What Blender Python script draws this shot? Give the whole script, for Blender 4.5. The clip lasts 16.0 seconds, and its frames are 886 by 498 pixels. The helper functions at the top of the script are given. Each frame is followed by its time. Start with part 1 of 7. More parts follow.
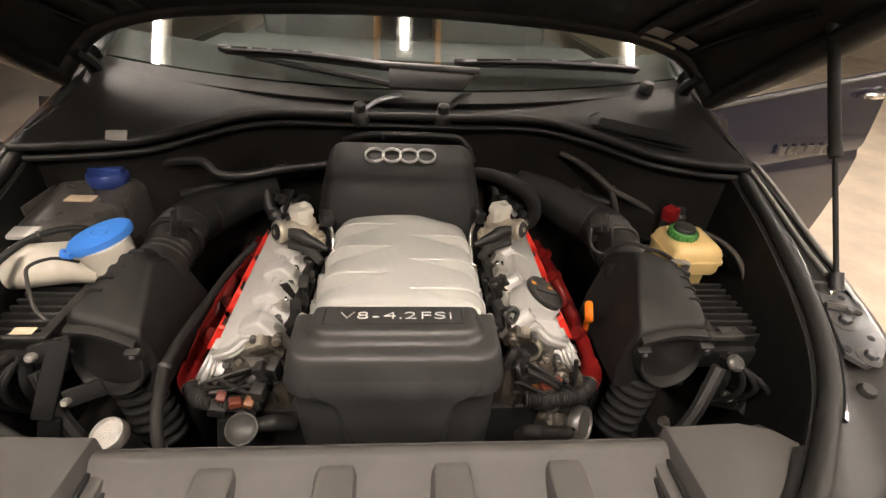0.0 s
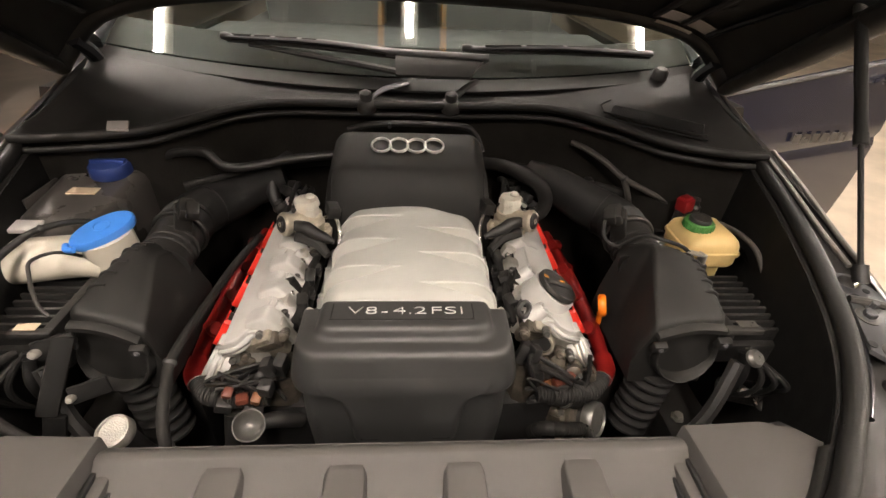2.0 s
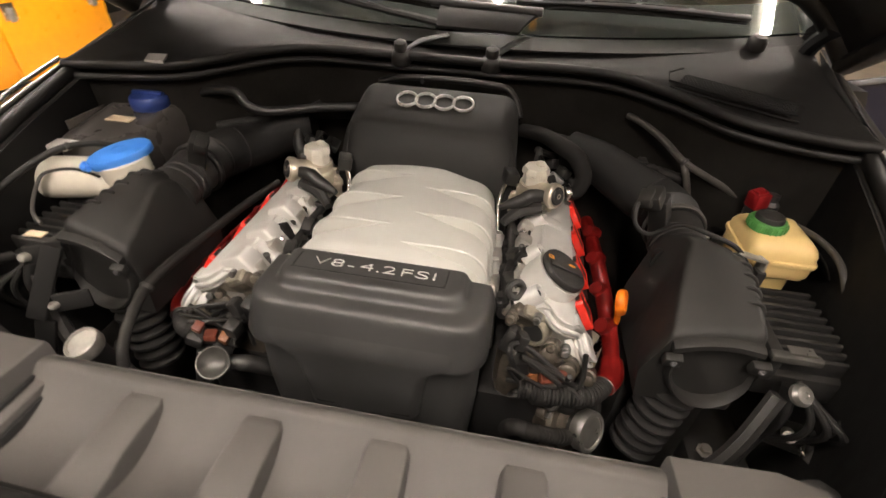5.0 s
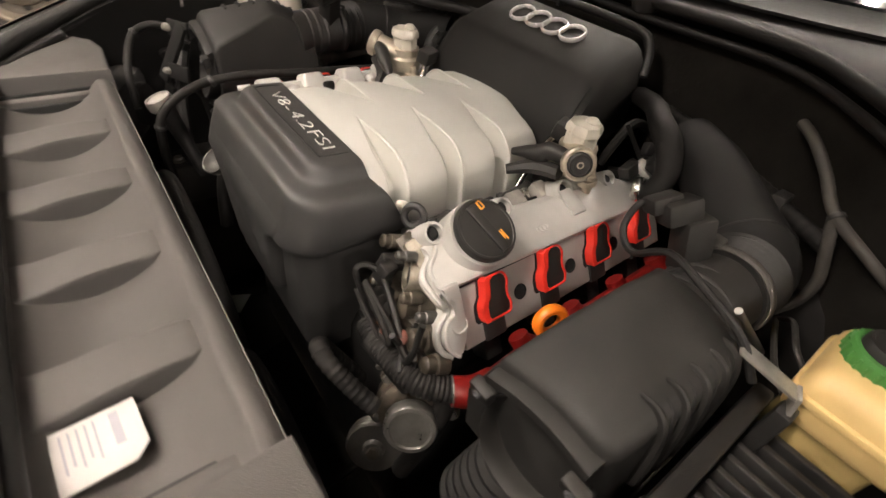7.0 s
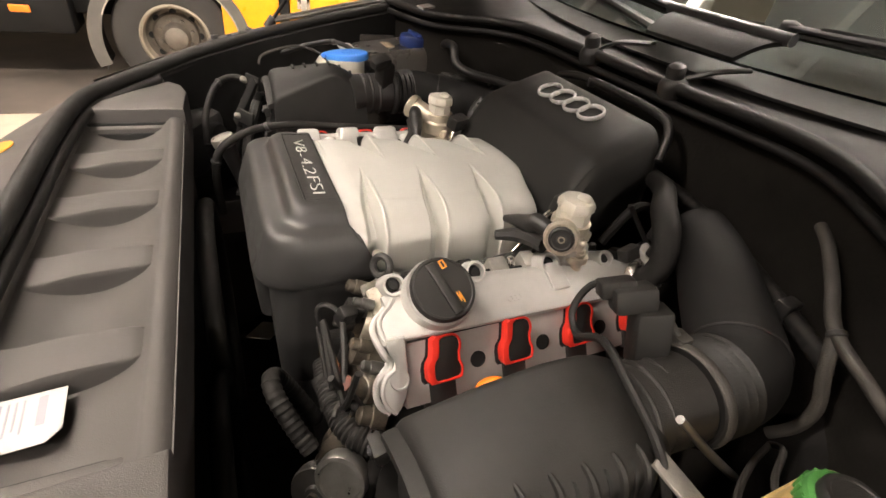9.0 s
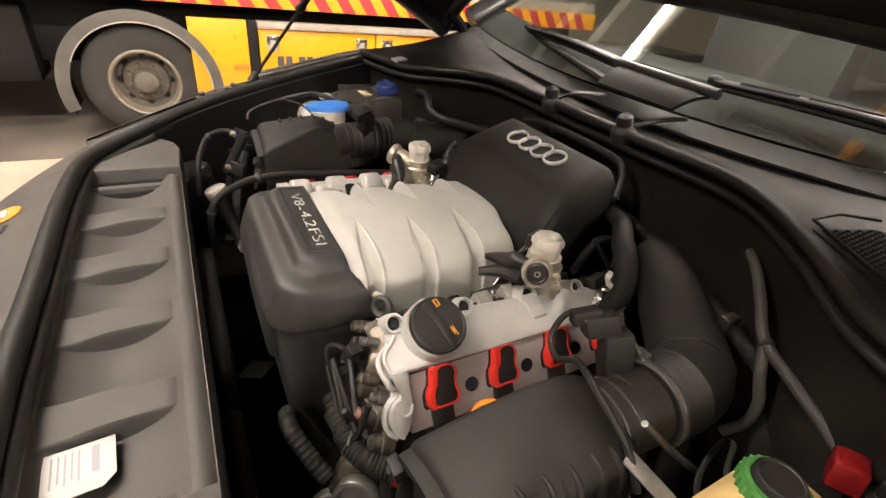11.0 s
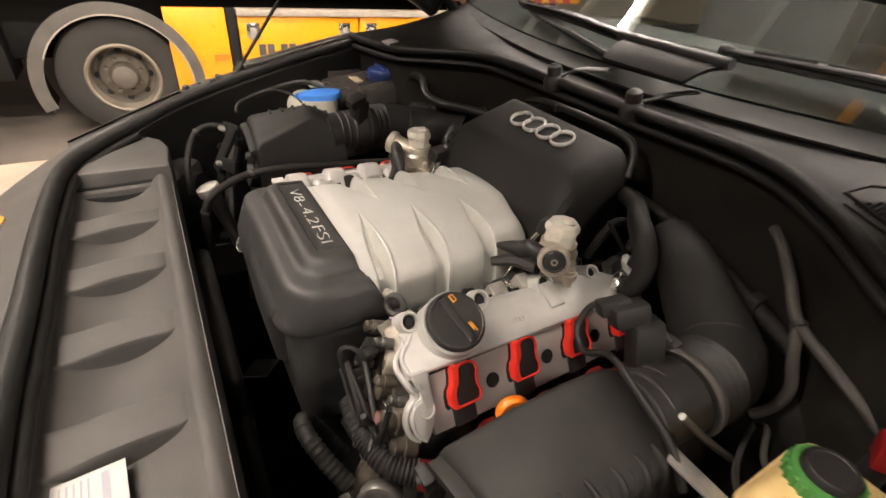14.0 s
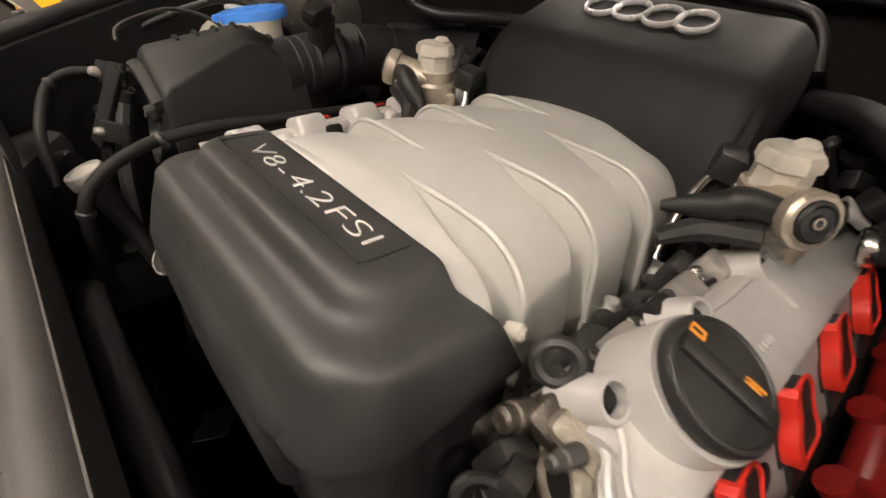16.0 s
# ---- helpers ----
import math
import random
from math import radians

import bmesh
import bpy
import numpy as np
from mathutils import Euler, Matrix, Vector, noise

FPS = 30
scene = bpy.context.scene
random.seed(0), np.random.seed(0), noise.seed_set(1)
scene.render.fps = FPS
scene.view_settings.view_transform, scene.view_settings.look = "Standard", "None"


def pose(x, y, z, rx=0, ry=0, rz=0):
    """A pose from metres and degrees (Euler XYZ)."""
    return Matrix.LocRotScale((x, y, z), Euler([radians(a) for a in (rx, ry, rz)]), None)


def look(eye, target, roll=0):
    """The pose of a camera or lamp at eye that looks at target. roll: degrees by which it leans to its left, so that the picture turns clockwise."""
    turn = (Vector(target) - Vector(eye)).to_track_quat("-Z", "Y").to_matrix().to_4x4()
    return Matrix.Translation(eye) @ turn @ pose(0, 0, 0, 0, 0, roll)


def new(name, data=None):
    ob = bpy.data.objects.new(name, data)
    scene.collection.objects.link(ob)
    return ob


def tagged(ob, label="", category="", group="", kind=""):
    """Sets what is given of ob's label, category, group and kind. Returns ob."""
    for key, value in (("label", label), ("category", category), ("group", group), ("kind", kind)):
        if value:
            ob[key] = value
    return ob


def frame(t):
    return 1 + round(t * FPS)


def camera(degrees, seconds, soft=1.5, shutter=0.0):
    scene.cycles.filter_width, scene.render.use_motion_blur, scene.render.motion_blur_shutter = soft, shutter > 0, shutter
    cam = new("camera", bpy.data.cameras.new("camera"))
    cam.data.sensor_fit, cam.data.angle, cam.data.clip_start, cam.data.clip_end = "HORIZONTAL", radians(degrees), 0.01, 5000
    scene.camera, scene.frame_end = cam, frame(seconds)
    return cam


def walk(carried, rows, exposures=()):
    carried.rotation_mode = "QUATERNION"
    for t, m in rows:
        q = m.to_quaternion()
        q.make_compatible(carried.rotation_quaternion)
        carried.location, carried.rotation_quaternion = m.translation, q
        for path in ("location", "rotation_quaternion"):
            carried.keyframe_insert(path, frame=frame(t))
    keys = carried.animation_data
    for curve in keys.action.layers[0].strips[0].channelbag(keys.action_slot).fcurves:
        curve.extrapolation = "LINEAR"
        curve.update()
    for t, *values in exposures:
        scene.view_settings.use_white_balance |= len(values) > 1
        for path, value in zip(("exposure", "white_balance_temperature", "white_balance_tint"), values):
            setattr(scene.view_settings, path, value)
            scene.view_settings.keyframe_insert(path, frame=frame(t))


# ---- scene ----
cam = camera(88.2, 16.0, shutter=0.5)
PATH = [
    (0, (0.015, -0.495, 1.39), (0.169, 1.17, 0.292), 3.6),
    (0.5, (0.015, -0.492, 1.389), (0.161, 1.166, 0.28), 3.4),
    (1, (0.015, -0.486, 1.387), (0.16, 1.166, 0.269), 3.3),
    (1.5, (0.013, -0.48, 1.385), (0.148, 1.165, 0.257), 3.1),
    (2, (0.008, -0.476, 1.382), (0.143, 1.166, 0.248), 3.1),
    (2.5, (0.01, -0.475, 1.379), (0.137, 1.153, 0.224), 3.0),
    (3, (0.008, -0.476, 1.378), (0.134, 1.144, 0.211), 2.9),
    (3.5, (0.007, -0.471, 1.372), (0.117, 1.144, 0.197), 2.4),
    (4, (0.017, -0.467, 1.361), (0.076, 1.154, 0.19), 1.6),
    (6.5, (0.439, -0.269, 1.232), (-0.473, 0.958, -0.058), 8.0),
    (7, (0.502, -0.189, 1.21), (-0.617, 0.823, -0.103), 8.7),
    (7.5, (0.537, -0.103, 1.181), (-0.732, 0.718, -0.128), 8.7),
    (8, (0.535, -0.059, 1.159), (-0.816, 0.675, -0.121), 8.5),
    (8.5, (0.547, -0.073, 1.19), (-0.872, 0.673, -0.006), 8.9),
    (9, (0.57, -0.085, 1.225), (-0.87, 0.695, 0.077), 8.7),
    (11.5, (0.604, -0.141, 1.285), (-0.842, 0.77, 0.247), 7.2),
    (12, (0.607, -0.148, 1.287), (-0.84, 0.773, 0.259), 7.0),
    (12.5, (0.61, -0.148, 1.288), (-0.838, 0.777, 0.265), 6.8),
    (13, (0.612, -0.149, 1.287), (-0.836, 0.774, 0.262), 6.6),
    (13.5, (0.613, -0.149, 1.286), (-0.824, 0.767, 0.24), 6.1),
    (14, (0.565, -0.137, 1.274), (-0.831, 0.772, 0.166), 5.3),
    (14.5, (0.471, -0.125, 1.233), (-0.849, 0.815, 0.061), 4.5),
    (15, (0.387, -0.126, 1.186), (-0.877, 0.846, -0.021), 3.5),
    (15.5, (0.314, -0.121, 1.132), (-0.881, 0.928, -0.08), 4.0),
    (16, (0.259, -0.113, 1.097), (-0.916, 0.999, -0.079), 3.9),
]
EXPOSURE = [(0, 0.2), (4, 0.2), (6.5, 0.24), (8, 0.48), (9, 0.48), (11.5, 0.3), (13, 0.3), (14.5, 0.18), (16, 0.08)]
walk(cam, [(t, look(eye, target, roll)) for t, eye, target, roll in PATH], EXPOSURE)

# ---- world and lamps ----
world = bpy.data.worlds.new("garage_world")
scene.world = world
world.use_nodes = True
world.node_tree.nodes["Background"].inputs[0].default_value = (0.9, 0.78, 0.62, 1)
world.node_tree.nodes["Background"].inputs[1].default_value = 0.05


# ---- materials ----
def material(name, color, rough=0.5, metal=0.0, vary=0.12, scale=18.0, bump=0.0, bump_scale=350.0, spec=0.5, dust=0.0, dust_color=(0.30, 0.26, 0.21),
             clear=0.0, emit=None, trans=0.0, alpha=1.0, rough_vary=0.1):
    """A surface with colour drift at two scales, uneven gloss, fine relief and, where asked, dust lying on upward faces."""
    m = bpy.data.materials.new(name)
    m.use_nodes = True
    t = m.node_tree
    b = t.nodes["Principled BSDF"]
    link = t.links.new

    def node(kind, **values):
        n = t.nodes.new(kind)
        for key, value in values.items():
            n.inputs[key].default_value = value
        return n

    at = node("ShaderNodeTexCoord")
    wide = node("ShaderNodeTexNoise", Scale=scale, Detail=5.0, Roughness=0.6)
    fine = node("ShaderNodeTexNoise", Scale=bump_scale, Detail=2.0)
    for n in (wide, fine):
        link(at.outputs["Object"], n.inputs["Vector"])
    ramp = node("ShaderNodeMapRange")
    ramp.inputs["From Min"].default_value, ramp.inputs["From Max"].default_value = 0.3, 0.7
    ramp.inputs["To Min"].default_value, ramp.inputs["To Max"].default_value = 1 - vary, 1 + vary
    link(wide.outputs["Fac"], ramp.inputs["Value"])
    tint = node("ShaderNodeVectorMath")
    tint.operation = "SCALE"
    tint.inputs[0].default_value = color
    link(ramp.outputs["Result"], tint.inputs["Scale"])
    last = tint.outputs["Vector"]
    if dust:
        geo = node("ShaderNodeNewGeometry")
        split = node("ShaderNodeSeparateXYZ")
        link(geo.outputs["Normal"], split.inputs[0])
        lies = node("ShaderNodeMapRange")
        lies.inputs["From Min"].default_value, lies.inputs["From Max"].default_value = 0.2, 1.0
        lies.inputs["To Min"].default_value, lies.inputs["To Max"].default_value = 0.0, dust
        link(split.outputs["Z"], lies.inputs["Value"])
        clump = node("ShaderNodeMath")
        clump.operation = "MULTIPLY"
        link(lies.outputs["Result"], clump.inputs[0])
        link(ramp.outputs["Result"], clump.inputs[1])
        mix = node("ShaderNodeMix")
        mix.data_type = "RGBA"
        link(clump.outputs[0], mix.inputs["Factor"])
        link(last, mix.inputs["A"])
        mix.inputs["B"].default_value = (*dust_color, 1)
        last = mix.outputs["Result"]
    link(last, b.inputs["Base Color"])
    gloss = node("ShaderNodeMapRange")
    gloss.inputs["From Min"].default_value, gloss.inputs["From Max"].default_value = 0.3, 0.7
    gloss.inputs["To Min"].default_value, gloss.inputs["To Max"].default_value = max(0.02, rough - rough_vary), min(1.0, rough + rough_vary)
    link(wide.outputs["Fac"], gloss.inputs["Value"])
    link(gloss.outputs["Result"], b.inputs["Roughness"])
    b.inputs["Metallic"].default_value = metal
    b.inputs["Specular IOR Level"].default_value = spec
    b.inputs["Coat Weight"].default_value = clear
    b.inputs["Coat Roughness"].default_value = 0.06
    b.inputs["Transmission Weight"].default_value = trans
    b.inputs["Alpha"].default_value = alpha
    if emit:
        b.inputs["Emission Color"].default_value = (*emit[:3], 1)
        b.inputs["Emission Strength"].default_value = emit[3]
    if bump:
        lift = node("ShaderNodeBump", Strength=bump, Distance=0.001)
        link(fine.outputs["Fac"], lift.inputs["Height"])
        link(lift.outputs["Normal"], b.inputs["Normal"])
    return m


BLACK = material("black_moulded_plastic", (0.016, 0.0155, 0.015), 0.46, bump=0.35, bump_scale=900, vary=0.25, dust=0.025, scale=30)
COVER = material("satin_black_cover_plastic", (0.030, 0.0297, 0.0292), 0.48, spec=0.5, bump=0.25, bump_scale=1200, vary=0.15, dust=0.022, scale=14)
PANEL = material("grey_black_grained_plastic", (0.058, 0.0545, 0.052), 0.58, spec=0.3, bump=0.4, bump_scale=1100, vary=0.14, dust=0.05, scale=9)
BOX = material("scuffed_black_box_plastic", (0.0125, 0.012, 0.0113), 0.6, spec=0.3, bump=0.15, bump_scale=900, vary=0.35, dust=0.014, scale=24)
BRACKET = material("worn_zinc_steel", (0.075, 0.072, 0.066), 0.42, 0.4, vary=0.3, scale=40, bump=0.3)
GREYSTEEL = material("dull_grey_steel", (0.27, 0.26, 0.24), 0.35, 0.8, vary=0.2, scale=50, bump=0.2)
COWL = material("dusty_black_cowl_plastic", (0.0055, 0.0053, 0.0051), 0.55, spec=0.22, bump=0.4, bump_scale=800, vary=0.4, dust=0.010, scale=7)
TRIM = material("matt_black_trim", (0.0115, 0.011, 0.0105), 0.62, spec=0.18, vary=0.3, bump=0.3, scale=30, dust=0.015)
BULKHEAD = material("dusty_brown_black_bulkhead", (0.013, 0.0118, 0.0103), 0.75, spec=0.1, vary=0.45, scale=14, bump=0.6, bump_scale=180)
RUBBER = material("black_rubber", (0.011, 0.0107, 0.0103), 0.54, spec=0.32, bump=0.2, vary=0.2, scale=25, dust=0.012)
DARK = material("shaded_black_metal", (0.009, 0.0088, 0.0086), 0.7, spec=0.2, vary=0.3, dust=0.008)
HOSE = material("ribbed_black_hose", (0.010, 0.0098, 0.0095), 0.45, vary=0.25, dust=0.02, scale=40)
GREYHOSE = material("grey_braided_hose", (0.045, 0.041, 0.036), 0.7, vary=0.25, bump=0.6, bump_scale=600, scale=50)
SILVER = material("sand_cast_silver_paint", (0.56, 0.555, 0.515), 0.42, 0.20, vary=0.06, bump=0.25, bump_scale=1500, scale=12, rough_vary=0.06)
ALLOY = material("cast_aluminium", (0.49, 0.48, 0.455), 0.44, 0.25, vary=0.08, bump=0.35, bump_scale=900, scale=30)
ALLOYDULL = material("oxidised_cast_aluminium", (0.44, 0.42, 0.38), 0.48, 0.7, vary=0.3, bump=0.8, bump_scale=500, scale=35)
# Pinkish casting tone, darkened to stand for the weaker light on the steep face.
DECKMETAL = material("shade_toned_pinkish_aluminium", (0.36, 0.335, 0.315), 0.55, 0.2, vary=0.12, bump=0.4, bump_scale=900, scale=22)
GREASY = material("oily_brown_casting", (0.075, 0.064, 0.050), 0.38, 0.45, vary=0.55, bump=0.8, bump_scale=400, scale=60)
GREASYPALE = material("oil_stained_cast_aluminium", (0.25, 0.225, 0.18), 0.42, 0.5, vary=0.45, bump=0.8, bump_scale=450, scale=55)
BRASS = material("passivated_pump_metal", (0.58, 0.52, 0.42), 0.36, 0.7, vary=0.2, bump=0.4, scale=45)
CLEAR = material("milky_cap_plastic", (0.56, 0.53, 0.46), 0.35, vary=0.1, scale=40)
STEEL = material("bright_steel", (0.72, 0.70, 0.66), 0.22, 1.0, vary=0.12, scale=50)
CHROME = material("chrome", (0.88, 0.88, 0.87), 0.28, 0.42, vary=0.03, rough_vary=0.03)
LETTER = material("pale_metal_letter", (0.66, 0.65, 0.62), 0.35, 0.1, vary=0.05)
RED = material("red_coil_plastic", (0.62, 0.030, 0.018), 0.4, vary=0.12, scale=35)
REDRAIL = material("dark_red_duct_plastic", (0.16, 0.007, 0.006), 0.38, vary=0.25, scale=25)
ORANGE = material("orange_dipstick_plastic", (0.85, 0.20, 0.012), 0.4, vary=0.06)
BLUE = material("bright_blue_cap_plastic", (0.055, 0.23, 0.72), 0.4, vary=0.08, scale=20)
NAVY = material("dark_blue_cap_plastic", (0.020, 0.040, 0.17), 0.42, vary=0.12)
NECK = material("milky_white_bottle_plastic", (0.58, 0.54, 0.45), 0.45, vary=0.1, scale=12)
YELLOW = material("aged_yellow_bottle_plastic", (0.68, 0.49, 0.21), 0.42, vary=0.08, scale=14)
YELLOWLOW = material("fluid_filled_bottle_plastic", (0.40, 0.30, 0.12), 0.35, vary=0.12, scale=18)
GREEN = material("green_collar_plastic", (0.07, 0.23, 0.055), 0.45, vary=0.12)
REDCAP = material("crimson_cap_plastic", (0.21, 0.010, 0.012), 0.35, vary=0.15)
BATTERY = material("grey_tank_plastic", (0.055, 0.050, 0.046), 0.3, vary=0.2, scale=10)
PAINT = material("dark_metallic_car_paint", (0.006, 0.0065, 0.008), 0.3, 0.2, vary=0.06, rough_vary=0.02, clear=0.6)
DOORPAINT = material("deep_blue_black_car_paint", (0.011, 0.012, 0.026), 0.25, 0.2, vary=0.06, rough_vary=0.02, clear=0.7)
PAPER = material("white_label_paper", (0.50, 0.48, 0.455), 0.7, vary=0.06)
LABEL = material("aged_beige_label", (0.55, 0.44, 0.30), 0.7, vary=0.12)
LABELGREY = material("dull_grey_label", (0.32, 0.30, 0.28), 0.6, vary=0.12)
INK = material("grey_print", (0.06, 0.06, 0.065), 0.7, vary=0.05)
PRINT = material("faded_print", (0.30, 0.30, 0.33), 0.7, vary=0.08)
GOLDINK = material("amber_print", (0.66, 0.26, 0.03), 0.6, vary=0.05)
RUST = material("brown_plug_plastic", (0.11, 0.026, 0.014), 0.5, vary=0.25)
AMBER = material("amber_plug_plastic", (0.16, 0.06, 0.02), 0.5, vary=0.2)
# Near-black that stands in for the shade inside holes, slots and recesses.
GAP = material("opening_shade_black", (0.004, 0.004, 0.004), 0.8, vary=0.1)
CONCRETE = material("pale_concrete_floor", (0.57, 0.49, 0.385), 0.75, vary=0.2, bump=0.5, bump_scale=120, scale=2.2)
YARD = material("dark_mottled_floor", (0.15, 0.128, 0.108), 0.7, vary=0.35, bump=0.6, bump_scale=90, scale=1.6)
WALL = material("painted_garage_wall", (0.40, 0.35, 0.28), 0.8, vary=0.1, scale=2.0, bump=0.3)
CEILING = material("grey_garage_ceiling", (0.085, 0.08, 0.072), 0.9, vary=0.2, scale=1.0)
TRUCKYELLOW = material("truck_yellow_paint", (0.88, 0.345, 0.008), 0.35, vary=0.05, clear=0.4)
STRIPERED = material("reflective_red_stripe", (0.40, 0.035, 0.045), 0.5, vary=0.08)
STRIPEYELLOW = material("reflective_yellow_stripe", (0.86, 0.37, 0.015), 0.5, vary=0.08)
TRUCKGREY = material("grey_truck_ledge", (0.36, 0.32, 0.27), 0.5, vary=0.12)
ARCHGREY = material("grey_mudguard_plastic", (0.085, 0.08, 0.072), 0.6, vary=0.2, scale=8)
TYRE = material("worn_tyre_rubber", (0.024, 0.022, 0.020), 0.8, vary=0.2, scale=9, bump=0.3)
RIM = material("dirty_truck_rim", (0.24, 0.21, 0.165), 0.6, 0.3, vary=0.25, scale=9)
RIMDARK = material("dark_truck_hub", (0.115, 0.100, 0.082), 0.65, 0.2, vary=0.25, scale=14)
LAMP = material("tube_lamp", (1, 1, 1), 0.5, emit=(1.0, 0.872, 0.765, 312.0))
LAMPBODY = material("lamp_housing", (0.5, 0.48, 0.44), 0.5)
GLASS = material("windscreen_glass", (0.80, 0.90, 0.86), 0.02, trans=1.0, vary=0.0, rough_vary=0.0, spec=0.5)
STEELBLACK = material("worn_grey_wiper_metal", (0.065, 0.065, 0.068), 0.4, 0.3, vary=0.15)
CABIN = material("dark_cabin_trim", (0.018, 0.018, 0.018), 0.8, vary=0.2)


# ---- mesh helpers ----
def part(name, bm, mat, parent=None, label="", smooth=True):
    """Links a bmesh as one mesh object under a thing, or alone."""
    me = bpy.data.meshes.new(name)
    bmesh.ops.recalc_face_normals(bm, faces=bm.faces)
    bm.to_mesh(me)
    bm.free()
    me.materials.append(mat)
    if smooth:
        for p in me.polygons:
            p.use_smooth = True
        me.set_sharp_from_angle(angle=radians(38))
    ob = new(name, me)
    if parent:
        ob.parent = parent
    if label:
        ob["label"] = label
    return ob


def thing(name, label, category, group="", at=(0, 0, 0), kind=""):
    ob = new(name)
    ob.empty_display_size = 0.05
    ob.location = at
    return tagged(ob, label, category, group, kind)


def spline(pts, n=8):
    """A smooth line through the points."""
    pts = [Vector(p) for p in pts]
    if len(pts) < 3:
        return pts
    out = []
    for i in range(len(pts) - 1):
        a, b, c, d = pts[max(i - 1, 0)], pts[i], pts[i + 1], pts[min(i + 2, len(pts) - 1)]
        for k in range(n):
            t = k / n
            out.append(0.5 * ((2 * b) + (c - a) * t + (2 * a - 5 * b + 4 * c - d) * t * t + (3 * b - a - 3 * c + d) * t ** 3))
    out.append(pts[-1])
    return out


def sweep(bm, pts, r, seg=12, n=8, ridge=0.0, pitch=0.012, squash=1.0, caps=True):
    """A tube along a smooth line; r a number or a list along it; ridge: depth of corrugation."""
    line = spline(pts, n) if n else [Vector(p) for p in pts]
    if ridge:
        dense, left = [line[0]], 0.0
        for a, b in zip(line, line[1:]):
            k = max(1, int((b - a).length / (pitch / 4)))
            dense += [a.lerp(b, (j + 1) / k) for j in range(k)]
        line = dense
    total = sum((b - a).length for a, b in zip(line, line[1:])) or 1
    up = Vector((0, 0, 1))
    first = (line[1] - line[0]).normalized()
    side = first.cross(up if abs(first.z) < 0.9 else Vector((1, 0, 0))).normalized()
    rings, gone = [], 0.0
    for i, p in enumerate(line):
        d = (line[min(i + 1, len(line) - 1)] - line[max(i - 1, 0)]).normalized()
        side = (side - d * side.dot(d)).normalized()
        top = d.cross(side)
        if i:
            gone += (p - line[i - 1]).length
        f = gone / total
        if isinstance(r, (list, tuple)):
            k = min(int(f * (len(r) - 1)), len(r) - 2)
            rad = r[k] + (r[k + 1] - r[k]) * (f * (len(r) - 1) - k)
        else:
            rad = r
        if ridge:
            rad += ridge * math.sin(2 * math.pi * gone / pitch)
        rings.append([bm.verts.new(p + side * (rad * math.cos(a)) + top * (rad * squash * math.sin(a))) for a in (2 * math.pi * j / seg for j in range(seg))])
    for a, b in zip(rings, rings[1:]):
        for j in range(seg):
            bm.faces.new((a[j], a[(j + 1) % seg], b[(j + 1) % seg], b[j]))
    if caps:
        bm.faces.new(rings[0][::-1])
        bm.faces.new(rings[-1])
    return bm


def rod(bm, a, b, r, r2=None, seg=14):
    return sweep(bm, [a, b], [r, r if r2 is None else r2], seg=seg, n=0)


def lathe(bm, base, axis, profile, seg=24, caps=True):
    """A turned body: profile of (radius, height along axis) from base; caps: whether its ends are closed."""
    base, d = Vector(base), Vector(axis).normalized()
    s = d.cross(Vector((0, 0, 1)) if abs(d.z) < 0.9 else Vector((0, 1, 0))).normalized()
    q = d.cross(s)
    rings = []
    for r, h in profile:
        if r < 1e-6:
            rings.append([bm.verts.new(base + d * h)])
        else:
            rings.append([bm.verts.new(base + d * h + s * (r * math.cos(a)) + q * (r * math.sin(a))) for a in (2 * math.pi * j / seg for j in range(seg))])
    for a, b in zip(rings, rings[1:]):
        for j in range(seg):
            k = (j + 1) % seg
            if len(a) == 1 and len(b) == 1:
                continue
            if len(a) == 1:
                bm.faces.new((a[0], b[k], b[j]))
            elif len(b) == 1:
                bm.faces.new((a[j], a[k], b[0]))
            else:
                bm.faces.new((a[j], a[k], b[k], b[j]))
    if caps and len(rings[0]) > 1:
        bm.faces.new(rings[0][::-1])
    if caps and len(rings[-1]) > 1:
        bm.faces.new(rings[-1])
    return bm


def loop_face(bm, verts):
    try:
        return bm.faces.new(verts)
    except ValueError:
        return None


def skin(bm, loops, cap0=True, cap1=True, closed=True):
    """Joins loops of points, all of one length, one to the next."""
    rings = [[bm.verts.new(p) for p in lp] for lp in loops]
    n = len(rings[0])
    for a, b in zip(rings, rings[1:]):
        for j in range(n if closed else n - 1):
            loop_face(bm, (a[j], a[(j + 1) % n], b[(j + 1) % n], b[j]))
    if cap0:
        loop_face(bm, rings[0][::-1])
    if cap1:
        loop_face(bm, rings[-1])
    return bm


def rounded(x0, y0, x1, y1, r, k=5):
    """The outline of a rectangle with round corners."""
    r = min(r, (x1 - x0) / 2 - 1e-4, (y1 - y0) / 2 - 1e-4)
    out = []
    for cx, cy, a0 in ((x1 - r, y1 - r, 0), (x0 + r, y1 - r, 90), (x0 + r, y0 + r, 180), (x1 - r, y0 + r, 270)):
        for i in range(k + 1):
            a = radians(a0 + 90 * i / k)
            out.append((cx + r * math.cos(a), cy + r * math.sin(a)))
    return out


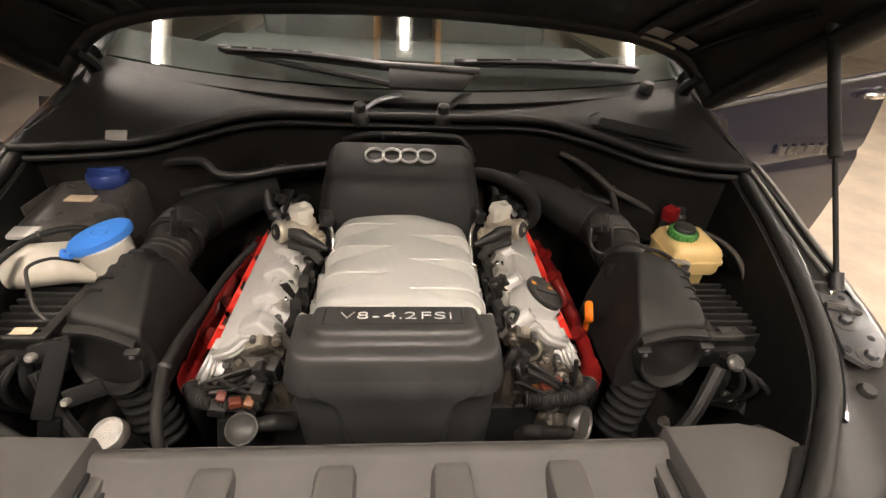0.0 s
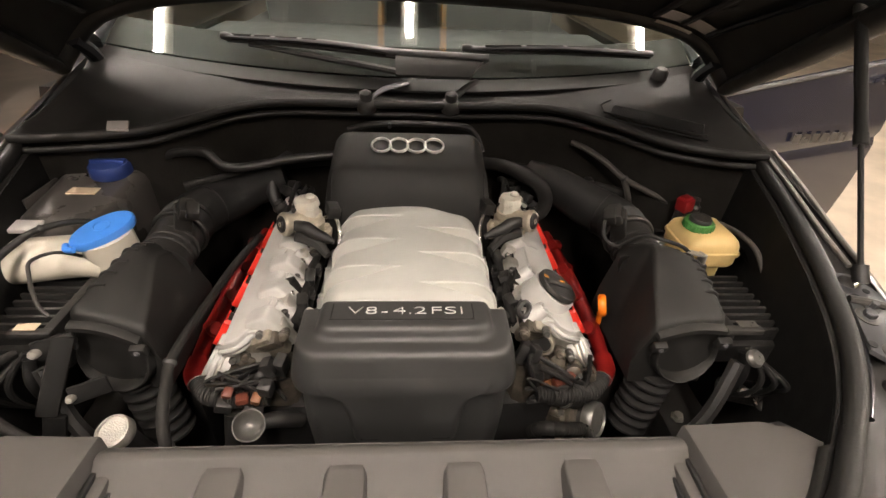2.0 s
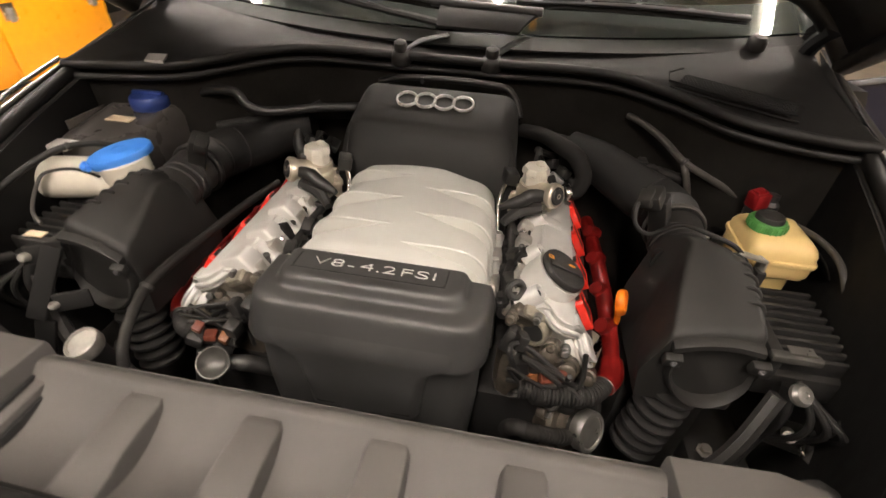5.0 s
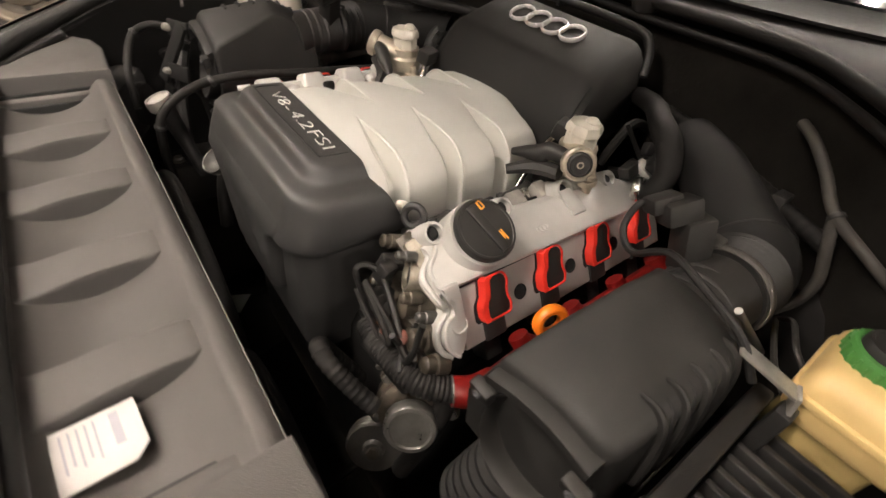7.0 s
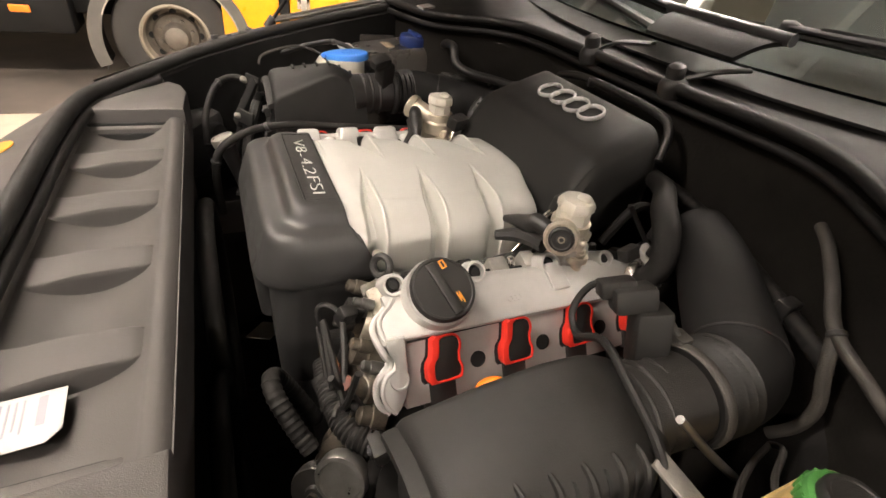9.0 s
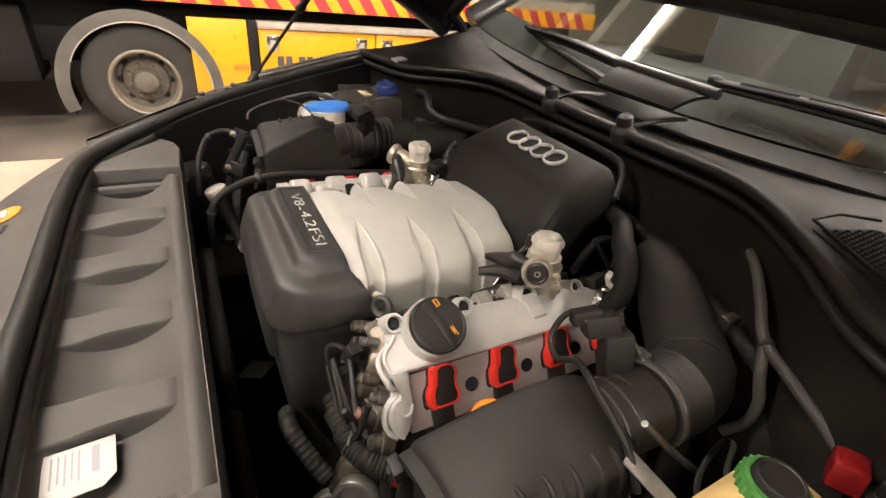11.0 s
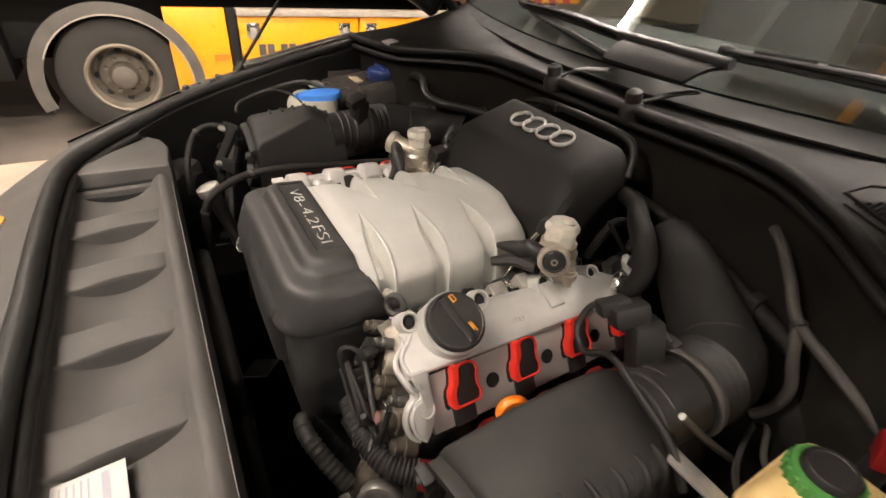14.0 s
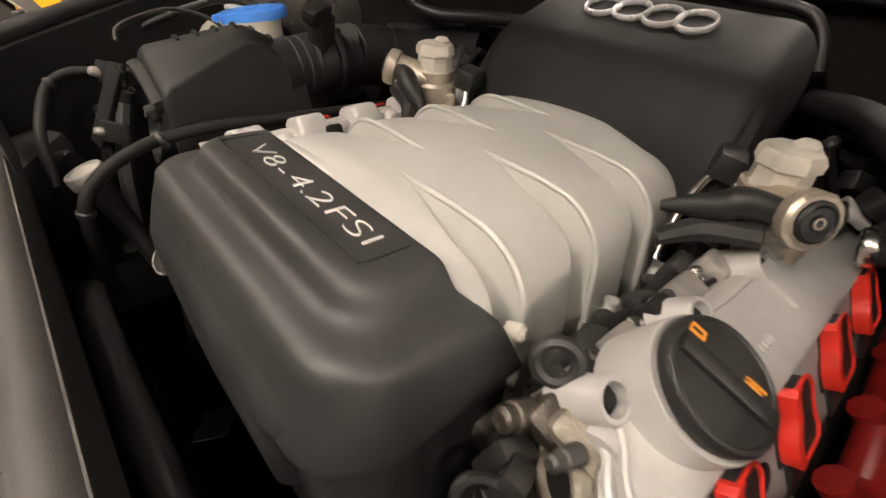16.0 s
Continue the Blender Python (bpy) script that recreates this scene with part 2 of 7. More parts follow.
def block(bm, x0, y0, z0, x1, y1, z1, r=0.004, m=None):
    """A box with softened edges; m: a pose to lay it in."""
    tmp = bmesh.new()
    bmesh.ops.create_cube(tmp, size=1)
    for v in tmp.verts:
        v.co = Vector((x0 + (v.co.x + 0.5) * (x1 - x0), y0 + (v.co.y + 0.5) * (y1 - y0), z0 + (v.co.z + 0.5) * (z1 - z0)))
    r = min(r, 0.45 * min(abs(x1 - x0), abs(y1 - y0), abs(z1 - z0)))
    if r > 0:
        bmesh.ops.bevel(tmp, geom=list(tmp.edges), offset=r, segments=2, affect="EDGES", profile=0.5)
    if m is not None:
        bmesh.ops.transform(tmp, matrix=m, verts=tmp.verts)
    me = bpy.data.meshes.new("tmp")
    tmp.to_mesh(me)
    tmp.free()
    bm.from_mesh(me)
    bpy.data.meshes.remove(me)
    return bm


def prism(bm, outline, z0, z1, r=0.003, m=None):
    """A plate of the given outline with a softened upper edge."""
    c = Vector((sum(p[0] for p in outline) / len(outline), sum(p[1] for p in outline) / len(outline)))

    def inset(d):
        n = len(outline)
        out = []
        for i, p in enumerate(outline):
            a, b = Vector(outline[i - 1]), Vector(outline[(i + 1) % n])
            t = (b - a).normalized() if (b - a).length > 1e-9 else Vector((1, 0))
            nrm = Vector((-t.y, t.x))
            if nrm.dot(c - Vector(p)) < 0:
                nrm = -nrm
            out.append(Vector(p) + nrm * d)
        return out

    loops = [[(p[0], p[1], z0) for p in outline], [(p[0], p[1], z1 - r) for p in outline], [(*p, z1 - r * 0.3) for p in inset(r * 0.3)], [(*p, z1) for p in inset(r)]]
    if m is not None:
        loops = [[m @ Vector(p) for p in lp] for lp in loops]
    return skin(bm, loops)


def sheet(bm, f, nu, nv, thick=0.0, down=(0, 0, -1)):
    """A surface f(u, v), u and v from 0 to 1, with a thickness."""
    top = [[bm.verts.new(f(i / nu, j / nv)) for j in range(nv + 1)] for i in range(nu + 1)]
    for i in range(nu):
        for j in range(nv):
            loop_face(bm, (top[i][j], top[i + 1][j], top[i + 1][j + 1], top[i][j + 1]))
    if thick:
        d = Vector(down) * thick
        low = [[bm.verts.new(v.co + d) for v in row] for row in top]
        for i in range(nu):
            for j in range(nv):
                loop_face(bm, (low[i][j + 1], low[i + 1][j + 1], low[i + 1][j], low[i][j]))
        rim = [(i, 0) for i in range(nu)] + [(nu, j) for j in range(nv)] + [(i, nv) for i in range(nu, 0, -1)] + [(0, j) for j in range(nv, 0, -1)]
        for (a, b), (c, e) in zip(rim, rim[1:] + rim[:1]):
            loop_face(bm, (top[a][b], low[a][b], low[c][e], top[c][e]))
    return bm


def ring(bm, centre, axis, big, small, seg=40, sub=10, squash=1.0):
    """A torus."""
    d = Vector(axis).normalized()
    s = d.cross(Vector((0, 0, 1)) if abs(d.z) < 0.9 else Vector((0, 1, 0))).normalized()
    q = d.cross(s)
    c = Vector(centre)
    rows = []
    for i in range(seg):
        a = 2 * math.pi * i / seg
        w = s * math.cos(a) + q * math.sin(a)
        rows.append([bm.verts.new(c + w * (big + small * math.cos(e)) + d * (small * squash * math.sin(e))) for e in (2 * math.pi * j / sub for j in range(sub))])
    for i in range(seg):
        for j in range(sub):
            bm.faces.new((rows[i][j], rows[(i + 1) % seg][j], rows[(i + 1) % seg][(j + 1) % sub], rows[i][(j + 1) % sub]))
    return bm


def smooth_step(a, b, x):
    t = min(1.0, max(0.0, (x - a) / (b - a)))
    return t * t * (3 - 2 * t)


def lettering(name, text, size, depth, m, mat, parent, width=None):
    """Raised writing as a mesh."""
    cu = bpy.data.curves.new(name, "FONT")
    cu.body, cu.size, cu.extrude, cu.align_x, cu.align_y = text, size, depth, "CENTER", "CENTER"
    cu.offset = -0.00065
    tmp = bpy.data.objects.new("tmp", cu)
    scene.collection.objects.link(tmp)
    me = bpy.data.meshes.new_from_object(tmp.evaluated_get(bpy.context.evaluated_depsgraph_get()))
    bpy.data.objects.remove(tmp)
    xs = [v.co.x for v in me.vertices]
    k = width / (max(xs) - min(xs)) if width else 1.0
    for v in me.vertices:
        v.co = m @ Vector((v.co.x * k, v.co.y, v.co.z))
    me.materials.clear()
    me.materials.append(mat)
    ob = new(name, me)
    ob.parent = parent
    return ob


STRIP, DECK = 22.0, 59.0


def slope_pose(side, angle, x=0.0, y=0.0, z=0.0):
    """Axes laid on a face of a valve cover, from the seam between its two faces: x outwards and down, y along the engine, z off the face."""
    c, s = math.cos(radians(angle)), math.sin(radians(angle))
    o = Vector((side * (0.270 + c * x + s * z), y + (BANK_SHIFT if side < 0 else 0.0), 0.8755 - s * x + c * z))
    return Matrix(((side * c, 0, side * s, o.x), (0, 1, 0, o.y), (-s, 0, c, o.z), (0, 0, 0, 1)))


BANK_SHIFT = -0.022  # one cylinder bank stands further forward than the other


# ---- the setting ----
def plane_box(name, x0, y0, z0, x1, y1, z1, mat, label, category):
    ob = part(name, block(bmesh.new(), x0, y0, z0, x1, y1, z1, 0), mat, smooth=False)
    return tagged(ob, label, category, kind="structure")


plane_box("floor", -9, -9, -0.2, 9, 12, 0.0, CONCRETE, "pale worn concrete garage floor", "floor")
# Thin slab, darker and more mottled than the floor, from x=-2.85 outwards.
plane_box("floor_band", -9, -9, 0.0, -2.85, 12, 0.004, YARD, "darker mottled floor band beside the truck", "floor")
plane_box("wall_west", -9.2, -9, 0, -9, 12, 3.4, WALL, "plain painted garage wall", "wall")
plane_box("wall_east", 9, -9, 0, 9.2, 12, 3.4, WALL, "plain painted garage wall", "wall")
plane_box("wall_north", -9.2, 12, 0, 9.2, 12.2, 3.4, WALL, "plain painted garage wall", "wall")
plane_box("wall_south", -9.2, -9.2, 0, 9.2, -9, 3.4, WALL, "plain painted garage wall", "wall")
plane_box("ceiling", -9.2, -9.2, 3.4, 9.2, 12.2, 3.6, CEILING, "dark concrete garage ceiling", "ceiling")


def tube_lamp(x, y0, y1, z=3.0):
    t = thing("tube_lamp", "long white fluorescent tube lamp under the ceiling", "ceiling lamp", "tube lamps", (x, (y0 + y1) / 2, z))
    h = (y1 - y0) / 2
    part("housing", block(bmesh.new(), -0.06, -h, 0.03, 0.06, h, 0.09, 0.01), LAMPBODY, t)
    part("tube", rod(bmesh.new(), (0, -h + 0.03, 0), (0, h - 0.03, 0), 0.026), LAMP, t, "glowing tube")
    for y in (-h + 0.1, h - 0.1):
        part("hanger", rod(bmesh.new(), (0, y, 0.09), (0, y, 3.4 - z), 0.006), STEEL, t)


# Row x=5.20 is unseen, added to brighten floor and door on the right.
# Tubes ahead of the bay are unseen too, their lengths set to light it.
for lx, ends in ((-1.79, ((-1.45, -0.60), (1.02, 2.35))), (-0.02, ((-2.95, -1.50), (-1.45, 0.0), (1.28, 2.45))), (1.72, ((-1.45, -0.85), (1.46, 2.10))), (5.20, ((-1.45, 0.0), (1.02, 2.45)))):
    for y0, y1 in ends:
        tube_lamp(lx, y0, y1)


def ceiling_rib(x, mat, label):
    t = thing("ceiling_rail", label, "ceiling rail", "ceiling rails")
    part("rail", block(bmesh.new(), x - 0.022, -8.8, 3.28, x + 0.022, 11.8, 3.41, 0.006), mat, t)


for x in (-0.24, 0.24):
    ceiling_rib(x, TRUCKYELLOW, "ochre painted rail under the ceiling")
for x in (-3.4, -2.7, -2.0, -1.0, 1.0, 2.0, 2.7, 3.4):
    ceiling_rib(x, CEILING, "pale metal rail under the ceiling")


# ---- car body round the bay ----
SEAL_SIDE = [(0.0, -0.318, 0.912), (0.2, -0.318, 0.912), (0.36, -0.306, 0.912), (0.447, -0.262, 0.916), (0.518, -0.186, 0.930), (0.564, -0.127, 0.943), (0.606, -0.05, 0.958),
             (0.637, 0.044, 0.978), (0.669, 0.175, 1.005), (0.694, 0.317, 1.032), (0.708, 0.40, 1.05)]


def mirrored(pts):
    return [(-x, y, z) for x, y, z in reversed(pts) if x > 0] + list(pts)


def hood_seal():
    line = spline(mirrored(SEAL_SIDE), 6)
    t = thing("hood_seal", "black rubber hood seal running round the engine bay", "rubber seal")
    n = len(line)
    cuts = (0, n * 3 // 10, n * 7 // 10, n - 1)
    for a, b, name in zip(cuts, cuts[1:], ("side_length", "front_length", "side_length")):
        part(name, sweep(bmesh.new(), line[a:b + 1], 0.0128, seg=14, n=0), RUBBER, t)
        low = [p + Vector((-0.010 * math.copysign(1, p.x) if abs(p.x) > 0.4 else 0, 0.012 if p.y < -0.2 else 0, -0.016)) for p in line[a:b + 1]]
        part("lip", sweep(bmesh.new(), low, 0.0085, seg=10, n=0), RUBBER, t)


hood_seal()


def fender(side):
    """A wing's top: painted edge, dark channel, and the inner wall of the bay."""
    t = thing("fender", "dark painted front wing edge beside the engine bay", "car fender", "front fenders")
    inner = [p for p in spline(SEAL_SIDE[3:], 6)]
    outer = spline([(0.60, -0.33, 0.87), (0.66, -0.20, 0.905), (0.70, -0.06, 0.945), (0.712, 0.06, 0.975), (0.722, 0.19, 1.004), (0.73, 0.33, 1.032), (0.738, 0.52, 1.072), (0.752, 0.70, 1.112)], 6)

    def at(line, v):
        k = v * (len(line) - 1)
        i = min(int(k), len(line) - 2)
        return line[i].lerp(line[i + 1], k - i)

    def channel(u, v):
        a, b = at(inner, v), at(outer, v)
        p = a.lerp(b, u)
        p.z -= 0.028 * math.sin(math.pi * min(1, u * 1.05)) ** 0.7 if 0 < u < 0.95 else 0
        return Vector((side * p.x, p.y, p.z))

    part("channel", sheet(bmesh.new(), channel, 10, 40, 0.004), BLACK, t, "black channel with flanges")

    def outside(u, v):
        a = at(outer, v)
        r = 0.03
        if u < 0.4:
            w = u / 0.4 * math.pi / 2
            p = Vector((a.x + r * math.sin(w), a.y, a.z - r * (1 - math.cos(w)) + 0.004))
        else:
            w = (u - 0.4) / 0.6
            p = Vector((a.x + r + 0.20 * math.sin(w * 1.4) * (0.5 if a.y < 0 else 1) , a.y - (0.05 * w if a.y < 0 else 0), a.z - r - w * (a.z - 0.34)))
        return Vector((side * p.x, p.y, p.z))

    part("outer_skin", sheet(bmesh.new(), outside, 16, 40, 0.003, (-side, 0, 0)), PAINT, t, "glossy dark car paint")

    def wall(u, v):
        a = at(inner, v)
        return Vector((side * (a.x + 0.012 * u - 0.02), a.y + 0.02 * u, a.z - 0.01 - u * (a.z - 0.13)))

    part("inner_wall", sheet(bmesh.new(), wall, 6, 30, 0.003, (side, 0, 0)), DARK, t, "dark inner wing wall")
    rail = [(side * p.x + side * 0.026, p.y, p.z - 0.012) for p in inner[8:]]
    part("flange", sweep(bmesh.new(), rail, 0.005, seg=8, n=0), PAINT, t)
    return t


fender(1)
fender(-1)


def slam_panel():
    """The ribbed plastic cover between grille and engine."""
    t = thing("slam_panel", "ribbed grey-black plastic cover behind the grille", "radiator cover")

    def hollow(u):
        return 0.025 * math.sin(math.pi * min(1.0, max(0.0, (u - 0.13) / 0.80))) ** 0.85 if 0.13 < u < 0.93 else 0.0

    def rim(u):
        return 0.890 - (0.012 * (1 - u / 0.10) ** 2 if u < 0.10 else 0) - 0.012 * u

    def top(u, v):
        return Vector(((v - 0.5) * 0.68, -0.156 - u * 0.155, rim(u) - hollow(u)))

    part("tray", sheet(bmesh.new(), top, 60, 40, 0.004), PANEL, t)

    def rear(u, v):
        return Vector(((v - 0.5) * 0.92, -0.156 + 0.004 * u, 0.880 - 0.06 * u))

    part("rear_lip", sheet(bmesh.new(), rear, 4, 40, 0.003, (0, -1, 0)), PANEL, t)
    f0, f1 = 0.17, 0.93
    za, zb = rim(f0) - hollow(f0), rim(f1) - hollow(f1)
    for cx in (-0.199, -0.064, 0.0705, 0.207):
        def rib(u, v, cx=cx):
            s = u * 2 - 1
            f = f0 + (f1 - f0) * v
            y = -0.156 - f * 0.155
            floor = rim(f) - hollow(f) - 0.0015
            # the bar bridges the hollow in a nearly straight line
            crown = za + (zb - za) * v + 0.0025 * math.sin(math.pi * v) + 0.0006 - 0.008 * smooth_step(0.55, 1.0, v) * (1 - v) * 2
            crown = max(crown, floor + 0.0022)
            w = (0.0205 + 0.004 * v) * (0.80 + 0.20 * smooth_step(0.0, 0.10, v))
            if abs(s) <= 0.62:
                return Vector((cx + w * s / 0.62, y, crown - 0.0010 * (s / 0.62) ** 6 - 0.002 * (1 - smooth_step(0.0, 0.07, v))))
            e = (abs(s) - 0.62) / 0.38
            wide = 0.0035 if s > 0 else 0.006
            return Vector((cx + math.copysign(w + wide * e, s), y, crown - 0.001 + (floor - crown) * smooth_step(-0.05, 1.0, e)))

        part("rib", sheet(bmesh.new(), rib, 30, 32), PANEL, t)
    for s in (-1, 1):
        out = [(0.340, -0.154), (0.44, -0.150), (0.480, -0.160), (0.504, -0.182), (0.475, -0.235), (0.42, -0.288), (0.348, -0.308)]
        dense = []
        for a, b in zip(out, out[1:] + out[:1]):
            dense += [(a[0] + (b[0] - a[0]) * k / 4, a[1] + (b[1] - a[1]) * k / 4) for k in range(4)]
        pts = [(s * x, y) for x, y in dense]
        part("end_cap", prism(bmesh.new(), pts if s > 0 else pts[::-1], 0.840, 0.903, 0.006), PANEL, t, "raised smooth end piece")
        part("end_step", block(bmesh.new(), s * 0.327 - 0.008, -0.300, 0.84, s * 0.327 + 0.008, -0.166, 0.878, 0.004), PANEL, t)
        part("end_groove", block(bmesh.new(), s * 0.3375 - 0.0028, -0.305, 0.85, s * 0.3375 + 0.0028, -0.160, 0.8805, 0.001), GAP, t)
        part("end_groove", block(bmesh.new(), s * 0.3165 - 0.0024, -0.295, 0.84, s * 0.3165 + 0.0024, -0.176, 0.8700, 0.001), GAP, t)
        part("edge_ridge", rod(bmesh.new(), (s * 0.492, -0.190, 0.9035), (s * 0.458, -0.252, 0.9035), 0.0035), PANEL, t)
    return t


slam_panel()


def bumper_top():
    t = thing("bumper_top", "grey plastic panel in front of the hood seal", "bumper panel")

    def top(u, v):
        x = (v - 0.5) * 1.30
        bow = 0.22 * (abs(x) / 0.65) ** 2.6
        y = -0.335 + bow * 0.55 - u * 0.20
        z = 0.895 - 0.05 * u - 0.05 * u * u
        return Vector((x, y, z))

    part("panel", sheet(bmesh.new(), top, 14, 40, 0.004), PANEL, t)

    def front(u, v):
        x = (v - 0.5) * 1.30
        bow = 0.22 * (abs(x) / 0.65) ** 2.6
        return Vector((x, -0.535 + bow * 0.55 - 0.12 * math.sin(u * 2.2), 0.795 - 0.5 * u))

    part("bumper_face", sheet(bmesh.new(), front, 10, 40, 0.004, (0, 1, 0)), PAINT, t, "dark painted bumper")
    lathe(bmesh_oval := bmesh.new(), (-0.274, -0.408, 0.868), (0, -0.35, 1), [(0.0, 0.0), (0.024, 0.0), (0.024, 0.0015), (0.0, 0.0015)])
    part("sticker", bmesh_oval, GOLDINK, t, "small amber warning sticker")
    for y in (-0.395, -0.435):
        part("slot", block(bmesh.new(), -0.235, y - 0.008, 0.860, -0.205, y + 0.008, 0.872, 0.002, pose(0, 0, 0)), GAP, t, "dark slot")
    part("sticker_mark", block(bmesh.new(), -0.285, -0.413, 0.8693, -0.263, -0.406, 0.8712, 0), PAPER, t)
    return t


bumper_top()


COWL_EDGE = spline([(-0.70, 0.335, 1.048), (-0.612, 0.345, 1.05), (-0.493, 0.372, 1.054), (-0.417, 0.425, 1.062), (-0.345, 0.478, 1.07), (-0.257, 0.503, 1.074), (-0.089, 0.506, 1.074),
                    (0.11, 0.508, 1.074), (0.30, 0.508, 1.075), (0.416, 0.452, 1.066), (0.513, 0.376, 1.054), (0.617, 0.340, 1.049), (0.70, 0.33, 1.048)], 6)


def glass_base(x):
    return 0.565 + 0.20 * (x / 0.7) ** 2 * 0.55, 1.118 + 0.028 * (x / 0.7) ** 2


def cowl():
    t = thing("cowl_panel", "dusty black plastic cowl below the windscreen", "cowl panel")
    line = COWL_EDGE

    def top(u, v):
        k = v * (len(line) - 1)
        i = min(int(k), len(line) - 2)
        a = line[i].lerp(line[i + 1], k - i)
        gy, gz = glass_base(a.x)
        x = a.x * (1 + 0.02 * u)
        z = a.z + 0.010 + (gz - a.z - 0.02) * u - 0.012 * math.sin(math.pi * u)
        return Vector((x, a.y + (gy + 0.03 - a.y) * u, z))

    part("panel", sheet(bmesh.new(), top, 14, 72, 0.004), COWL, t)

    def wall(u, v):
        k = v * (len(line) - 1)
        i = min(int(k), len(line) - 2)
        a = line[i].lerp(line[i + 1], k - i)
        return Vector((a.x, a.y + 0.012 - 0.01 * u + 0.03 * u, a.z - 0.005 - 0.62 * u))

    part("firewall", sheet(bmesh.new(), wall, 6, 72, 0.004, (0, 1, 0)), BULKHEAD, t, "dark shaded bulkhead below the cowl")
    seal = part("cowl_seal", sweep(bmesh.new(), [p + Vector((0, -0.003, 0.004)) for p in line], 0.0085, seg=10, n=0), RUBBER, t, "rubber edge seal")
    part("seal_lip", sweep(bmesh.new(), [p + Vector((0, -0.004, -0.018)) for p in line], 0.006, seg=10, n=0), RUBBER, t)
    a, b = Vector((0.425, 0.462, 1.088)), Vector((0.590, 0.376, 1.078))
    along, away = (b - a).normalized(), Vector((0.46, 0.887, 0.10)).normalized()
    part("grille_tray", sheet(bmesh.new(), lambda u, v: a + along * (0.205 * u - 0.01) + away * (0.070 * v - 0.004) + Vector((0, 0, -0.010)), 2, 2, 0.003), TRIM, t)
    hexes = bmesh.new()
    for i in range(30):
        for j in range(10):
            c = a + Vector((0, 0, -0.006)) + along * (0.0062 * i + (0.0031 if j % 2 else 0)) + away * (0.0064 * j)
            ring(hexes, c, (0.0, 0.0, 1), 0.0027, 0.0008, 6, 4)
    g = part("vent_mesh", hexes, COWL, t, "honeycomb air intake mesh")
    g["kind"] = "stuff"
    st = [(-0.542, 0.352), (-0.556, 0.384), (-0.520, 0.388), (-0.506, 0.354)]
    part("sticker", skin(bmesh.new(), [[(x, y, z0 + 0.10 * (y - 0.35)) for x, y in st] for z0 in (1.062, 1.0665)]), LABELGREY, t, "pale scuffed sticker")
    part("grille_frame", sweep(bmesh.new(), [a + along * -0.012 + away * 0.068, a + along * -0.014 + away * -0.006, a + along * 0.19 + away * -0.008], 0.0018, seg=8, n=2), COWL, t)
    return t


cowl()


def windscreen():
    g = thing("windscreen", "sloping greenish windscreen with tube lamp reflections", "windscreen", kind="structure")

    def pane(u, v):
        x = (v - 0.5) * 1.42 * (1 - 0.1 * u)
        gy, gz = glass_base(x)
        u = 0.004 + 0.996 * u
        return Vector((x, gy + u * 0.78, gz + u * 0.46 - 0.02 * (x / 0.7) ** 2 * u))

    def well(u, v):
        x = (v - 0.5) * 1.40
        gy, gz = glass_base(x)
        return Vector((x, gy - 0.012 + 0.112 * u, gz - 0.024 + 0.066 * u - 0.006 * math.sin(math.pi * u)))

    ob = part("pane", sheet(bmesh.new(), pane, 14, 28, 0.005, (0, 0.5, -0.86)), GLASS, g)
    ob.visible_shadow = False
    part("wiper_well", sheet(bmesh.new(), well, 8, 30, 0.004), TRIM, g, "dark recess under the wipers")
    for s in (-1, 1):
        line = [(s * (0.71 * (1 - 0.1 * u) + 0.015), pane(u, 1).y, pane(u, 1).z + 0.003) for u in (0, 0.3, 0.6, 1.0)]
        part("pillar", sweep(bmesh.new(), line, 0.03, seg=10), PAINT, g)
    dash = bmesh.new()
    block(dash, -0.68, 0.70, 0.98, 0.68, 1.35, 1.10, 0.04)
    d = part("dashboard", dash, CABIN)
    tagged(d, "dark dashboard behind the windscreen", "dashboard")
    cab = bmesh.new()
    block(cab, -0.72, 1.36, 0.4, 0.72, 2.6, 1.05, 0.05)
    c = part("cabin_trim", cab, CABIN)
    tagged(c, "dark cabin interior behind the windscreen", "car interior")
    # Unseen dark partition, added to keep the lit garage from showing through the windscreen.
    rear = bmesh.new()
    block(rear, -0.70, 2.55, 0.6, 0.70, 2.63, 1.58, 0.03)
    tagged(part("cabin_light_block", rear, CABIN), "unseen dark partition blocking light through the cabin", "car seat")
    rf = bmesh.new()
    block(rf, -0.66, 1.36, 1.56, 0.66, 3.2, 1.62, 0.03)
    r = part("car_roof", rf, PAINT)
    tagged(r, "dark painted car roof above the windscreen", "car roof")


windscreen()


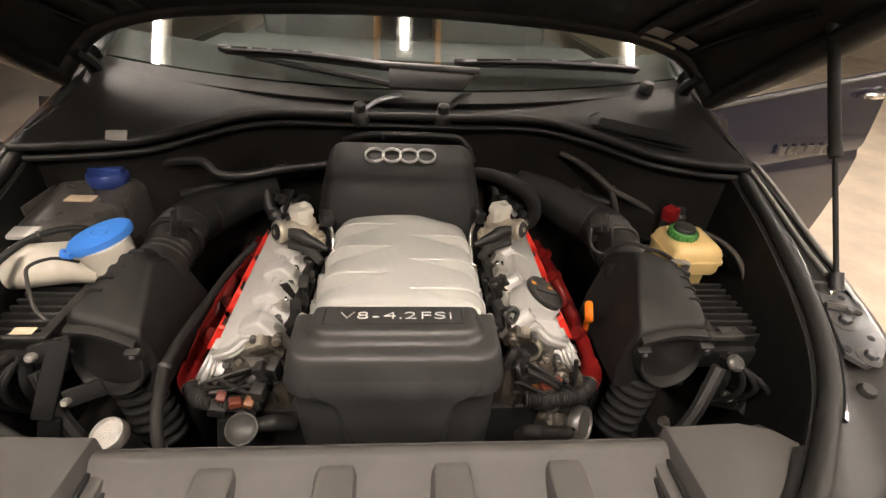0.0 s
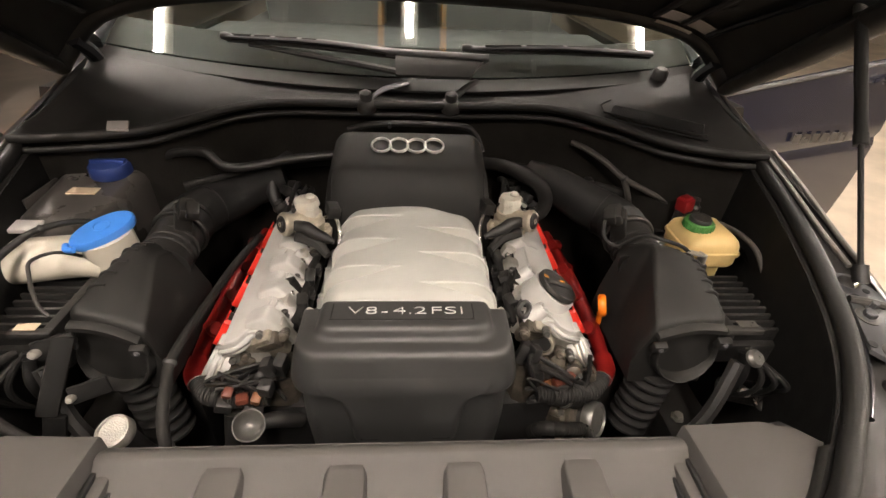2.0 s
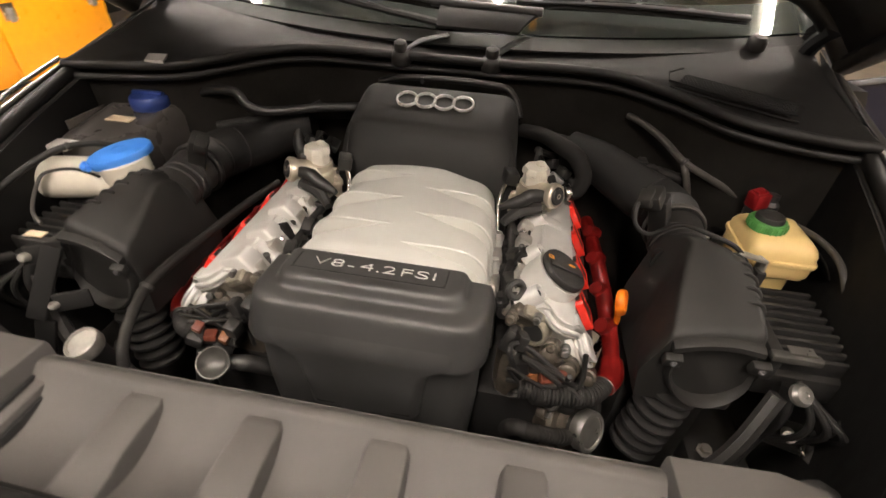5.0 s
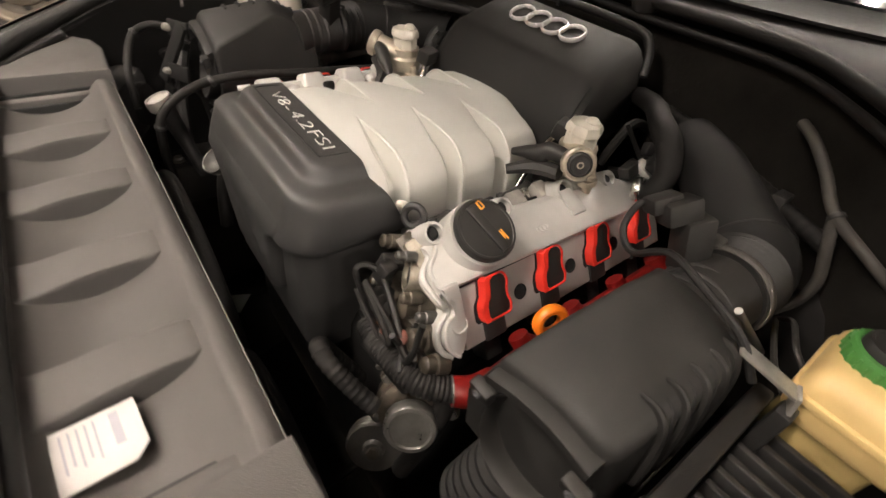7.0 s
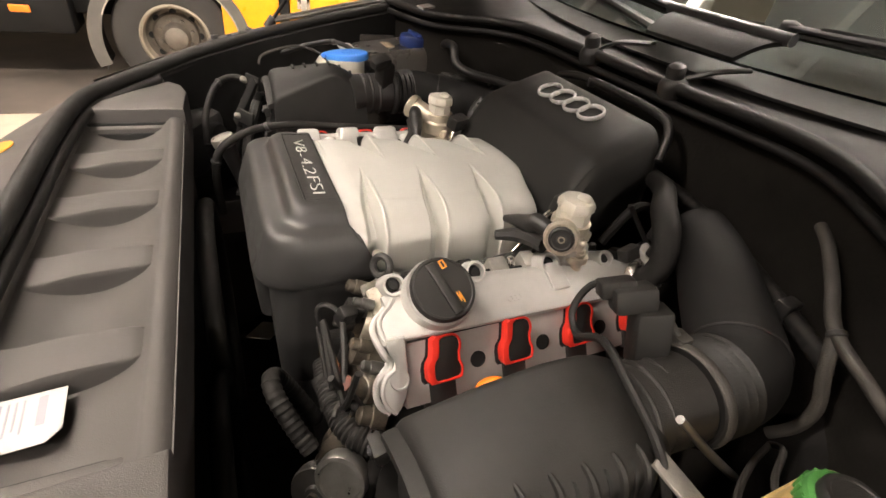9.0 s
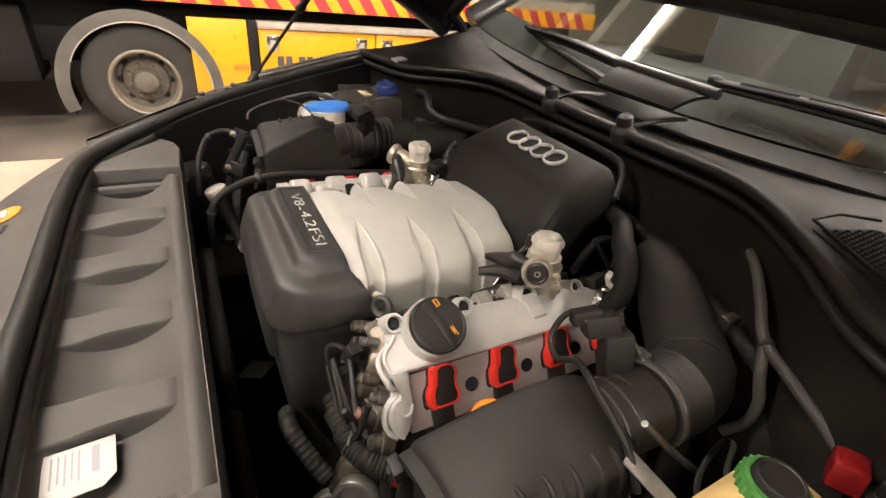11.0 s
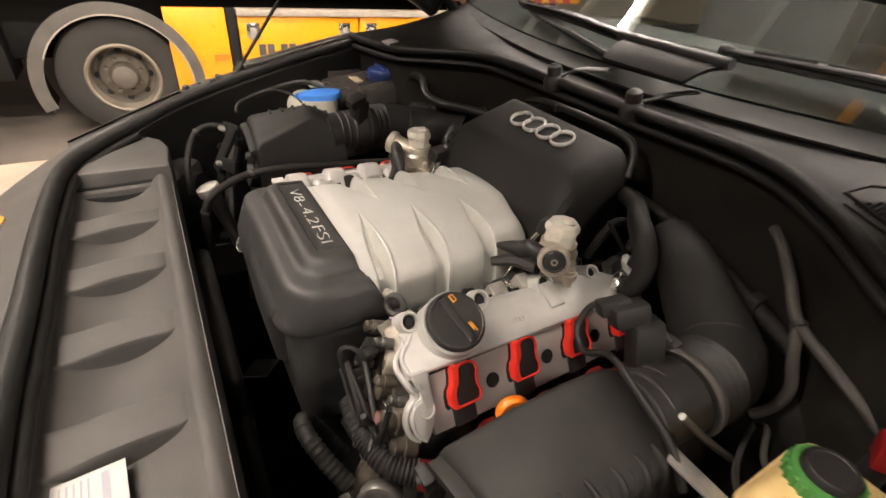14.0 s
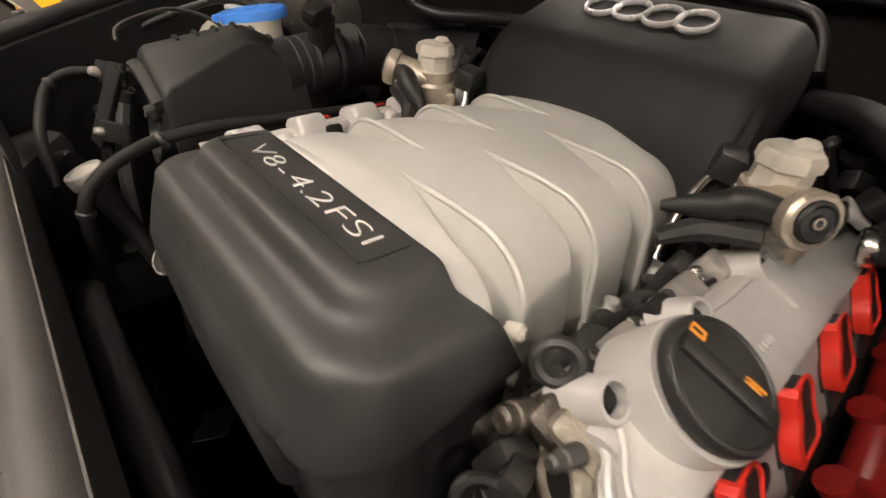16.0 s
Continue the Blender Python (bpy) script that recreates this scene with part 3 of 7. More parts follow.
def wiper(label, tip, root, kind):
    t = thing("wiper", label, "wiper", "windscreen wipers")
    tip, root = Vector(tip), Vector(root)
    a, b = root, tip
    mid = a.lerp(b, 0.5) + Vector((0, 0, 0.006))
    d = (tip - root).normalized()
    part("blade_rubber", sweep(bmesh.new(), [a + Vector((0, 0.004, -0.010)), mid + Vector((0, 0.004, -0.012)), b + Vector((0, 0.004, -0.010))], 0.006, seg=8), RUBBER, t)
    part("blade_carrier", sweep(bmesh.new(), [a, mid, b], [0.0150, 0.0130, 0.0095], seg=12, squash=0.42), STEELBLACK, t, "dark grey slotted carrier")
    for k in range(4):
        f = 0.50 + 0.115 * k if kind == "wide" else 0.12 + 0.20 * k
        g = 0.09 if kind == "wide" else 0.17
        p, q = spline([a, mid, b], 20)[int(40 * f)], spline([a, mid, b], 20)[min(40, int(40 * (f + g)))]
        part("slot", sweep(bmesh.new(), [p + Vector((0, -0.003, 0.0035)), q + Vector((0, -0.003, 0.0032))], 0.0040, seg=6, n=0), GAP, t)
    part("end_cap", lathe(bmesh.new(), tip, d, [(0.006, -0.012), (0.009, 0.0), (0.007, 0.012), (0.0, 0.014)], 12), STEELBLACK, t, "worn silver end")
    nut = Vector((-0.091, 0.507, 1.098) if kind == "wide" else (0.089, 0.513, 1.099))
    part("pivot_cap", lathe(bmesh.new(), nut - Vector((0, 0, 0.034)), (0, -0.25, 1), [(0.020, 0), (0.021, 0.014), (0.017, 0.022), (0.0125, 0.025), (0.0135, 0.034), (0.012, 0.041), (0.006, 0.045), (0, 0.0455)], 20), BLACK, t)
    if kind == "wide":
        part("lever", sweep(bmesh.new(), [nut + Vector((0.004, 0.004, -0.014)), (-0.055, 0.524, 1.104), (-0.005, 0.545, 1.114)], [0.010, 0.013, 0.012], seg=10, squash=0.25), STEELBLACK, t, "flat grey lever")
        part("arm", sweep(bmesh.new(), [(-0.36, 0.652, 1.158), (-0.20, 0.615, 1.145), (-0.06, 0.582, 1.132), (-0.02, 0.570, 1.128)], [0.008, 0.011, 0.012, 0.012], seg=8, squash=0.6), RUBBER, t)
        hi = [(-0.032, 0.600, 1.160), (0.170, 0.588, 1.158)]
        lo = [(-0.030, 0.545, 1.130), (0.132, 0.548, 1.128)]
        bm = bmesh.new()

        def shell(u, v):
            p = Vector(hi[0]).lerp(Vector(hi[1]), v)
            q = Vector(lo[0]).lerp(Vector(lo[1]), v)
            r = p.lerp(q, u)
            r.z += 0.006 * math.sin(math.pi * u)
            return r

        part("wind_deflector", sheet(bm, shell, 10, 12, 0.006, (0, 0.4, -0.9)), TRIM, t, "broad dark wind deflector")
        part("deflector_ridge", sweep(bmesh.new(), [Vector(hi[0]) + Vector((-0.02, 0.004, 0.002)), Vector(hi[1]) + Vector((0.004, 0.0, 0.002))], 0.0085, seg=10, n=0), STEELBLACK, t)
    else:
        part("arm", sweep(bmesh.new(), [nut + Vector((0.0, 0.004, -0.014)), (0.122, 0.545, 1.106), (0.150, 0.572, 1.116)], [0.010, 0.011, 0.010], seg=10, squash=0.3), TRIM, t)
        part("arm_root", lathe(bmesh.new(), (0.60, 0.640, 1.118), (0, -0.2, 1), [(0.018, 0), (0.018, 0.016), (0.012, 0.024), (0, 0.025)], 18), BLACK, t)
    return t


wiper("black wiper with a slotted grey carrier and broad deflector", (-0.412, 0.664, 1.172), (0.0, 0.606, 1.160), "wide")
wiper("black wiper with a slotted grey carrier beside the pillar", (0.131, 0.640, 1.170), (0.580, 0.674, 1.166), "narrow")


def hood():
    t = thing("hood", "raised dark hood with black padded underside", "car hood")
    ang = radians(32)
    back, lift = math.cos(ang), math.sin(ang)

    def base(x):
        e = abs(x) / 0.76
        return 0.565 + 0.06 * e ** 2, 1.278 - 0.062 * e ** 2 - 0.085 * e ** 7

    def under(u, v):
        x = (v - 0.5) * 2 * 0.755
        y, z = base(x)
        d = u * 1.05
        sag = 0.02 * math.sin(math.pi * u) + 0.035 * smooth_step(0.86, 1.0, abs(x) / 0.755) * (1 - u)
        return Vector((x * (1 - 0.08 * u), y - d * back - sag * lift, z + d * lift - sag * back))

    part("liner", sheet(bmesh.new(), under, 30, 50, 0.012, (0, lift, back)), RUBBER, t, "black fibre liner")

    def skin_top(u, v):
        p = under(u, v)
        k = 0.055 * math.sin(math.pi * v) ** 0.4
        return p + Vector((0, lift, back)) * (0.014 + k)

    part("outer_skin", sheet(bmesh.new(), skin_top, 30, 50, 0.003, (0, lift, back)), PAINT, t, "glossy dark paint")
    rim = [under(0, k / 40) + Vector((0, 0.0, 0.008)) for k in range(41)]
    part("rear_lip", sweep(bmesh.new(), rim, 0.020, seg=10, n=0), RUBBER, t)
    for s in (-1, 1):
        bm = bmesh.new()
        side = [under(k / 20, 0.5 + s * 0.5) for k in range(21)]
        sweep(bm, side, [0.022, 0.034, 0.030, 0.025, 0.025], seg=12, n=0, squash=0.7)
        part("side_frame", bm, RUBBER, t)
        hz = bmesh.new()
        sweep(hz, [(s * 0.70, 0.66, 1.08), (s * 0.70, 0.64, 1.13), (s * 0.70, 0.59, 1.17)], 0.016, seg=8)
        part("hinge", hz, PAINT, t)
    for x0, u0, wide in ((0.515, 0.045, 0.125), (0.520, -0.004, 0.090)):
        def tag(u, v, x0=x0, u0=u0, wide=wide):
            p = under(u0 + 0.034 * u, 0.5 + (x0 + wide * v) / 1.51)
            return p + Vector((0, -lift, -back)) * 0.004

        part("label", sheet(bmesh.new(), tag, 3, 6, 0.001), LABELGREY, t, "dull grey label")
    for s in (-1, 1):
        for k in range(3):
            bm = bmesh.new()
            line = [under(0.05 + 0.28 * j / 6, 0.5 + s * (0.335 + 0.045 * k + 0.006 * j)) + Vector((0, -lift, -back)) * 0.006 for j in range(7)]
            part("stiffener", sweep(bm, line, 0.010, seg=8, n=0, squash=0.6), PAINT if k == 2 else RUBBER, t)
        part("access_hole", lathe(bmesh.new(), under(0.16, 0.5 + s * 0.40) + Vector((0, -lift, -back)) * 0.004, (0, -lift, -back), [(0.022, 0), (0.022, 0.002), (0.013, 0.003), (0.012, 0.001), (0, 0.001)], 20), GAP, t)
    return t


hood()


def strut(side):
    t = thing("hood_strut", "black gas strut holding up the hood", "gas strut", "hood struts")
    a, b = Vector((side * 0.688, 0.040, 0.985)), Vector((side * 0.712, 0.300, 1.318))
    m = a.lerp(b, 0.50)
    d = (b - a).normalized()
    part("piston_rod", rod(bmesh.new(), a, m, 0.0040), TRIM, t)
    part("cylinder", rod(bmesh.new(), m, b, 0.0090), DARK, t)
    part("collar", rod(bmesh.new(), m - d * 0.012, m + d * 0.006, 0.0105), TRIM, t)
    for p, q in ((a, 0.014), (b, 0.012)):
        part("ball_socket", rod(bmesh.new(), p - d * q, p + d * q, 0.0105), BLACK, t)
    part("stud", rod(bmesh.new(), a - d * 0.004, (side * 0.676, 0.030, 0.962), 0.006), STEEL, t)
    return t


strut(1)
strut(-1)
SPLINE_RAIL = [(0.668, 0.050, 0.988), (0.672, 0.12, 1.003), (0.682, 0.20, 1.020), (0.692, 0.28, 1.036), (0.700, 0.36, 1.050)]


def wing_bracket(side):
    """Pressed plate under the strut, with its bolts and holes."""
    t = thing("wing_bracket", "worn grey pressed steel bracket bolted to the wing edge", "steel bracket", "wing brackets")
    out = [(0.664, 0.060), (0.690, 0.055), (0.712, 0.016), (0.704, -0.040), (0.690, -0.072), (0.668, -0.092), (0.640, -0.100), (0.622, -0.080), (0.636, -0.040), (0.650, 0.000)]
    bm = prism(bmesh.new(), [(side * x, y) for x, y in (out if side > 0 else out[::-1])], 0.0, 0.007, 0.002)
    for v in bm.verts:
        v.co.z += 0.957 + 0.17 * (v.co.y - 0.0)
    part("plate", bm, STEELBLACK, t)
    for x, y, r in ((0.666, 0.009, 0.0065), (0.630, -0.072, 0.006), (0.690, 0.020, 0.005), (0.680, -0.055, 0.005)):
        z = 0.9642 + 0.17 * y
        part("hole", lathe(bmesh.new(), (side * x, y, z), (0, -0.17, 1), [(r, 0), (r, 0.0009), (0, 0.0009)], 14), GAP, t)
    for x, y, r in ((0.658, -0.026, 0.0085), (0.652, -0.086, 0.0085), (0.676, -0.010, 0.006)):
        z = 0.964 + 0.17 * y
        b = part("bolt", lathe(bmesh.new(), (side * x, y, z), (0, -0.17, 1), [(r * 1.5, 0), (r * 1.45, 0.002), (r, 0.0025), (r, 0.009), (r * 0.8, 0.0105), (0, 0.0105)], 6), STEELBLACK, t)
        part("washer", lathe(bmesh.new(), (side * x, y, z - 0.0005), (0, -0.17, 1), [(r * 1.9, 0), (r * 1.9, 0.0018), (r * 1.3, 0.0022)], 20), BRACKET, b)
    part("fold", sweep(bmesh.new(), [(side * 0.650, 0.004, 0.967), (side * 0.672, -0.004, 0.968), (side * 0.694, -0.012, 0.966)], 0.006, seg=8), BRACKET, t)
    part("grommet", lathe(bmesh.new(), (side * 0.674, 0.040, 0.966), (0, -0.17, 1), [(0.014, 0), (0.014, 0.004), (0.010, 0.008), (0.006, 0.009), (0, 0.009)], 18), RUBBER, t)
    line = SPLINE_RAIL
    part("edge_rail", sweep(bmesh.new(), [(side * (x + 0.006), y, z + 0.004) for x, y, z in line], 0.0042, seg=8), GREYSTEEL, t, "bright folded steel edge")
    part("edge_rail", sweep(bmesh.new(), [(side * (x + 0.026), y - 0.01, z + 0.004) for x, y, z in line], 0.0042, seg=8), GREYSTEEL, t, "bright folded steel edge")
    part("drip_cap", lathe(bmesh.new(), (side * 0.646, -0.112, 0.905), (0, -0.2, 1), [(0.012, 0), (0.012, 0.010), (0.009, 0.015), (0, 0.016)], 16), BLACK, t)
    return t


wing_bracket(1)
wing_bracket(-1)


# ---- engine ----
def front_cover():
    t = thing("front_engine_cover", "satin black plastic cover with raised silver lettering", "engine cover")

    def outline(hw, y0, y1, r, rb=0.003, shift=0.0):
        """Round corners in front, tight ones behind."""
        out = []
        for cx, cy, a0, q in ((hw - rb, y1 - rb, 0, rb), (-hw + rb, y1 - rb, 90, rb), (-hw + r, y0 + r, 180, r), (hw - r, y0 + r, 270, r)):
            for i in range(10):
                a = radians(a0 + 90 * i / 9)
                out.append((cx + shift + q * math.cos(a), cy + q * math.sin(a)))
        return out

    levels = [  # z, half width, front, back, corner
        (0.690, 0.144, -0.064, 0.058, 0.03), (0.780, 0.149, -0.066, 0.058, 0.03), (0.858, 0.1490, -0.0665, 0.060, 0.035), (0.8625, 0.1495, -0.068, 0.060, 0.036), (0.8640, 0.1525, -0.0745, 0.060, 0.04),
        (0.8665, 0.1560, -0.0795, 0.060, 0.042), (0.8700, 0.1575, -0.0815, 0.060, 0.043), (0.8750, 0.1578, -0.0817, 0.058, 0.043), (0.890, 0.1555, -0.0775, 0.051, 0.042), (0.908, 0.1520, -0.0715, 0.043, 0.040),
        (0.9165, 0.1498, -0.0680, 0.038, 0.039), (0.9205, 0.1480, -0.0655, 0.035, 0.038), (0.9238, 0.1452, -0.0625, 0.033, 0.037), (0.9256, 0.1418, -0.0590, 0.031, 0.036), (0.9266, 0.1375, -0.0545, 0.030, 0.034),
        (0.9276, 0.1300, -0.0465, 0.029, 0.031), (0.9284, 0.1262, -0.0425, 0.0285, 0.029), (0.9302, 0.1236, -0.0398, 0.028, 0.028), (0.9345, 0.1212, -0.0374, 0.027, 0.027), (0.9395, 0.1190, -0.0352, 0.026, 0.026),
        (0.9428, 0.1168, -0.0330, 0.0255, 0.025), (0.9450, 0.1138, -0.0302, 0.025, 0.023), (0.9460, 0.1100, -0.0262, 0.0245, 0.021), (0.9465, 0.1050, -0.0210, 0.024, 0.018)]
    loops = []
    for z, hw, y0, y1, r in levels:
        loops.append([(x, y, z - (0.07 * y if z > 0.92 else 0)) for x, y in outline(hw, y0, y1, r)])
    # the writing lies in a shallow recess that runs out towards the back
    for grow, dz in ((0.0, 0.0), (-0.0009, -0.0004), (-0.0014, -0.0005)):
        loops.append([(x, y, 0.9465 - 0.07 * y + dz * (1.0 - 0.85 * (y + 0.0165) / 0.037)) for x, y in outline(0.098 + grow, -0.0165 - grow, 0.0205 + grow, 0.004, 0.003, -0.004)])
    part("cover", skin(bmesh.new(), loops), COVER, t)
    nl = []
    for z, hw, y0 in ((0.76, 0.077, -0.0790), (0.80, 0.080, -0.0815), (0.84, 0.086, -0.0832), (0.858, 0.094, -0.0838), (0.868, 0.108, -0.0838), (0.876, 0.121, -0.0829), (0.886, 0.126, -0.0800), (0.896, 0.128, -0.0757), (0.904, 0.127, -0.0715)):
        nl.append([(x, y, z) for x, y in rounded(-hw, y0, hw, 0.0, 0.016, 6)])
    part("nose", skin(bmesh.new(), nl), COVER, t)
    slope = pose(0, 0.001, 0.9462, -4.0, 0, 0)
    for word, wx, wide in (("V8", -0.0597, 0.0395), ("-", -0.0293, 0.0085), ("4.2", 0.006, 0.0456), ("FSI", 0.0578, 0.0426)):
        lettering("lettering", word, 0.0225, 0.0015, slope @ pose(wx, 0.001 if word != "-" else 0.0, -0.0003), LETTER, t, wide)
    groove = [(0.094, 0.018), (0.094, -0.010), (0.091, -0.0150), (0.088, -0.0162), (0.0, -0.0165), (-0.095, -0.0162), (-0.0995, -0.0150), (-0.1015, -0.010), (-0.1015, 0.018)]
    # Half-sunk black tube in place of the shade in a cut groove.
    part("groove", sweep(bmesh.new(), [(x, y, 0.9461 - 0.07 * y) for x, y in groove], 0.0010, seg=8, n=3), GAP, t, "dark groove round the lettering")
    for s in (-1, 1):
        part("clip", lathe(bmesh.new(), (s * 0.146, 0.058, 0.893), (s, 0.3, 0.3), [(0.006, -0.004), (0.006, 0.006), (0.003, 0.009), (0, 0.009)], 12), CLEAR, t)
        part("clip_slot", block(bmesh.new(), s * 0.052 - 0.014, -0.0795, 0.764, s * 0.052 + 0.014, -0.070, 0.772, 0.002), GAP, t)
    return t


front_cover()


def manifold():
    t = thing("intake_manifold", "silver-grey cast intake manifold with eight curved runners", "intake manifold")
    period = 0.083

    def profile(s):
        """Across the engine: s from -1 to 1 gives x, drop and the outward way."""
        a = abs(s)
        if a < 0.40:
            x, z = 0.090 * a / 0.40, -0.0055 * (a / 0.40) ** 2
            nx, nz = 0.15 * a, 1.0
        elif a < 0.72:
            w = (a - 0.40) / 0.32 * radians(84)
            x, z = 0.090 + 0.047 * math.sin(w), -0.0055 - 0.047 * (1 - math.cos(w))
            nx, nz = 0.06 + 0.94 * math.sin(w), math.cos(w)
        else:
            w = (a - 0.72) / 0.28
            x, z = 0.1367 + 0.008 * w, -0.0476 - 0.075 * w
            nx, nz = 1.0, 0.10
        return math.copysign(x, s), z, math.copysign(nx, s), nz

    def body(u, v):
        s = v * 2 - 1
        y = 0.022 + u * 0.333
        x, dz, nx, nz = profile(s)
        a = abs(s)
        start = 0.070 if s > 0 else 0.112
        # flat-topped runners with a crisp front edge; the valleys between them open out towards the sides
        w = smooth_step(0.0, 0.50, a)
        end, foot = (1 - 0.27 * w - 0.01, 1 - 0.07 * w - 0.004) if s > 0 else (1 - 0.36 * w - 0.01, 1 - 0.08 * w - 0.004)
        ph = ((y - start) / period) % 1.0
        if ph < end:
            tooth = 1 - 0.10 * (ph / end) ** 2
        elif ph < foot:
            tooth = 0.90 * (1 - smooth_step(0.0, 0.60, (ph - end) / (foot - end)))
        else:
            tooth = 1.10 * (ph - foot) / (1 - foot)
        if ph < 0.09:
            tooth += 0.10 * math.cos(ph / 0.09 * math.pi / 2) ** 2
        amp = (0.027 if s > 0 else 0.036) * smooth_step(0.02, 0.50, a)
        amp *= smooth_step(0.0, 0.05, u)
        lift = amp * (tooth - 1)
        taper = 1 - 0.04 * u
        z0 = 0.9465 - 0.030 * (y - 0.02) - 0.0045 * (1 - smooth_step(0.02, 0.055, y))
        roll = -0.022 * smooth_step(0.955, 1.0, u) ** 1.5
        return Vector(((x + 0.75 * nx * lift) * taper + 0.004, y, z0 + dz + nz * lift + roll))

    part("runner_casting", sheet(bmesh.new(), body, 340, 140, 0.006), SILVER, t)
    # a rounded bead runs along the front crest of every runner
    for s, start in ((1, 0.070), (-1, 0.112)):
        for k in range(4 if s > 0 else 3):
            u = (start + k * period + 0.0012 - 0.022) / 0.333
            crest = [body(u, 0.5 + s * 0.5 * (0.13 + 0.80 * i / 16)) - Vector((0, 0, 0.0006 + 0.0022 * max(0, 1 - i / 4))) for i in range(17)]
            part("crest_bead", sweep(bmesh.new(), crest, 0.0026, seg=10, n=2), SILVER, t)
    for s in (-1, 1):
        part("flange", block(bmesh.new(), s * 0.150 - 0.012, 0.03, 0.800, s * 0.150 + 0.012, 0.325, 0.826, 0.004), ALLOYDULL, t)
        for k in range(4):
            y = (0.105 if s > 0 else 0.068) + 0.078 * k
            part("bolt_boss", lathe(bmesh.new(), (s * 0.150, y, 0.822), (0, 0, 1), [(0.010, 0), (0.009, 0.020), (0.006, 0.024), (0.006, 0.030), (0, 0.030)], 12), SILVER, t)
    part("lower_body", block(bmesh.new(), -0.13, 0.0, 0.70, 0.13, 0.34, 0.82, 0.01), ALLOYDULL, t)
    return t


manifold()


def rear_cover():
    t = thing("rear_engine_cover", "matt black plastic cover with a chrome ring emblem", "engine cover")
    lv = []
    secs = [(0.296, 0.880, 0.166), (0.316, 0.945, 0.1625), (0.336, 0.982, 0.1590), (0.347, 0.996, 0.1575), (0.352, 1.0005, 0.1570), (0.360, 1.0045, 0.1565), (0.400, 1.0195, 0.1545), (0.438, 1.034, 0.1525), (0.448, 1.037, 0.1515), (0.456, 1.034, 0.1495), (0.460, 1.026, 0.1475), (0.462, 0.90, 0.144)]
    for y, z, hw in secs:
        lp = []
        for i in range(33):
            s = i / 32 * 2 - 1
            e = max(0, (abs(s) - 0.80) / 0.20)
            lp.append((hw * s, y, z - 0.020 * e ** 2.4))
        lp += [(hw * 1.035, y, z - 0.05), (hw * 1.05, y, z - 0.12), (-hw * 1.05, y, z - 0.12), (-hw * 1.035, y, z - 0.05)]
        lv.append(lp)
    part("cover", skin(bmesh.new(), lv), BOX, t)
    for s in (-1, 1):
        part("side_seam", sweep(bmesh.new(), [(s * 0.1490, 0.3525, 0.9915), (s * 0.1495, 0.336, 0.972), (s * 0.1505, 0.316, 0.935), (s * 0.1515, 0.304, 0.905)], 0.0016, seg=6), GAP, t)
    tilt = Vector((0, -0.37, 1)).normalized()
    for k in range(4):
        em = ring(bmesh.new(), (-0.0555 + 0.0355 * k, 0.4085, 1.0255 + 0.0006 * (k % 2)), tilt, 0.0191, 0.0021, 48, 10, 1.7)
        part("emblem_ring", em, CHROME, t, "chrome ring")
    part("rear_pipe", sweep(bmesh.new(), [(-0.13, 0.478, 1.03), (-0.06, 0.478, 1.045), (0.10, 0.478, 1.045), (0.14, 0.474, 1.03), (0.158, 0.455, 0.995)], 0.0065), HOSE, t)
    part("pipe_clip", block(bmesh.new(), -0.044, 0.470, 1.036, -0.038, 0.486, 1.050, 0.002), STEELBLACK, t)
    return t


rear_cover()


CAP_FACE = Vector((0.2495, 0.0970, 0.9180))
CAP_AXIS = Vector((math.sin(radians(31)), -0.01, math.cos(radians(31)))).normalized()


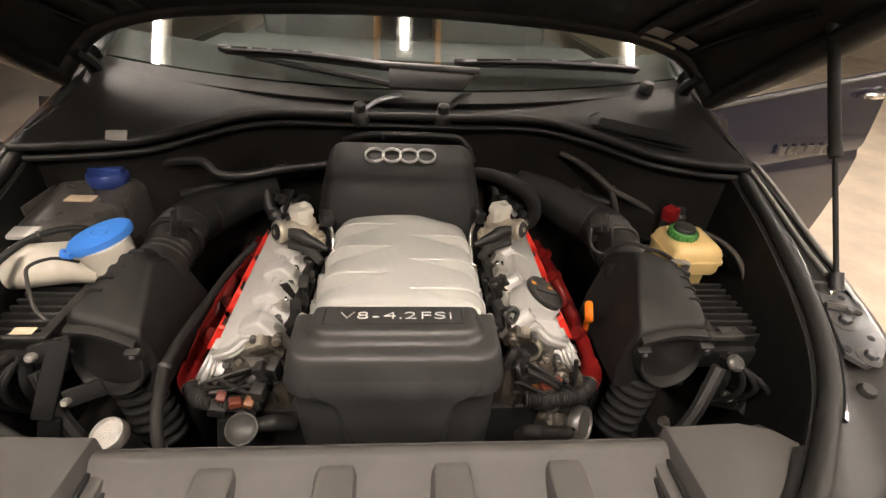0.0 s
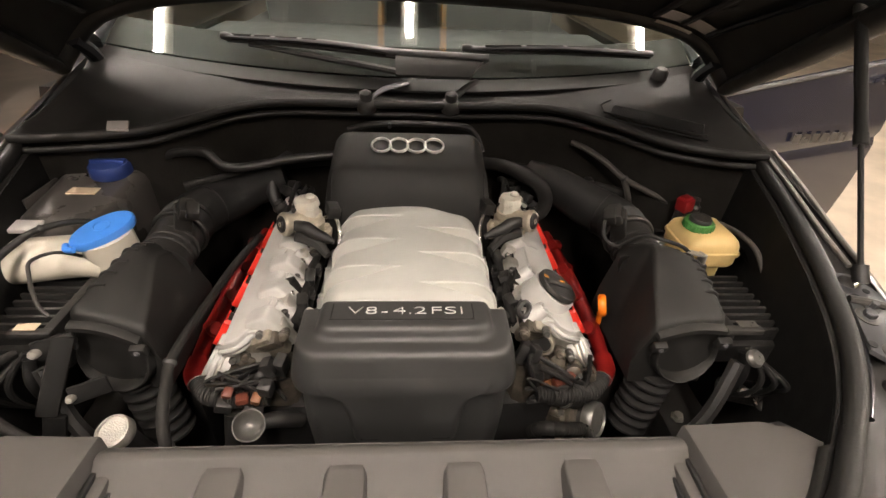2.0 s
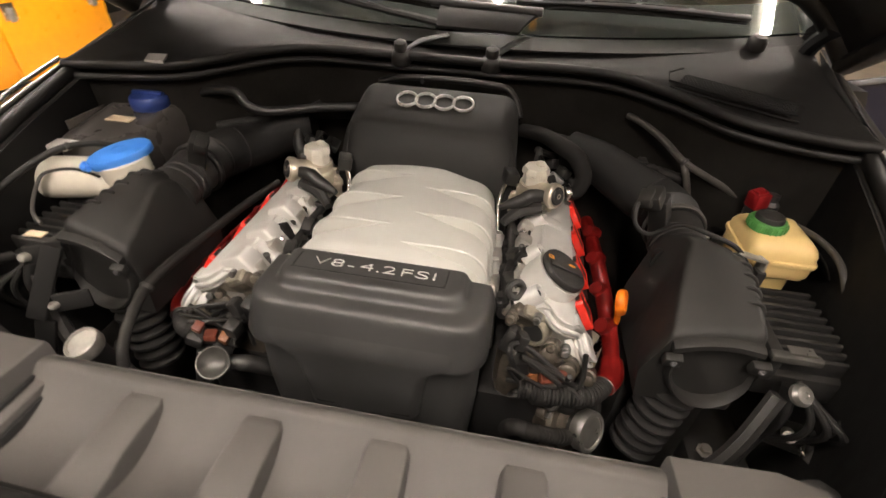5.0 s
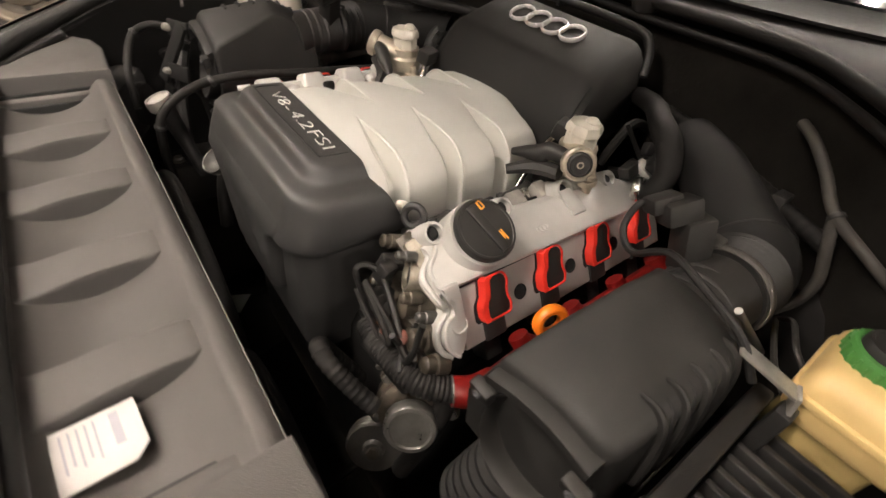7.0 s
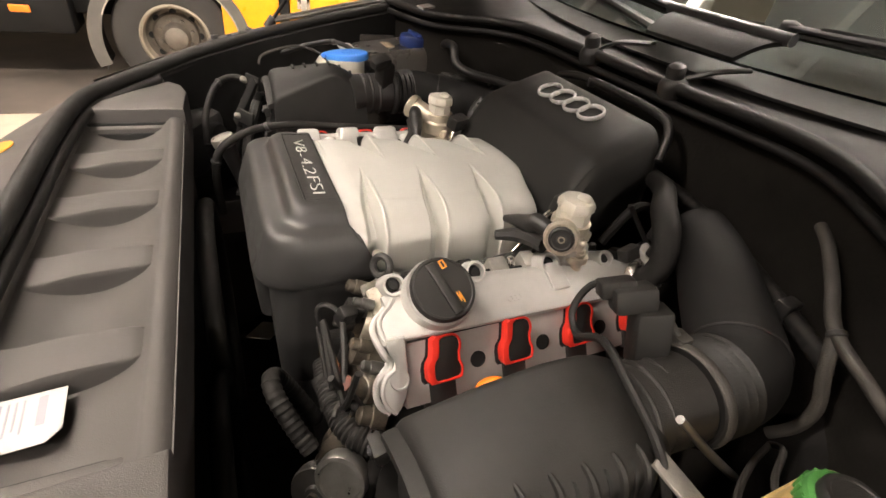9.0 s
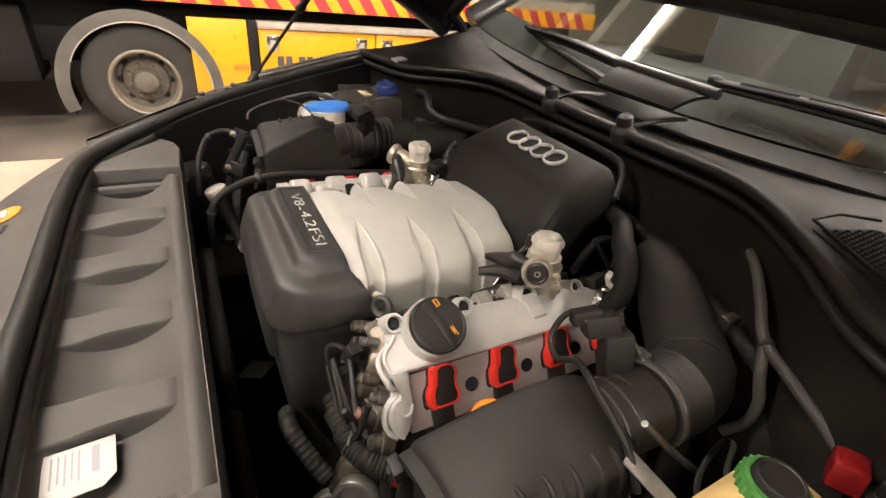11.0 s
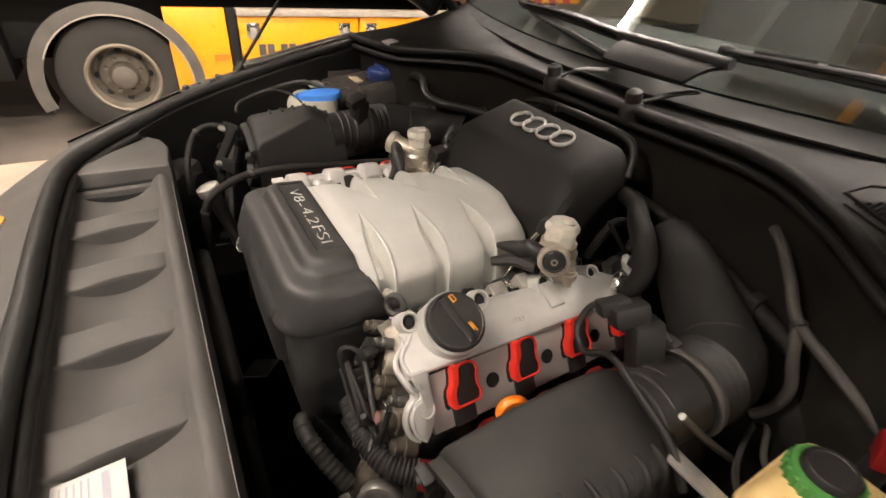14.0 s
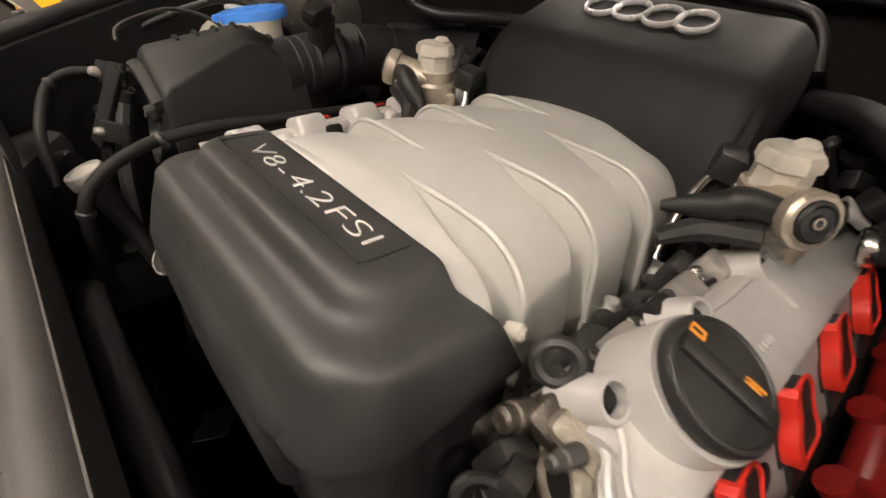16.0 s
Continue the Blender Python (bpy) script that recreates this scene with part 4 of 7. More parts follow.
def coil(side, y):
    """An ignition coil standing in a bank: black head with a red ribbed band."""
    t = thing("ignition_coil", "black ignition coil with a red ribbed band", "ignition coil", "ignition coils")
    m = slope_pose(side, DECK, 0.027, y, -0.0215) @ Matrix.Diagonal((0.90, 1.02, 1, 1))
    part("stem", lathe(bmesh.new(), m @ Vector((0.004, 0, -0.02)), m.to_3x3() @ Vector((0, 0, 1)), [(0.015, 0), (0.015, 0.03), (0.013, 0.034)], 16), BLACK, t)
    # outline seen from above: a stepped front edge, a waisted rear edge
    front = [(-0.0265, -0.0085), (-0.0235, -0.0125), (-0.012, -0.0135), (-0.003, -0.0150), (0.003, -0.0190), (0.010, -0.0205), (0.022, -0.0205), (0.0265, -0.0180)]
    back = [(0.0265, 0.0120), (0.022, 0.0165), (0.014, 0.0175), (0.006, 0.0150), (-0.004, 0.0150), (-0.012, 0.0172), (-0.020, 0.0160), (-0.0265, 0.0095)]
    out = front + back
    part("head", prism(bmesh.new(), out, 0.002, 0.0290, 0.003, m), BLACK, t)
    # Flat near-black plate paints the shade around the coil head.
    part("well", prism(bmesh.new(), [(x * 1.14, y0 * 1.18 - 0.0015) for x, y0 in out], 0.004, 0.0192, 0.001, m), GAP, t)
    band = []
    for g, z in ((-0.0010, 0.0150), (-0.0012, 0.0270), (-0.0002, 0.0298), (0.0020, 0.0306), (0.0062, 0.0304), (0.0072, 0.0294), (0.0070, 0.0270), (0.004, 0.0150)):
        band.append([m @ Vector((x * (1.02 if g < 0.003 else 0.97), y0 + g, z)) for x, y0 in front])
    part("red_band", skin(bmesh.new(), [list(q) for q in zip(*band)]), RED, t, "broad bright red stepped band")
    rim = [m @ Vector((x * 1.01, y0 * 1.03, 0.0286)) for x, y0 in front[-1:] + back + front[:1]]
    part("red_rim", sweep(bmesh.new(), rim, 0.0014, seg=8, n=3), RED, t, "thin bright red rim")
    part("plug", block(bmesh.new(), 0.0275, -0.0175, -0.018, 0.056, 0.013, 0.0215, 0.003, m), BLACK, t)
    part("boot", block(bmesh.new(), 0.054, -0.0150, -0.018, 0.090, 0.010, 0.010, 0.004, m), BLACK, t)
    part("plug_neck", block(bmesh.new(), 0.034, -0.009, -0.045, 0.056, 0.009, -0.014, 0.003, m), BLACK, t)
    part("plug_clip", block(bmesh.new(), 0.030, -0.017, 0.008, 0.048, -0.0132, 0.016, 0.001, m), BRACKET, t)
    return t


def valve_cover(side):
    """A shallow upper face with the bosses and, below a seam, a steep face that holds the coils behind a raised front rim."""
    t = thing("valve_cover", "cast aluminium valve cover with an oil filler neck" if side > 0 else "cast aluminium valve cover with ribs and bolt bosses", "valve cover", "valve covers")
    up, low = slope_pose(side, STRIP), slope_pose(side, DECK)
    y1 = 0.41
    # upper face, its inner flank and its rounded front
    front = [(-0.0550, 0.050), (-0.0480, 0.049), (-0.0400, 0.043), (-0.0320, 0.033), (-0.0240, 0.0275), (-0.0140, 0.0265), (0.0, 0.0285)]
    rear = [(0.002, 0.12), (0.004, 0.25), (0.006, y1), (-0.020, y1 + 0.006), (-0.038, y1), (-0.040, 0.33), (-0.050, 0.30), (-0.053, 0.20), (-0.060, 0.13), (-0.062, 0.08)]
    part("upper_face", prism(bmesh.new(), front + rear, -0.020, 0.0, 0.003, up), ALLOY, t, "bright smooth upper face")
    flank = []
    for y, a in ((0.040, -0.050), (0.08, -0.064), (0.14, -0.061), (0.22, -0.056), (0.31, -0.050), (y1, -0.040)):
        flank.append([up @ Vector(p) for p in ((a + 0.012, y, -0.002), (a, y, -0.004), (a - 0.006, y, -0.010), (a - 0.010, y, -0.024), (a - 0.010, y, -0.045), (a + 0.012, y, -0.045))])
    part("inner_flank", skin(bmesh.new(), flank), ALLOY, t)
    # steep face with the coils, behind the seam
    deck = [(0.003, 0.040), (0.003, y1), (0.072, y1), (0.076, 0.20), (0.076, 0.045)]
    part("deck", prism(bmesh.new(), deck, -0.030, -0.003, 0.002, low), DECKMETAL, t, "dull pinkish cast face holding the coils, coloured darker for shade")
    part("seam", sweep(bmesh.new(), [low @ Vector((0.0042, 0.052 + (y1 - 0.056) * k / 8, -0.0032)) for k in range(9)], 0.0017, seg=6, n=0), GAP, t)
    rim = [(-0.004, 0.0275), (0.008, 0.0330), (0.017, 0.0375), (0.024, 0.0385), (0.029, 0.0340), (0.034, 0.0250), (0.044, 0.0200), (0.056, 0.0195), (0.066, 0.0235), (0.074, 0.0310), (0.072, 0.0370), (0.060, 0.0440), (0.048, 0.0480), (0.030, 0.0490), (-0.004, 0.0490)]
    part("front_rim", prism(bmesh.new(), rim, -0.028, 0.0035, 0.003, low), ALLOY, t)
    # stepped flange lines down the front
    edge = [up @ Vector((x, y, 0.0)) for x, y in front[1:-1]] + [low @ Vector((x, y, 0.002)) for x, y in rim[1:10]]
    inward = Vector((0, 1, 0))
    for d, drop, r in ((0.0015, 0.0015, 0.0030), (-0.0045, 0.010, 0.0034), (-0.0035, 0.018, 0.0028)):
        line = [p + Vector((0, d, 0)) - (up.to_3x3() @ Vector((0, 0, 1))) * drop * (1 if i < 6 else 0.4) - (low.to_3x3() @ Vector((0, 0, 1))) * drop * (0 if i < 6 else 0.6) for i, p in enumerate(edge)]
        part("front_lip", sweep(bmesh.new(), line, r, seg=8, n=4), ALLOY if r > 0.0029 else ALLOYDULL, t)
    # body under both faces
    body = []
    for y in (0.036, 0.060, y1 - 0.02, y1 + 0.006):
        g = 0.006 if y in (0.036, y1 + 0.006) else 0.0
        body.append([(side * x, y + (BANK_SHIFT if side < 0 else 0.0), z) for x, z in ((0.198 + g, 0.80), (0.200 + g, 0.868 - g), (0.220, 0.880 - g), (0.264, 0.866 - g), (0.300 - g, 0.812), (0.292 - g, 0.79))])
    part("base_casting", skin(bmesh.new(), body), ALLOYDULL, t)

    def boss(x, y, z, h, r=0.012):
        """A bolt boss, its mouth at the given place; the bolts run square to the cylinder head."""
        d = Vector((side, 0, 1)).normalized()
        o = Vector((side * x, y + (BANK_SHIFT if side < 0 else 0.0), z)) - d * h
        b = part("bolt_boss", lathe(bmesh.new(), o, d, [(r * 1.30, 0), (r * 1.12, h * 0.35), (r * 1.02, h - 0.002), (r * 0.96, h), (r * 0.76, h), (r * 0.70, h - 0.010), (0, h - 0.010)], 24), ALLOY, t)
        part("socket", lathe(bmesh.new(), o + d * (h - 0.0095), d, [(r * 0.68, 0), (r * 0.68, 0.002), (r * 0.42, 0.003), (r * 0.40, 0.006), (0, 0.006)], 16), GAP if side > 0 else BRACKET, b)
        return b

    if side > 0:
        boss(0.2170, 0.0535, 0.9050, 0.036, 0.0125)
        boss(0.2940, 0.0390, 0.8435, 0.013, 0.0104)
        boss(0.2175, 0.154, 0.9035, 0.030, 0.0130)
        boss(0.2235, 0.257, 0.9000, 0.030, 0.0145)
        boss(0.2280, 0.345, 0.8950, 0.028, 0.0120)
        part("web", block(bmesh.new(), -0.056, 0.246, -0.008, -0.018, 0.272, 0.0035, 0.003, up), ALLOY, t)
        for y in (0.132, 0.219, 0.306):
            part("deck_hole", lathe(bmesh.new(), low @ Vector((0.041, y, -0.0032)), low.to_3x3() @ Vector((0, 0, 1)), [(0.0092, 0), (0.0094, 0.0010), (0.0084, 0.0014), (0.0078, 0.0006), (0, 0.0005)], 20), GAP, t)
        part("filler_neck", lathe(bmesh.new(), CAP_FACE - CAP_AXIS * 0.052, CAP_AXIS, [(0.0405, 0), (0.0392, 0.028), (0.0388, 0.0400), (0.0382, 0.0412), (0.0366, 0.0412), (0.0362, 0.0400), (0, 0.0400)], 56), ALLOY, t)
        for k in range(3):
            part("cast_mark", ring(bmesh.new(), up @ Vector((-0.020, 0.186 + 0.0055 * k, 0.0)), up.to_3x3() @ Vector((0, 0, 1)), 0.0034, 0.0006, 14, 6), ALLOY, t)
    else:
        for k in range(5):
            y = 0.062 + 0.070 * k
            pad = []
            for z, a, b, w in ((-0.040, -0.086, -0.030, 0.019), (-0.012, -0.082, -0.032, 0.0185), (0.004, -0.076, -0.036, 0.017), (0.0085, -0.073, -0.039, 0.015), (0.010, -0.070, -0.043, 0.012)):
                pad.append([up @ Vector((px, py, z)) for px, py in rounded(a, y - w, b, y + w, 0.005, 3)])
            part("cast_pad", skin(bmesh.new(), pad), ALLOY, t)
            boss(0.2050, y + 0.036, 0.8930, 0.030, 0.0100)
    # castings on the side that faces the manifold
    for k in range(7):
        y = 0.052 + 0.045 * k
        part("side_web", block(bmesh.new(), -0.086, y, -0.060, -0.062, y + 0.020 + 0.006 * (k % 2), -0.014 + 0.004 * (k % 3), 0.004, up), (ALLOYDULL, ALLOYDULL, TRIM)[k % 3], t)
        part("side_bolt", lathe(bmesh.new(), up @ Vector((-0.076, y + 0.034, -0.026)), up.to_3x3() @ Vector((-0.6, 0, 1)), [(0.0075, -0.006), (0.0075, 0.002), (0.0055, 0.003), (0.0055, 0.010), (0.0035, 0.012), (0, 0.012)], 8), (BRACKET, STEEL)[k % 2], t)
    part("joint_gap", sweep(bmesh.new(), [up @ Vector((x, y, z)) for x, y, z in ((-0.060, 0.045, -0.020), (-0.076, 0.09, -0.021), (-0.073, 0.15, -0.021), (-0.068, 0.22, -0.020), (-0.062, 0.31, -0.020), (-0.050, 0.40, -0.020))], 0.0022, seg=6), GAP, t)
    return t


for s in (1, -1):
    valve_cover(s)
    for k in range(4):
        coil(s, 0.0895 + 0.09 * k)


def oil_cap():
    m = slope_pose(1, STRIP)
    d = CAP_AXIS
    c = CAP_FACE - d * 0.0112
    t = thing("oil_filler_cap", "round black oil filler cap with amber symbols", "oil cap")
    part("cap", lathe(bmesh.new(), c, d, [(0.033, 0), (0.0354, 0.002), (0.0358, 0.0085), (0.0343, 0.0108), (0.0322, 0.0112), (0.0312, 0.0102), (0.0, 0.0102)], 44), BLACK, t)
    x = m.to_3x3() @ Vector((1, 0, 0))
    x = (x - d * x.dot(d)).normalized()
    y = d.cross(x)
    f = Matrix((x, y, d)).transposed().to_4x4()
    f.translation = c + d * 0.0102
    w = f @ pose(0, 0, 0, 0, 0, 17)
    part("grip", block(bmesh.new(), -0.030, -0.006, -0.001, 0.030, 0.006, 0.0035, 0.003, w), BLACK, t)
    # printed can and book signs, lying at both ends of the grip
    for px, turn in ((-0.026, 0), (0.026, 1)):
        for k, (a, b, e, g) in enumerate(((-0.006, 0.0095, 0.004, 0.0115), (-0.006, 0.0145, 0.004, 0.0160), (-0.006, 0.0115, -0.0045, 0.0145), (0.0025, 0.0115, 0.004, 0.0145)) if not turn else ((-0.006, 0.0095, 0.005, 0.0110), (-0.003, 0.0110, 0.003, 0.0140), (0.003, 0.0125, 0.0075, 0.0140), (-0.006, 0.0125, -0.003, 0.0136))):
            q = w @ pose(px * (0.62 if turn else 0.86), -0.0005 if turn else 0.0005, 0)
            part("symbol", block(bmesh.new(), a, b, 0, e, g, 0.0007, 0, q), GOLDINK, t, "amber printed symbol")
    return t


oil_cap()


def red_duct(side):
    t = thing("wiring_duct", "dark red plastic duct along the coils", "wiring duct", "wiring ducts")
    k = side
    pts = [(k * 0.340, 0.048, 0.784), (k * 0.340, 0.11, 0.796), (k * 0.338, 0.27, 0.797), (k * 0.330, 0.44, 0.79)]
    part("duct", sweep(bmesh.new(), pts, [0.012, 0.014, 0.014, 0.013], seg=14, squash=1.1), REDRAIL, t)
    for j in range(4):
        y = 0.104 + 0.0875 * j
        part("branch", sweep(bmesh.new(), [(k * 0.342, y + 0.02, 0.798), (k * 0.330, y + 0.004, 0.806), (k * 0.322, y, 0.814)], [0.014, 0.013, 0.012], seg=10), REDRAIL, t)
    part("end_collar", sweep(bmesh.new(), [(k * 0.341, 0.060, 0.786), (k * 0.338, 0.035, 0.782), (k * 0.325, 0.014, 0.783)], [0.016, 0.018, 0.0165], seg=16), REDRAIL, t)
    part("collar_ring", ring(bmesh.new(), (k * 0.325, 0.014, 0.783), (k * 0.5, 0.8, 0), 0.0162, 0.0009, 24, 6), GREYSTEEL, t)
    part("sleeve", sweep(bmesh.new(), [(k * 0.327, 0.018, 0.783), (k * 0.30, -0.012, 0.788), (k * 0.255, -0.024, 0.792), (k * 0.205, -0.022, 0.792)], [0.0145, 0.0145, 0.013, 0.012], ridge=0.0009, pitch=0.005, seg=12), TRIM, t, "corrugated black sleeve")
    return t


red_duct(1)
red_duct(-1)


def fuel_pump(side):
    t = thing("fuel_pump", "pale brassy fuel pump with a milky cap", "fuel pump", "fuel pumps")
    x, y = (0.197, 0.293) if side > 0 else (-0.185, 0.272)
    part("base", lathe(bmesh.new(), (x + side * 0.012, y, 0.872), (-side * 0.12, 0, 1), [(0.030, 0), (0.030, 0.012), (0.022, 0.016), (0.022, 0.030), (0.026, 0.032), (0.026, 0.042)], 24), ALLOYDULL, t)
    part("body", lathe(bmesh.new(), (x, y, 0.906), (0, 0, 1), [(0.026, 0), (0.0285, 0.003), (0.0285, 0.022), (0.025, 0.026), (0.025, 0.038)], 20), BRASS, t)
    part("block", block(bmesh.new(), -0.024, -0.022, -0.020, 0.024, 0.022, 0.016, 0.004, pose(x + side * 0.004, y, 0.915, 0, side * 8, side * 38)), BRASS, t)
    part("flange", prism(bmesh.new(), [(x + px, y + py) for px, py in rounded(-0.040, -0.013, 0.040, 0.015, 0.010)], 0.900, 0.909, 0.002), BRASS, t)
    for dx in (-0.031, 0.031):
        part("pillar", rod(bmesh.new(), (x + dx, y + 0.001, 0.88), (x + dx, y + 0.001, 0.915), 0.0075), BRASS, t)
        part("bolt", lathe(bmesh.new(), (x + dx, y + 0.001, 0.912), (0, 0, 1), [(0.0065, 0), (0.0065, 0.007), (0.004, 0.009), (0, 0.009)], 6), BRASS, t)
    part("milky_cap", lathe(bmesh.new(), (x, y, 0.940), (0, 0, 1), [(0.0205, 0), (0.0215, 0.003), (0.0205, 0.020), (0.0235, 0.022), (0.0235, 0.029), (0.0205, 0.034), (0.012, 0.0355), (0.0, 0.036)], 8), CLEAR, t, "milky faceted plastic cap")
    part("cap_knob", lathe(bmesh.new(), (x + 0.006, y + 0.004, 0.972), (0, 0, 1), [(0.009, 0), (0.009, 0.006), (0.006, 0.009), (0, 0.009)], 10), CLEAR, t)
    part("side_port", rod(bmesh.new(), (x, y - 0.010, 0.932), (x + side * 0.034, y - 0.038, 0.944), 0.0175), BRASS, t)
    d = Vector((side * 0.034, -0.028, 0.012)).normalized()
    c = Vector((x + side * 0.036, y - 0.042, 0.945))
    part("port_collar", lathe(bmesh.new(), c - d * 0.010, d, [(0.0205, 0), (0.0215, 0.002), (0.0215, 0.010), (0.019, 0.013), (0.016, 0.013), (0.015, 0.008), (0, 0.008)], 12), BRASS, t, "hexagonal collar")
    part("port_plug", lathe(bmesh.new(), c - d * 0.004, d, [(0.0150, 0), (0.0150, 0.008), (0.0125, 0.010), (0.0110, 0.0085), (0.006, 0.0085), (0.0055, 0.010), (0, 0.010)], 24), BLACK, t)
    part("port_pin", ring(bmesh.new(), c + d * 0.0055, d, 0.0035, 0.0012, 14, 6), BRASS, t)
    part("connector", sweep(bmesh.new(), [c + Vector((-side * 0.012, 0.004, -0.004)), c + Vector((-side * 0.04, -0.006, -0.002)), c + Vector((-side * 0.052, -0.009, -0.010)), c + Vector((-side * 0.074, -0.014, -0.018)), c + Vector((-side * 0.090, -0.020, -0.024))], [0.009, 0.011, 0.012, 0.009, 0.0045], seg=10), BLACK, t, "black wiring plug")
    part("lower_plug", sweep(bmesh.new(), [c + Vector((-side * 0.02, -0.004, -0.022)), c + Vector((-side * 0.055, -0.012, -0.030)), c + Vector((-side * 0.08, -0.035, -0.042))], [0.010, 0.011, 0.007], seg=8), BLACK, t)
    part("fuel_line", sweep(bmesh.new(), [(x - side * 0.02, y + 0.01, 0.925), (x - side * 0.045, y + 0.012, 0.932), (x - side * 0.055, y - 0.005, 0.90), (x - side * 0.05, y - 0.04, 0.86)], 0.004), STEEL, t)
    part("pump_plug", block(bmesh.new(), -0.012, -0.017, -0.012, 0.012, 0.017, 0.012, 0.004, pose(x - side * 0.042, y + 0.02, 0.94, 0, 12, 20)), BLACK, t)
    return t


fuel_pump(1)
fuel_pump(-1)


# ---- bay furniture ----
def air_box(side):
    t = thing("air_filter_box", "black plastic air filter housing with a round open mouth", "air filter box", "air filter boxes")
    k = side
    sh, low = (0.0, 0.0) if side > 0 else (-0.004, -0.004)
    lid = []
    # along the car: y, inner x, outer x, inner z, outer z
    secs = [(0.002, 0.377, 0.476, 0.906, 0.921), (0.006, 0.377, 0.481, 0.913, 0.928), (0.014, 0.379, 0.485, 0.9190, 0.9325), (0.060, 0.388, 0.489, 0.9435, 0.943), (0.105, 0.399, 0.492, 0.967, 0.9505), (0.122, 0.404, 0.492, 0.9735, 0.951),
            (0.136, 0.404, 0.492, 0.972, 0.9495), (0.160, 0.398, 0.488, 0.958, 0.942), (0.190, 0.390, 0.478, 0.936, 0.926)]
    if side < 0:
        secs = [(0.002, 0.367, 0.452, 0.902, 0.934), (0.006, 0.366, 0.456, 0.909, 0.941), (0.014, 0.367, 0.458, 0.9150, 0.9465), (0.060, 0.374, 0.449, 0.931, 0.955), (0.105, 0.384, 0.437, 0.946, 0.964), (0.118, 0.387, 0.434, 0.950, 0.966),
                (0.132, 0.388, 0.434, 0.949, 0.964), (0.160, 0.386, 0.436, 0.936, 0.950), (0.190, 0.384, 0.440, 0.918, 0.928)]
    for y, xa, xb, za, zb in secs:
        lp = []
        for i in range(9):
            f = i / 8
            lp.append((k * (xa + 0.006 + (xb - xa - 0.020) * f), y, za + (zb - za) * f + 0.005 * math.sin(math.pi * f)))
        for a in (20, 45, 70, 90):
            w = radians(a)
            lp.append((k * (xb - 0.014 + 0.014 * math.sin(w)), y, zb - 0.018 * (1 - math.cos(w))))
        lp.append((k * (xb + 0.006 if side > 0 else xb + 0.020), y, 0.84))
        lp.append((k * (xb + 0.006 if side > 0 else 0.478), y, 0.79))
        lp.append((k * (0.362 + sh), y, 0.79))
        lp.append((k * (xa - 0.022 if side > 0 else 0.354), y, 0.84))
        for a in (90, 60, 30):
            w = radians(a)
            lp.append((k * (xa + 0.006 - 0.008 * math.sin(w)), y, za - 0.008 * (1 - math.cos(w))))
        lid.append(lp)
    part("housing", skin(bmesh.new(), lid), BOX, t)
    lo = []
    for y, g in ((0.010, 0.0), (-0.004, 0.001), (-0.010, 0.004)):
        up = [((0.378 + 0.100 * f if side > 0 else 0.374 + 0.084 * f), 0.904 + low + (0.014 if side > 0 else 0.030) * f + 0.010 * math.sin(math.pi * f) - g) for f in [i / 8 for i in range(9)]]
        dn = [(x, z - 0.010 + 0.6 * g) for x, z in reversed(up)]
        lo.append([(k * (x + sh), y, z) for x, z in up + dn])
    part("brow", skin(bmesh.new(), lo), BOX, t, "curved lip over the inlet")
    c, d = Vector((k * (0.436 if side > 0 else 0.418), 0.004, 0.858 + low)), Vector((k * 0.10, -1, 0.25)).normalized()
    part("mouth", lathe(bmesh.new(), c, d, [(0.040, -0.09), (0.0445, 0.0), (0.0490, 0.0095), (0.0505, 0.0112), (0.0522, 0.010), (0.053, 0.004), (0.053, -0.06)], 40, False), BOX, t, "open round inlet with a thin lip")
    # Black disc stands in for the shade deep inside the inlet.
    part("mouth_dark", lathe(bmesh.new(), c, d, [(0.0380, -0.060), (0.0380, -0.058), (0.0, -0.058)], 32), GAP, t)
    for x, z in ((0.380, 0.884), (0.477, 0.893)) if side > 0 else ((0.374, 0.890), (0.462, 0.912)):
        tab = part("screw_tab", block(bmesh.new(), -0.011, -0.006, -0.009, 0.011, 0.006, 0.009, 0.003, pose(k * (x + sh), -0.012, z + low, 15)), BOX, t)
        part("screw", lathe(bmesh.new(), (k * (x + sh), -0.018, z + low + 0.001), (0, -1, 0.3), [(0.0042, -0.002), (0.0042, 0.002), (0.002, 0.003), (0, 0.0015)], 10), STEELBLACK, tab)
    def shoulder(y):
        """Height and reach of the lid's outer shoulder."""
        for a, b in zip(secs, secs[1:]):
            if a[0] <= y <= b[0]:
                f = (y - a[0]) / (b[0] - a[0])
                return a[4] + (b[4] - a[4]) * f, a[2] + (b[2] - a[2]) * f
        return secs[-1][4], secs[-1][2]

    for j in range(6):
        y = 0.050 + 0.023 * j
        zb, xb = shoulder(y)
        pts = [(k * (xb - 0.026), y, zb - 0.0005), (k * (xb - 0.012), y, zb + 0.0005), (k * (xb - 0.002), y, zb - 0.010), (k * (xb + 0.003), y, zb - 0.035), (k * (xb + 0.006), y, 0.86)]
        part("side_rib", sweep(bmesh.new(), pts, [0.002, 0.0042, 0.0052, 0.0056, 0.0056], seg=8, n=4), BOX, t)
        y += 0.0115
        zb, xb = shoulder(y)
        pts = [(k * (xb - 0.018), y, zb - 0.0022), (k * (xb - 0.010), y, zb - 0.0030), (k * (xb - 0.003), y, zb - 0.012), (k * (xb + 0.001), y, zb - 0.035), (k * (xb + 0.003), y, 0.862)]
        # Black tubes paint the shade in the grooves between the ribs.
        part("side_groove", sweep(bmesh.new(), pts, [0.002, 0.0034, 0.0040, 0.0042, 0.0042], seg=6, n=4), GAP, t)
